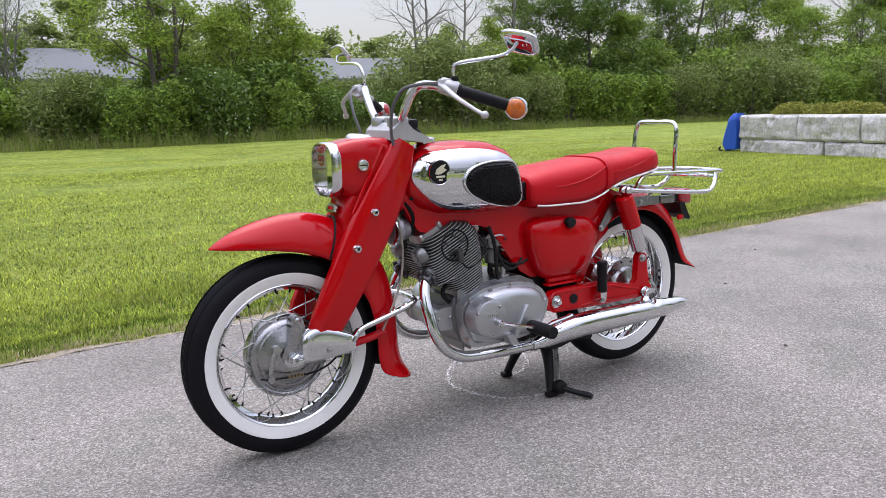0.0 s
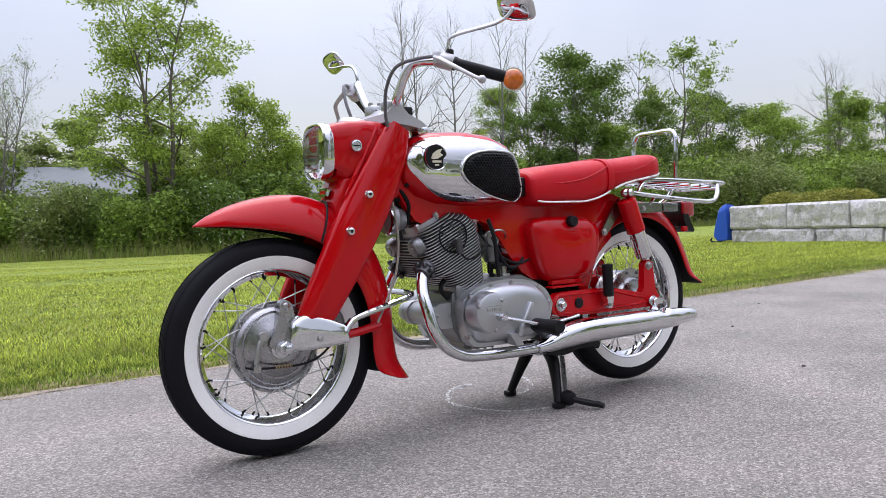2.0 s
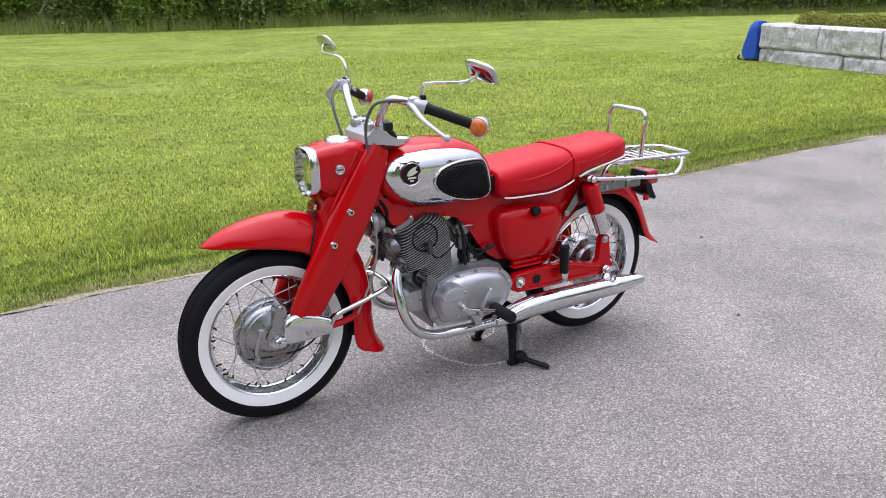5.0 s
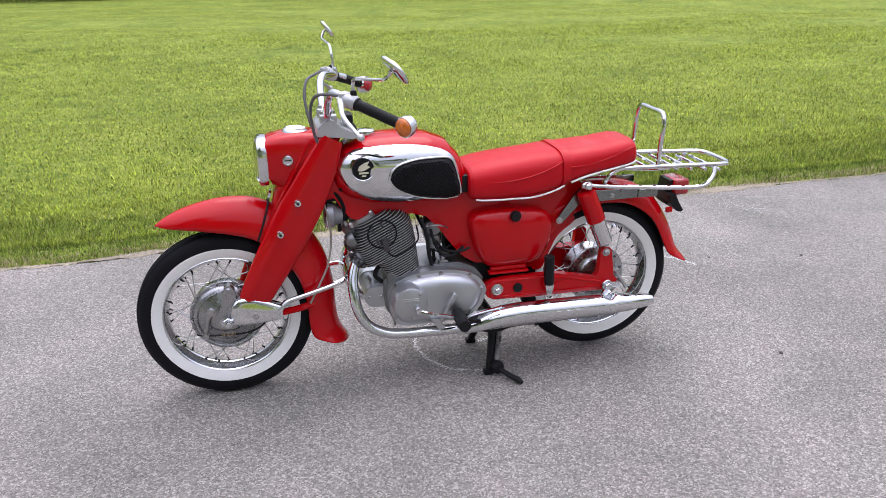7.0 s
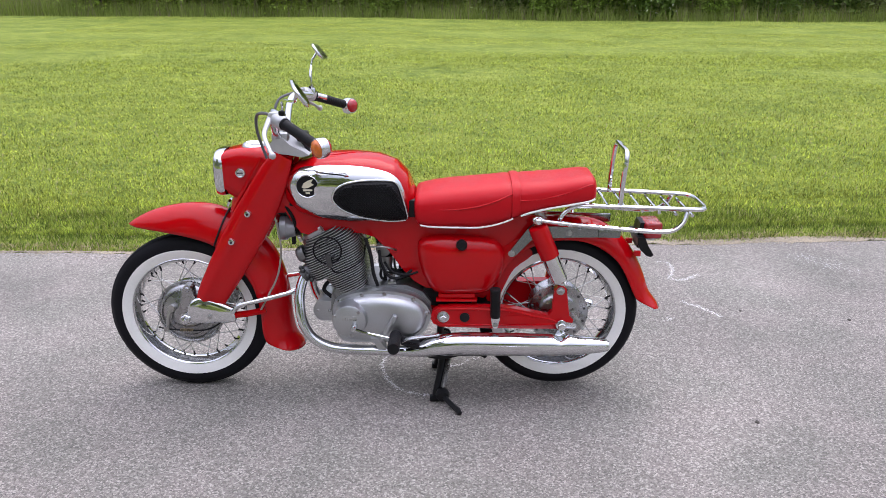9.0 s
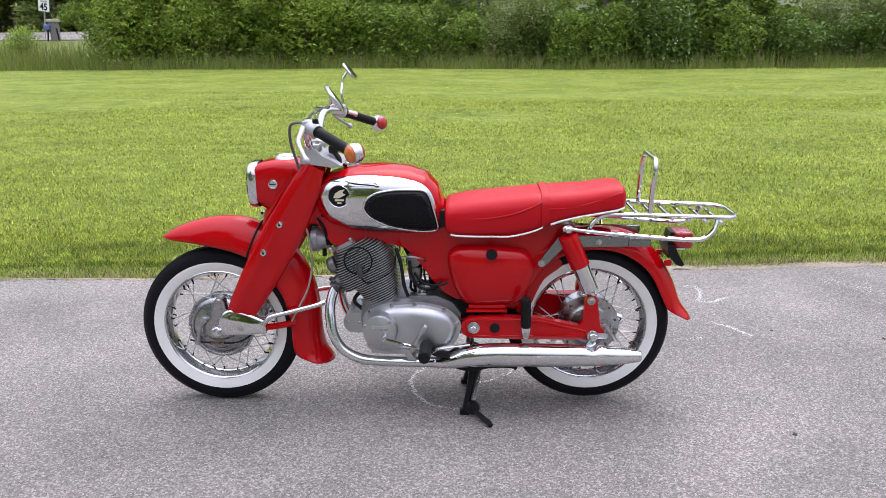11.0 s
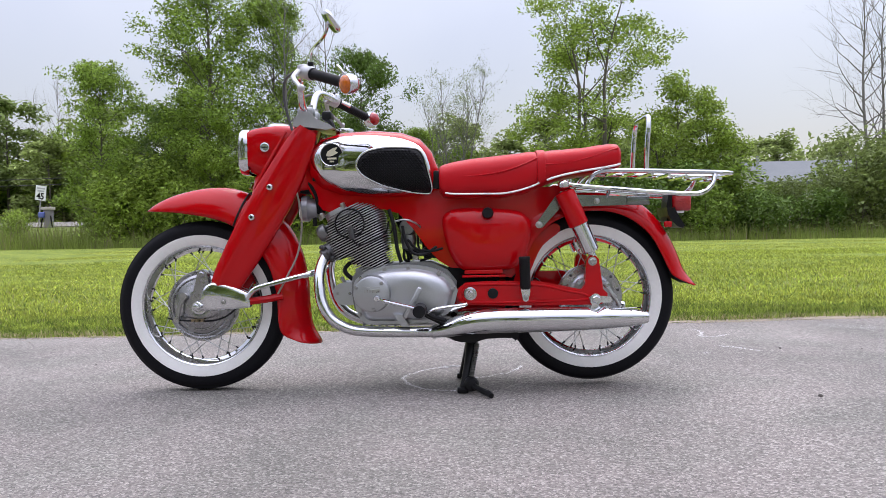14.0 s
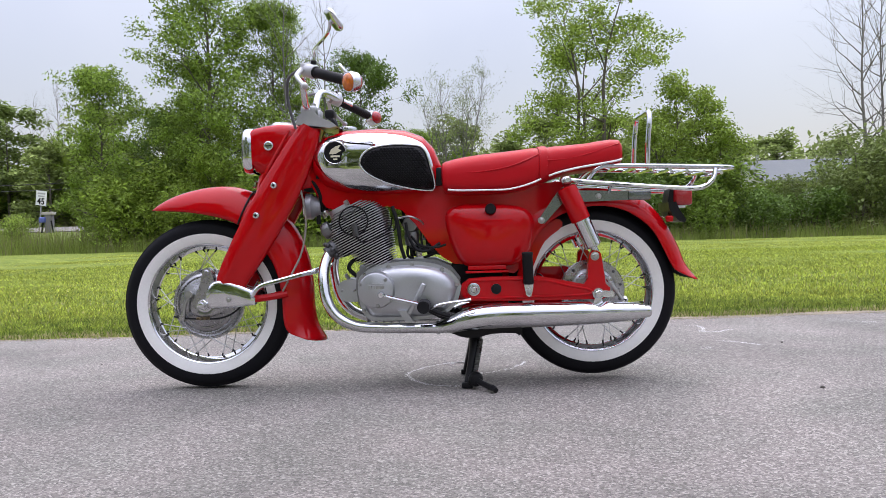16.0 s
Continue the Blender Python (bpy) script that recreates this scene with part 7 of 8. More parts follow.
for s in (-1, 1):
    bm = bmesh.new()
    tube(bm, [(-0.205, s * 0.074, 0.476), (-0.230, s * 0.084, 0.446), (-0.243, s * 0.103, 0.404), (-0.243, s * 0.122, 0.360), (-0.232, s * 0.137, 0.300), (-0.200, s * 0.144, 0.248), (-0.145, s * 0.147, 0.217), (-0.08, s * 0.148, 0.208), (0.03, s * 0.148, 0.204), (0.14, s * 0.148, 0.203)], 0.0175, 16, 6)
    ex = part("exhaust", bm, CHROME, bike, "chrome exhaust pipe and silencer")
    bm = bmesh.new()
    a = Vector((-0.219, s * 0.080, 0.462))
    d = Vector((-0.65, s * 0.28, -0.55)).normalized()
    turned(bm, [(0.029, 0), (0.029, 0.45), (0.024, 0.5), (0.022, 1.0)], a - d * 0.022, a + d * 0.020, 18)
    for k in range(7):
        t = 2 * math.pi * k / 7
        u = d.orthogonal().normalized()
        u.rotate(Matrix.Rotation(t, 3, d))
        ball(bm, a + u * 0.028 + d * 0.004, 0.0085, seg=8, rings=5)
    part("pipe_flange", bm, FINS, ex, "finned exhaust flange")
    bm = bmesh.new()
    st = [(0.120, 0.204, 0.0190, 0.0190), (0.145, 0.207, 0.0215, 0.0225), (0.175, 0.214, 0.028, 0.029), (0.215, 0.225, 0.035, 0.034), (0.270, 0.233, 0.039, 0.037), (0.34, 0.237, 0.0400, 0.038), (0.46, 0.238, 0.0395, 0.037), (0.58, 0.239, 0.0375, 0.036), (0.66, 0.240, 0.035, 0.034), (0.72, 0.241, 0.031, 0.031), (0.775, 0.242, 0.025, 0.025), (0.803, 0.242, 0.0185, 0.020), (0.808, 0.242, 0.014, 0.015), (0.80, 0.242, 0.012, 0.013)]
    rings = []
    for p, q in zip(smooth_path([(x, z, 0) for x, z, a, b in st], 9), smooth_path([(a, b, 0) for x, z, a, b in st], 9)):
        rings.append([(p.x, s * (0.152 + 0.022 * max(p.x - 0.13, 0) / 0.67) + math.cos(t) * q.y, p.y + math.copysign(abs(math.sin(t)) ** 0.85, math.sin(t)) * q.x - max(0.0, math.sin(t)) ** 3 * (0.013 * math.exp(-((p.x - 0.643) / 0.012) ** 2) - 0.004 * math.exp(-((p.x - 0.675) / 0.012) ** 2))) for t in (2 * math.pi * k / 32 for k in range(32))])
    ring_skin(bm, rings)
    part("silencer", bm, CHROME, ex, "long tapered chrome silencer", 60)
    bm = bmesh.new()
    lathe(bm, [(0.0195, -0.006), (0.023, -0.004), (0.023, 0.004), (0.0195, 0.006)], (0.128, s * 0.149, 0.2035), "x", 24)
    part("pipe_clamp", bm, WORN_CHROME, ex)
    bm = bmesh.new()
    tube(bm, [(0.28, s * 0.190, 0.246), (0.45, s * 0.197, 0.247), (0.60, s * 0.200, 0.247), (0.70, s * 0.199, 0.246)], 0.0022, 5, 4)
    part("silencer_seam", bm, CHROME, ex)
    bm = bmesh.new()
    plate(bm, [(0.625, 0.260), (0.638, 0.286), (0.656, 0.286), (0.668, 0.260)], min(s * 0.136, s * 0.146), max(s * 0.136, s * 0.146), 0.003)
    part("silencer_bracket", bm, WORN_CHROME, ex)
    # pegs and pedals
    bm = bmesh.new()
    turned(bm, [(0.0155, 0), (0.0172, 0.05), (0.0172, 0.90), (0.0182, 0.92), (0.0182, 0.97), (0.0165, 1)], (0.423, s * 0.158, 0.336), (0.421, s * 0.158, 0.440), 18)
    peg = part("passenger_peg", bm, RUBBER, bike, "folded black rubber passenger peg")
    bm = bmesh.new()
    plate(bm, rounded([(0.409, 0.346), (0.437, 0.346), (0.434, 0.312), (0.430, 0.300), (0.423, 0.297), (0.416, 0.300), (0.412, 0.312)], 2), min(s * 0.142, s * 0.166), max(s * 0.142, s * 0.166), 0.004, 2)
    turned(bm, [(0.010, 0), (0.010, 1)], (0.423, s * 0.124, 0.312), (0.423, s * 0.145, 0.312), 12)
    bracket = part("peg_bracket", bm, WORN_CHROME, peg, "bright forked peg bracket")
    bolt("peg_bolt", (0.423, s * 0.166, 0.311), 0.006, 0.006, bracket, STEEL, s)
    bm = bmesh.new()
    turned(bm, [(0.019, 0), (0.0205, 0.08), (0.0205, 0.92), (0.019, 1)], (0.088, s * 0.190, 0.282), (0.088, s * 0.300, 0.284), 18)
    rest = part("foot_peg", bm, RUBBER, bike, "black rubber rider foot peg")
    bm = bmesh.new()
    tube(bm, [(0.088, s * 0.20, 0.282), (0.11, s * 0.18, 0.262), (0.16, s * 0.15, 0.235), (0.19, s * 0.10, 0.23)], 0.011, 8, 4)
    part("peg_bar", bm, BLACK, rest)
bm = bmesh.new()
turned(bm, [(0.011, 0), (0.011, 0.8), (0.008, 1)], (-0.048, -0.190, 0.319), (-0.048, -0.228, 0.319), 14)
tube(bm, [(-0.048, -0.222, 0.319), (0.00, -0.231, 0.307), (0.06, -0.231, 0.292), (0.085, -0.23, 0.284)], 0.0052, 8, 4)
lever = part("gear_lever", bm, CHROME, bike, "chrome heel and toe gear lever")
bm = bmesh.new()
tube(bm, [(0.105, -0.222, 0.268), (0.13, -0.220, 0.283), (0.17, -0.218, 0.290), (0.21, -0.216, 0.294), (0.235, -0.214, 0.298)], [0.005, 0.008, 0.008, 0.007, 0.009], 8, 4, flat=0.7)
part("heel_bar", bm, WORN_CHROME, lever)
bm = bmesh.new()
tube(bm, [(0.10, -0.222, 0.276), (0.13, -0.214, 0.258), (0.165, -0.20, 0.246)], 0.0075, 8, 3)
part("lever_arm", bm, BLACK, lever)

# centre stand: two splayed legs under an arch, a stay to the silencer, a foot pedal
bm = bmesh.new()
tube(bm, [(0.235, 0.10, 0.215), (0.235, -0.10, 0.215)], 0.014, 10, 1)
tube(bm, [(0.250, 0.056, 0.150), (0.250, 0.034, 0.172), (0.250, 0.0, 0.181), (0.250, -0.040, 0.174), (0.250, -0.066, 0.152)], [0.018, 0.021, 0.020, 0.021, 0.018], 10, 4)
stand = part("centre_stand", bm, BLACK, bike, "black tubular centre stand")
bm = bmesh.new()
plate(bm, rounded([(0.172, 0.192), (0.180, 0.178), (0.215, 0.166), (0.262, 0.166), (0.300, 0.176), (0.378, 0.177), (0.388, 0.168), (0.398, 0.176), (0.402, 0.200), (0.392, 0.206)], 2), -0.135, -0.112, 0.004)
part("stay", bm, BLACK, stand, "black stay under the silencer")
for foot, pts in (((0.216, 0.116), [(0.250, 0.042, 0.178), (0.249, 0.062, 0.140), (0.236, 0.086, 0.085), (0.218, 0.113, 0.016)]), ((0.216, -0.132), [(0.250, -0.048, 0.178), (0.249, -0.074, 0.140), (0.237, -0.100, 0.085), (0.219, -0.128, 0.016)])):
    bm = bmesh.new()
    tube(bm, pts, [0.024, 0.020, 0.0155, 0.0125], 12, 5, flat=1.1)
    leg = part("leg", bm, BLACK, stand)
    bm = bmesh.new()
    x, y = foot
    box(bm, (x - 0.017, y - 0.014, 0.001), (x + 0.020, y + 0.014, 0.020), 0.005)
    part("foot", bm, BLACK, leg)
bm = bmesh.new()
turned(bm, [(0.012, 0), (0.021, 0.12), (0.0245, 0.4), (0.0245, 0.62), (0.019, 0.92), (0.010, 1)], (0.243, -0.126, 0.033), (0.247, -0.166, 0.031), 20)
part("pedal_boss", bm, RUBBER, stand, "round black rubber boss")
bm = bmesh.new()
tube(bm, [(0.246, -0.150, 0.032), (0.262, -0.175, 0.025), (0.286, -0.207, 0.018), (0.298, -0.224, 0.0165), (0.305, -0.240, 0.0125)], [0.010, 0.0095, 0.0100, 0.0105, 0.0085], 10, 5)
part("tang", bm, BLACK, stand, "black foot tang")
bm = bmesh.new()
for i in range(20):
    f = i / 19
    lathe(bm, [(0.0075, -0.0018), (0.0098, 0.0), (0.0075, 0.0018)], (0.247 + 0.020 * f, -0.132 + 0.034 * f, 0.058 + 0.095 * f), "z", 10)
tube(bm, [(0.267, -0.098, 0.150), (0.270, -0.095, 0.190)], 0.0025, 6, 1)
tube(bm, [(0.247, -0.132, 0.062), (0.245, -0.135, 0.036)], 0.0025, 6, 1)
part("spring", bm, STEEL, stand, "coiled return spring")

# enclosed chain on the far side
bm = bmesh.new()
plate(bm, rounded([(0.17, 0.32), (0.20, 0.375), (0.26, 0.382), (0.55, 0.380), (0.66, 0.380), (0.725, 0.345), (0.735, 0.30), (0.71, 0.245), (0.65, 0.215), (0.58, 0.225), (0.40, 0.262), (0.25, 0.262), (0.19, 0.275)], 4), 0.060, 0.100, 0.012, 3)
part("chain_case", bm, RED, bike, "red enclosed chain case", 50)
bm = bmesh.new()
plate(bm, rounded([(0.395, 0.36), (0.43, 0.43), (0.47, 0.50), (0.53, 0.545), (0.55, 0.52), (0.49, 0.47), (0.455, 0.40), (0.43, 0.35)], 3), -0.05, 0.07, 0.006)
part("inner_fender", bm, RED, bike, "red inner mudguard")

# ---- block wall with plants and a blue bundle ----
CONCRETE = material("cast_stone", (0.54, 0.522, 0.515), 0.85, 0, 0, 0.42, 3.4, 0.016, 30, objects=0.10)
SOIL = material("soil", (0.07, 0.05, 0.035), 0.95, 0, 0, 0.3, 6, 0.02, 30)
BLUE = material("blue_tarpaulin", (0.018, 0.085, 0.46), 0.4, 0, 0, 0.12, 6, 0.004, 22)
PLANT = material("yellow_green_leaf", (0.26, 0.27, 0.050), 0.6, 0, 0, 0.1, 2, 0, 9, 0.25, islands=0.4, back=0.3)


def wall_x(y):
    return 10.0 - 0.10 * (7.1 - y)


def block_mesh(name, length, height, depth, seed):
    """A cast block with a split, veined face and worn arrises."""
    bm = bmesh.new()
    nx, nz = 30, 11
    grid = {}
    def face_depth(u, v):
        e = min(u, 1 - u) * length
        f = min(v, 1 - v) * height
        edge = max(0.0, 1 - e / 0.05) ** 2 * 0.04 + max(0.0, 1 - f / 0.05) ** 2 * 0.04
        vein = abs(noise.noise((u * length * 7 + seed * 3.7, v * height * 2.2, seed * 1.3)))
        return edge + 0.045 * max(0.0, 0.20 - vein) / 0.20 + 0.014 * noise.noise((u * length * 16 + seed, v * height * 12, 2.0)) + 0.02 * noise.noise((u * 6, v * 4, seed))
    for j in range(nz + 1):
        for i in range(nx + 1):
            u, v = i / nx, j / nz
            grid[i, j] = bm.verts.new((face_depth(u, v), -u * length, v * height))
    back = {}
    rim = [(i, 0) for i in range(nx + 1)] + [(nx, j) for j in range(1, nz + 1)] + [(i, nz) for i in range(nx - 1, -1, -1)] + [(0, j) for j in range(nz - 1, 0, -1)]
    for k in rim:
        c = grid[k].co
        back[k] = bm.verts.new((depth, c.y, c.z))
    for j in range(nz):
        for i in range(nx):
            bm.faces.new((grid[i, j], grid[i, j + 1], grid[i + 1, j + 1], grid[i + 1, j]))
    for a, b in zip(rim, rim[1:] + rim[:1]):
        bm.faces.new((grid[a], grid[b], back[b], back[a]))
    bm.faces.new([back[k] for k in rim])
    return mesh_of(bm, name, CONCRETE, 30)


wall = thing("block_wall", "low retaining wall of two courses of pale cast stone blocks", "wall", kind="structure", at=(0, 0, 0))


def build_wall():
    gap = 0.018
    k = 0
    for z0, h, joints in ((-0.155, 0.412, [7.15, 6.61, 5.45, 4.31, 3.17, 2.03]), (0.265, 0.402, [7.16, 5.95, 4.83, 3.71, 2.59, 1.47])):
        for a, b in zip(joints, joints[1:]):
            k += 1
            me = block_mesh("block", a - b - gap, h, 0.55, k)
            ob = new("block", me)
            ob.parent = wall
            ob.location = (wall_x((a + b) / 2) + 0.012 * math.sin(k * 2.3), a - gap / 2, z0 + 0.004 * math.sin(k))
            ob.rotation_euler = (0, 0, -0.10 + 0.012 * math.sin(k * 1.7))
    bm = bmesh.new()
    box(bm, (10.35, 1.7, -0.1), (13.5, 7.0, 0.63), 0.05)
    part("planting_bed", bm, SOIL, wall, "dark soil behind the blocks")


build_wall()


def low_plant(x, y, w, d, h, seed):
    rs = np.random.RandomState(seed)
    root = thing("ground_plant", "low mound of yellow-green leaves on the wall", "plant", "plants on the wall", at=(x, y, 0.66))
    n = 2600
    u = rs.normal(0, 1, (n, 3))
    u /= np.linalg.norm(u, axis=1)[:, None]
    u[:, 2] = np.abs(u[:, 2])
    c = u * np.array([d, w, h]) * rs.uniform(0.6, 1.12, (n, 1))
    ob = new("foliage", leaf_mesh("foliage", c, 0.020, PLANT, rs, 0.5))
    ob.parent = root
    bm = bmesh.new()
    for k in range(5):
        tube(bm, [(0, 0, -0.03), (d * 0.4 * math.cos(k * 1.3), w * 0.5 * math.sin(k * 1.3), h * 0.7)], 0.006, 4, 1)
    part("stem", bm, BARK, root)


for x, y, w, d, h, sd in ((10.42, 6.42, 0.34, 0.26, 0.20, 1), (10.40, 5.86, 0.34, 0.24, 0.17, 2), (10.36, 5.40, 0.34, 0.26, 0.20, 3), (10.34, 5.05, 0.26, 0.24, 0.17, 4)):
    low_plant(x, y, w, d, h, sd)
again(kinds[2], 13.5, 3.2, 40, 0.42, 1.0)


def blue_bundle():
    root = thing("tarpaulin_bundle", "bright blue tarpaulin bundle leaning on the wall's end", "bundle", at=(9.95, 7.18, 0.02))
    bm = bmesh.new()
    rings = []
    for x, sc in ((0.0, 0.86), (0.05, 1.0), (0.22, 0.98), (0.34, 0.84)):
        rings.append([(x, y * sc, 0.04 + z * sc) for y, z in ((0.0, 0.02), (0.25, 0.0), (0.33, 0.10), (0.31, 0.22), (0.20, 0.57), (0.10, 0.645), (0.02, 0.645), (-0.01, 0.3))])
    ring_skin(bm, rings)
    bmesh.ops.bevel(bm, geom=bm.edges[:], offset=0.012, segments=2, affect="EDGES", clamp_overlap=True)
    part("tarpaulin", bm, BLUE, root, "", 25)
    bm = bmesh.new()
    tube(bm, [(0.02, 0.34, 0.10), (0.02, 0.37, 0.05), (0.02, 0.30, 0.03), (0.05, 0.15, 0.03)], 0.016, 6, 3)
    part("strap", bm, BLACK, root, "black strap at its foot")


blue_bundle()

# ---- houses, road sign, mailbox beyond the hedge ----
ROOF = material("grey_shingle", (0.140, 0.152, 0.155), 0.85, 0, 0, 0.15, 1.5, 0.01, 12)
SIDING = material("pale_siding", (0.62, 0.62, 0.60), 0.7, 0, 0, 0.06, 1.0, 0.004, 10)
DARK_GLASS = material("window_glass", (0.03, 0.035, 0.04), 0.08, 0, 0, 0.1, 1)


def house(x0, x1, y0, depth, eave, ridge, windows, label, face=-1):
    root = thing("house", label, "house", at=((x0 + x1) / 2, y0, 0))
    w = (x1 - x0) / 2
    bm = bmesh.new()
    plate(bm, [(0, 0), (depth, 0), (depth, eave), (depth / 2, ridge - 0.12), (0, eave)], -w + 0.3, w - 0.3, 0, plane="yz")
    part("wall", bm, SIDING, root)
    for s in (0, 1):
        bm = bmesh.new()
        a, b = (-0.35, eave - 0.17) if s == 0 else (depth + 0.35, eave - 0.17), (depth / 2, ridge)
        t = 0.14
        plate(bm, [a, b, (b[0], b[1] + t), (a[0], a[1] + t)], -w, w, 0.01, 1, plane="yz")
        part("roof", bm, ROOF, root, "weathered grey shingle roof")
    for wx in windows:
        for yy in ((-0.03,) if face < 0 else (depth + 0.03,)):
            bm = bmesh.new()
            box(bm, (wx - 0.55, yy - 0.04, 0.95), (wx + 0.55, yy + 0.04, 2.05), 0.01)
            f = part("window", bm, WHITE, root)
            bm = bmesh.new()
            off = -0.05 if face < 0 else 0.05
            box(bm, (wx - 0.46, yy + off - 0.012, 1.03), (wx - 0.03, yy + off + 0.012, 1.97), 0.004)
            box(bm, (wx + 0.03, yy + off - 0.012, 1.03), (wx + 0.46, yy + off + 0.012, 1.97), 0.004)
            part("pane", bm, DARK_GLASS, f)
    bm = bmesh.new()
    turned(bm, [(0.06, 0), (0.06, 0.8), (0.10, 0.82), (0.10, 1.0)], (-w + 0.5, depth * 0.3, eave + 0.4), (-w + 0.5, depth * 0.3, ridge + 0.35), 12)
    part("vent_pipe", bm, WORN_CHROME, root)
    return root


house(-0.6, 7.2, 40.0, 7.0, 2.75, 4.25, (-2.2, 0.5, 2.6), "low white house with a grey roof behind the trees")
house(15.2, 22.6, 40.0, 7.0, 2.65, 3.85, (-2.0, 1.0), "low house with a grey roof behind the hedge")
house(2.0, 16.0, -30.0, 8.0, 3.0, 5.6, (-5, -2.5, 1.0, 4.0), "white house across the drive", 1)
for x, y, turn, sc, wd, src in ((-5.5, -11.0, 30, 1.25, 1.5, far_dark), (-8.5, -12.5, 80, 1.2, 1.4, far_maple), (-13.0, -12.0, 120, 0.95, 1.3, far_maple), (-2.5, -17.0, 220, 0.9, 1.2, far_maple), (14.0, -15.0, 80, 1.0, 1.3, far_maple), (21.0, -10.0, 300, 1.0, 1.3, far_maple), (-28.0, 2.0, 40, 1.0, 1.3, dark), (-5.0, -22.0, 40, 1.2, 1.4, far_dark),
        (-10.5, -15.0, 10, 1.1, 1.4, far_dark), (-17.0, -13.0, 60, 1.2, 1.5, far_maple), (-21.0, -9.0, 200, 1.2, 1.5, far_dark), (-25.0, -4.0, 150, 1.3, 1.5, far_maple), (-1.0, -26.0, 90, 1.3, 1.5, far_maple), (19.0, -24.0, 140, 1.2, 1.5, far_dark), (24.0, -18.0, 20, 1.3, 1.5, far_maple), (10.0, -34.0, 0, 1.5, 1.6, far_maple), (4.0, -35.0, 75, 1.5, 1.6, far_dark)):
    again(src, x, y, turn, sc, wd)

bm = bmesh.new()
plate(bm, [(28.5, -0.12), (32.6, 0.88), (42.0, 1.28), (47.0, -0.1)], -70, -13.5, 0, plane="yz")
tagged(part("embankment", bm, WEED, None, "", 80), "grassy bank that carries the far road", "bank", kind="structure")
bm = bmesh.new()
plate(bm, [(33.2, 0.90), (41.0, 1.24), (41.0, 1.29), (33.2, 0.95)], -70, -13.6, 0, plane="yz")
tagged(part("far_road", bm, ASPHALT, None, "", 80), "pale far road along the bank", "road", kind="structure")


def speed_sign():
    root = thing("road_sign", "white upright speed limit sign on a leaning steel post", "sign", at=(-21.08, 34.0, -0.12))
    root.rotation_euler = (0, radians(7.5), radians(-12))
    bm = bmesh.new()
    box(bm, (-0.025, -0.02, 0.3), (0.025, 0.02, 3.0), 0.005)
    part("post", bm, STEEL, root)
    bm = bmesh.new()
    plate(bm, rounded([(-0.29, 2.36), (0.29, 2.36), (0.30, 2.37), (0.30, 3.05), (0.29, 3.06), (-0.29, 3.06), (-0.30, 3.05), (-0.30, 2.37)], 2), -0.034, -0.024, 0.002, 1)
    board = part("board", bm, WHITE, root)
    for w, z in ((0.22, 2.93), (0.18, 2.80)):
        bm = bmesh.new()
        box(bm, (-w, -0.040, z - 0.035), (w, -0.0345, z + 0.035), 0.001, 1)
        part("word_bar", bm, GREY_PAINT, board)
    txt = bpy.data.curves.new("number", "FONT")
    txt.body, txt.size, txt.align_x, txt.extrude, txt.offset = "45", 0.42, "CENTER", 0.002, 0.012
    txt.materials.append(BLACK)
    num = new("number", txt)
    num.parent = board
    num.location, num.rotation_euler = (0, -0.040, 2.42), (radians(90), 0, 0)


speed_sign()


def mailbox():
    root = thing("mailbox", "grey mailbox on a post with a blue paper tube", "mailbox", at=(-19.9, 33.0, 0.0))
    bm = bmesh.new()
    plate(bm, [(-0.10, 0.40), (0.16, 0.40), (0.18, 1.72), (-0.15, 1.72)], -0.15, 0.15, 0.02)
    part("box_body", bm, material("weathered_grey", (0.20, 0.19, 0.20), 0.8, 0, 0, 0.25, 3), root)
    bm = bmesh.new()
    box(bm, (-0.24, -0.20, 1.72), (0.26, 0.20, 1.86), 0.03)
    part("lid", bm, material("tan_lid", (0.44, 0.40, 0.36), 0.7, 0, 0, 0.1, 3), root)
    bm = bmesh.new()
    box(bm, (-0.36, -0.26, 1.36), (-0.06, 0.24, 1.62), 0.05, 3)
    part("paper_tube", bm, material("violet_blue", (0.10, 0.13, 0.38), 0.5, 0, 0, 0.15, 3), root, "violet-blue paper tube")
    for x0, x1 in ((0.22, 0.44), (-0.16, -0.34)):
        bm = bmesh.new()
        tube(bm, [(x0, -0.2, 1.45), (x1, -0.25, 0.0)], 0.040, 6, 1)
        part("post", bm, BLACK, root)
    bm = bmesh.new()
    tube(bm, [(0.03, 0, 0.0), (0.03, 0, 0.45)], 0.07, 6, 1)
    part("post", bm, BLACK, root)


mailbox()
for z, off in ((3.55, 0.0), (3.25, 0.3)):
    bm = bmesh.new()
    tube(bm, [(-48, 38 + off, z + 0.5), (-30, 38 + off, z - 0.05), (-12, 38 + off, z + 0.2)], 0.018, 5, 6)
    tagged(part("overhead_cable", bm, BLACK), "thin dark overhead cable along the far road", "cable", "overhead cables")

# ---- chalk marks, pebbles and crumbs on the asphalt ----
CHALK = material("chalk", (0.70, 0.69, 0.68), 0.95, 0, 0, 0.1, 20)


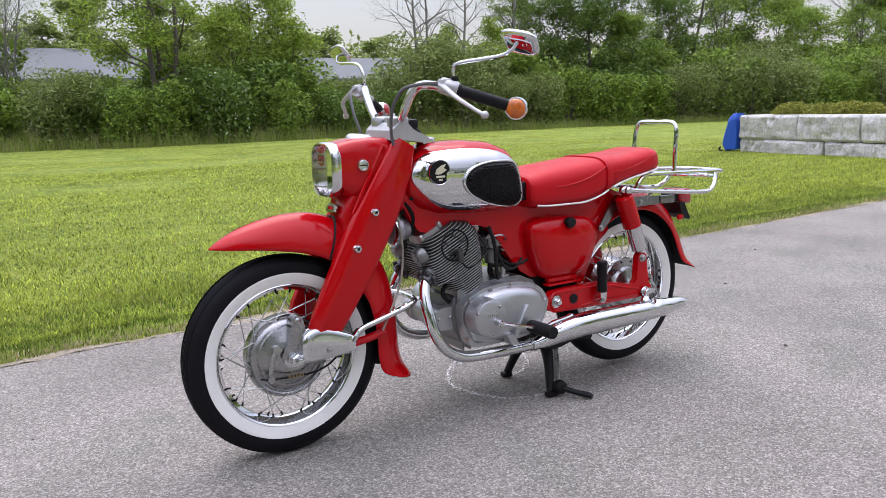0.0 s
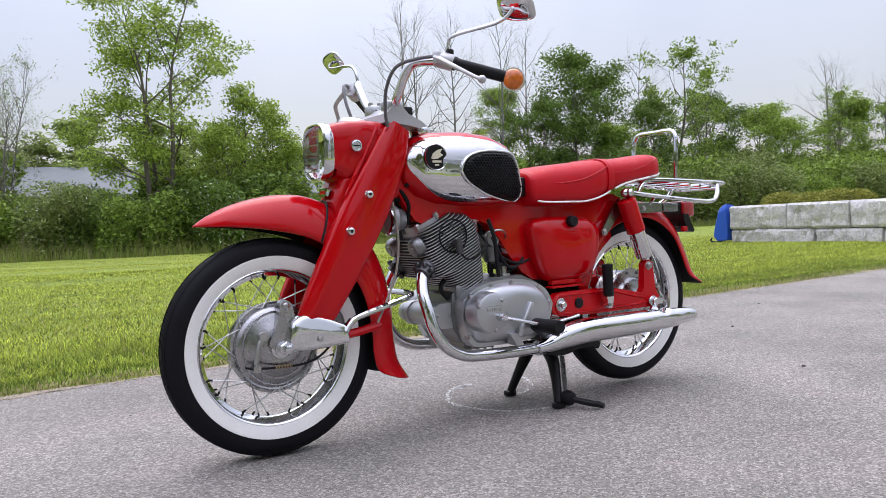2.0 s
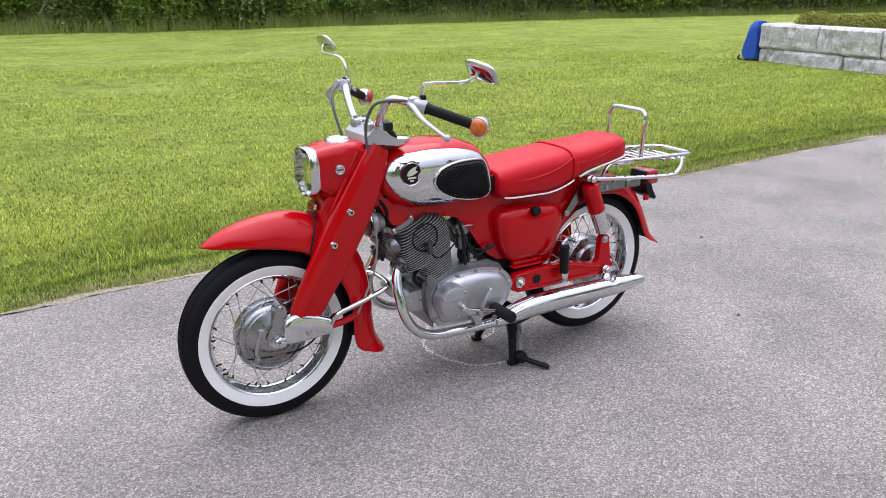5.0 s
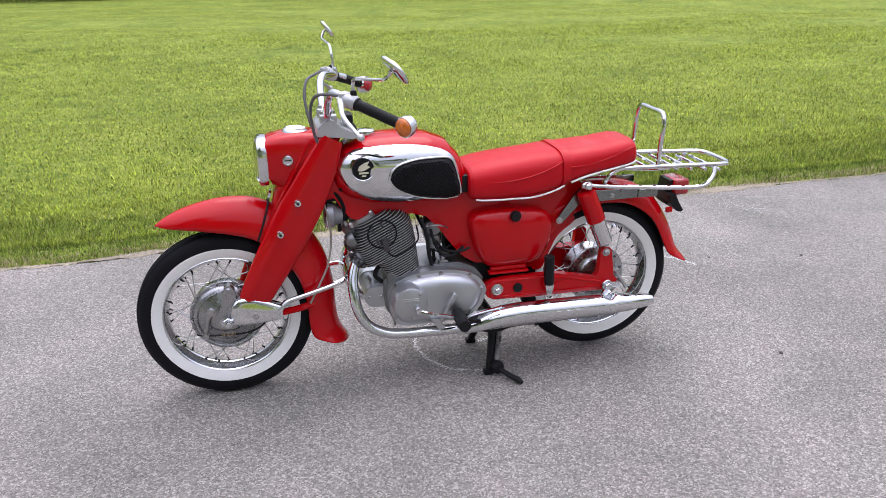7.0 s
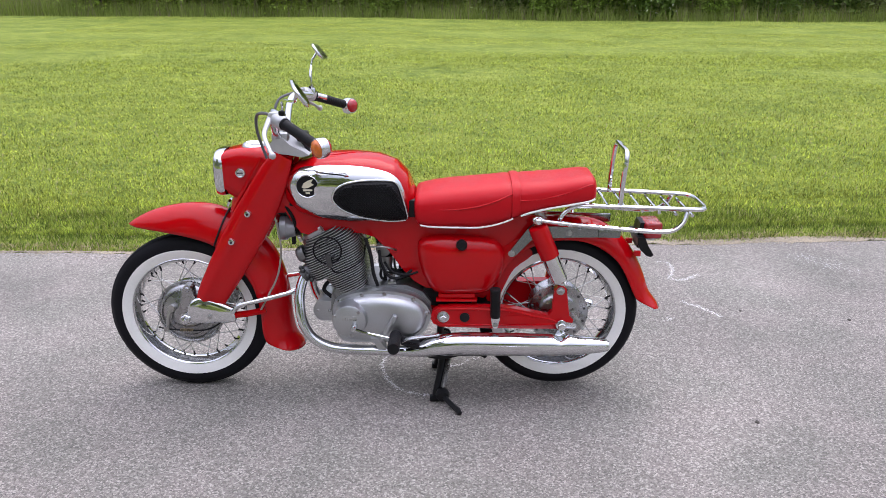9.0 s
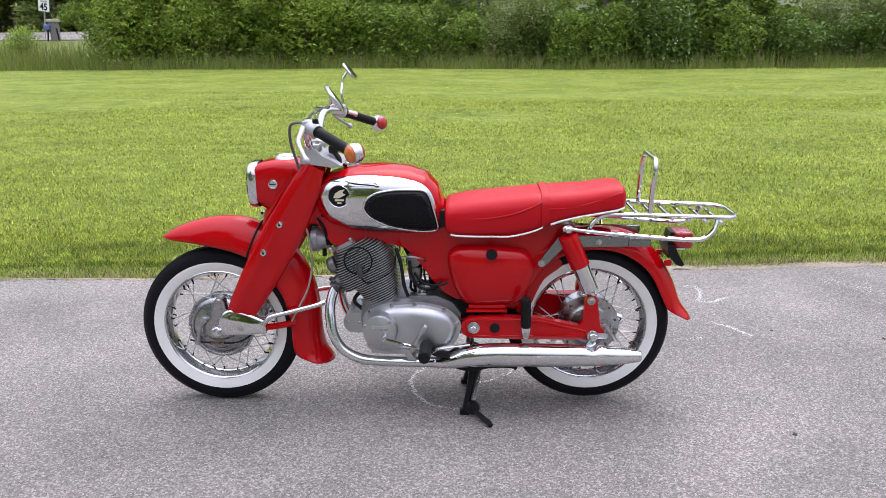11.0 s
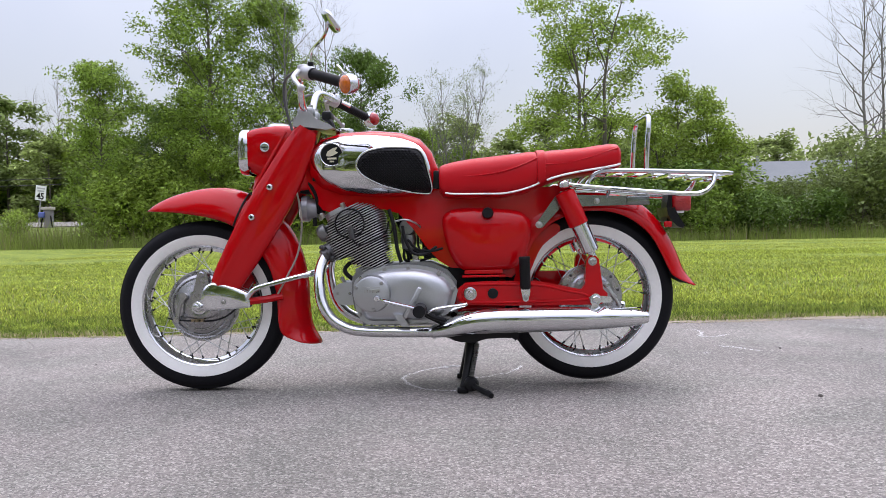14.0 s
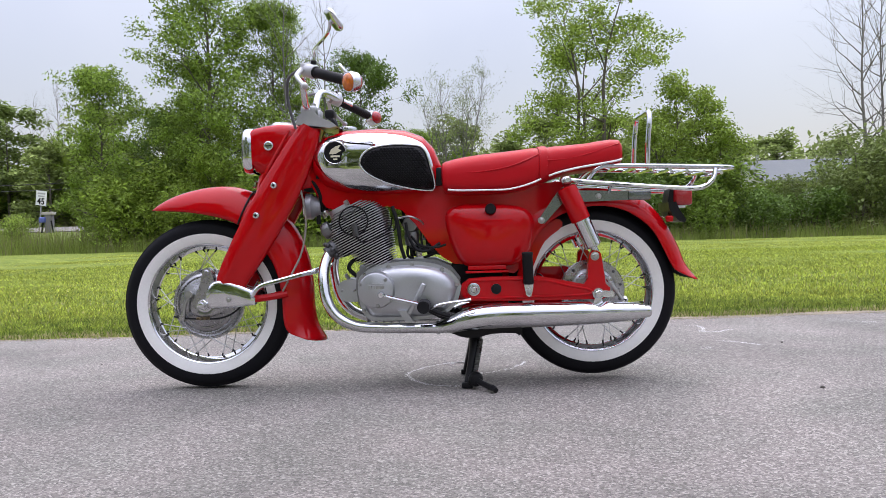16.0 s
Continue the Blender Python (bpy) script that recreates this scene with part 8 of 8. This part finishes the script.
def chalk(points, width, density, seed, label, loop=False):
    """A worn chalk line: a scatter of flat crumbs that hold to the asphalt's chippings."""
    rs = random.Random(seed)
    path = smooth_path([(x, y, 0) for x, y in points], 14, loop)
    verts, faces = [], []
    for a, b in zip(path, path[1:]):
        ln = (b - a).length
        n = max(1, int(ln * density))
        for _ in range(n):
            strength = 0.5 + 0.9 * noise.noise((a.x * 7 + seed, a.y * 7, 0))
            if rs.random() > strength + 0.25:
                continue
            c = a.lerp(b, rs.random()) + Vector((rs.gauss(0, width), rs.gauss(0, width), 0))
            r = rs.uniform(0.0012, 0.0036)
            k = rs.randint(4, 6)
            s = rs.uniform(0, 6)
            i = len(verts)
            for q in range(k):
                t = s + 2 * math.pi * q / k
                rr = r * rs.uniform(0.6, 1.2)
                verts.append((c.x + math.cos(t) * rr, c.y + math.sin(t) * rr, 0.0012))
            faces.append(tuple(range(i, i + k)))
    me = bpy.data.meshes.new("chalk_mark")
    me.from_pydata(verts, [], faces)
    me.materials.append(CHALK)
    tagged(new("chalk_mark", me), label, "chalk mark", "chalk marks on the drive", "stuff")


chalk([(0.211, 0.397), (0.141, 0.373), (0.078, 0.325), (0.043, 0.272), (0.012, 0.205), (0.003, 0.145), (0.026, 0.058), (0.060, 0.004), (0.096, -0.038), (0.150, -0.062), (0.215, -0.072)], 0.0048, 900, 3, "faint chalk curve under the motorcycle")
chalk([(0.240, 0.140), (0.290, 0.165), (0.335, 0.198), (0.372, 0.236), (0.400, 0.280), (0.420, 0.330), (0.428, 0.375)], 0.0048, 760, 4, "short chalk hook beside the stand's foot")
chalk([(0.130, 0.362), (0.160, 0.382), (0.205, 0.394)], 0.008, 5200, 5, "bright chalk dash on the ring")
chalk([(1.288, 1.338), (1.344, 1.352), (1.354, 1.243), (1.318, 1.132), (1.364, 1.104), (1.465, 1.177)], 0.007, 900, 7, "crooked pale chalk squiggle behind the motorcycle")
chalk([(1.308, 0.827), (1.374, 0.766), (1.438, 0.677)], 0.006, 800, 9, "short slanting chalk line on the asphalt")
chalk([(1.185, 0.622), (1.205, 0.640), (1.225, 0.650)], 0.010, 900, 11, "small smudged chalk patch on the asphalt")
chalk([(2.05, 1.50), (2.15, 1.40), (2.26, 1.27)], 0.04, 900, 13, "wide faint chalk smear near the lawn")


PEBBLE = material("brown_pebble", (0.075, 0.066, 0.058), 0.9, 0, 0, 0.3, 60)


def pebble(x, y, r, seed):
    bm = bmesh.new()
    bmesh.ops.create_icosphere(bm, subdivisions=2, radius=r)
    for v in bm.verts:
        v.co *= 1 + 0.25 * noise.noise(v.co * (2 / r) * 0.5 + Vector((seed, 0, 0)))
        v.co.z *= 0.6
    ob = part("pebble", bm, PEBBLE)
    ob.location = (x, y, r * 0.35)
    tagged(ob, "small dark pebble lying on the asphalt", "pebble", "pebbles on the drive")


for i, (x, y, r) in enumerate(((1.987, 0.663, 0.013), (1.542, 0.737, 0.010), (1.317, -0.195, 0.013), (1.861, 0.698, 0.006), (2.9, 1.2, 0.012), (2.5, 0.95, 0.007), (-1.3, 0.5, 0.007), (-0.9, 0.75, 0.006), (1.7, -0.7, 0.006), (2.1, 0.1, 0.006))):
    pebble(x, y, r * 0.6, i)


def crumbs():
    rs = np.random.RandomState(5)
    n = 2600
    x = rs.uniform(-4, 7, n)
    y = np.array([edge_y(float(a)) for a in x]) - np.abs(rs.normal(0, 0.07, n)) + 0.02
    verts, faces = [], []
    for a, b in zip(x, y):
        r = rs.uniform(0.002, 0.006)
        i = len(verts)
        verts += [(a - r, b - r, 0.0), (a + r, b - r * 0.6, 0.0), (a + r * 0.5, b + r, 0.0), (a, b, r * 0.9)]
        faces += [(i, i + 1, i + 3), (i + 1, i + 2, i + 3), (i + 2, i, i + 3)]
    me = bpy.data.meshes.new("gravel_crumbs")
    me.from_pydata(verts, [], faces)
    me.materials.append(material("pale_crumbs", (0.30, 0.26, 0.21), 0.9, 0, 0, 0.2, 5, islands=0.4))
    tagged(new("gravel_crumbs", me), "pale gravel crumbs along the asphalt edge", "gravel", kind="stuff")


crumbs()
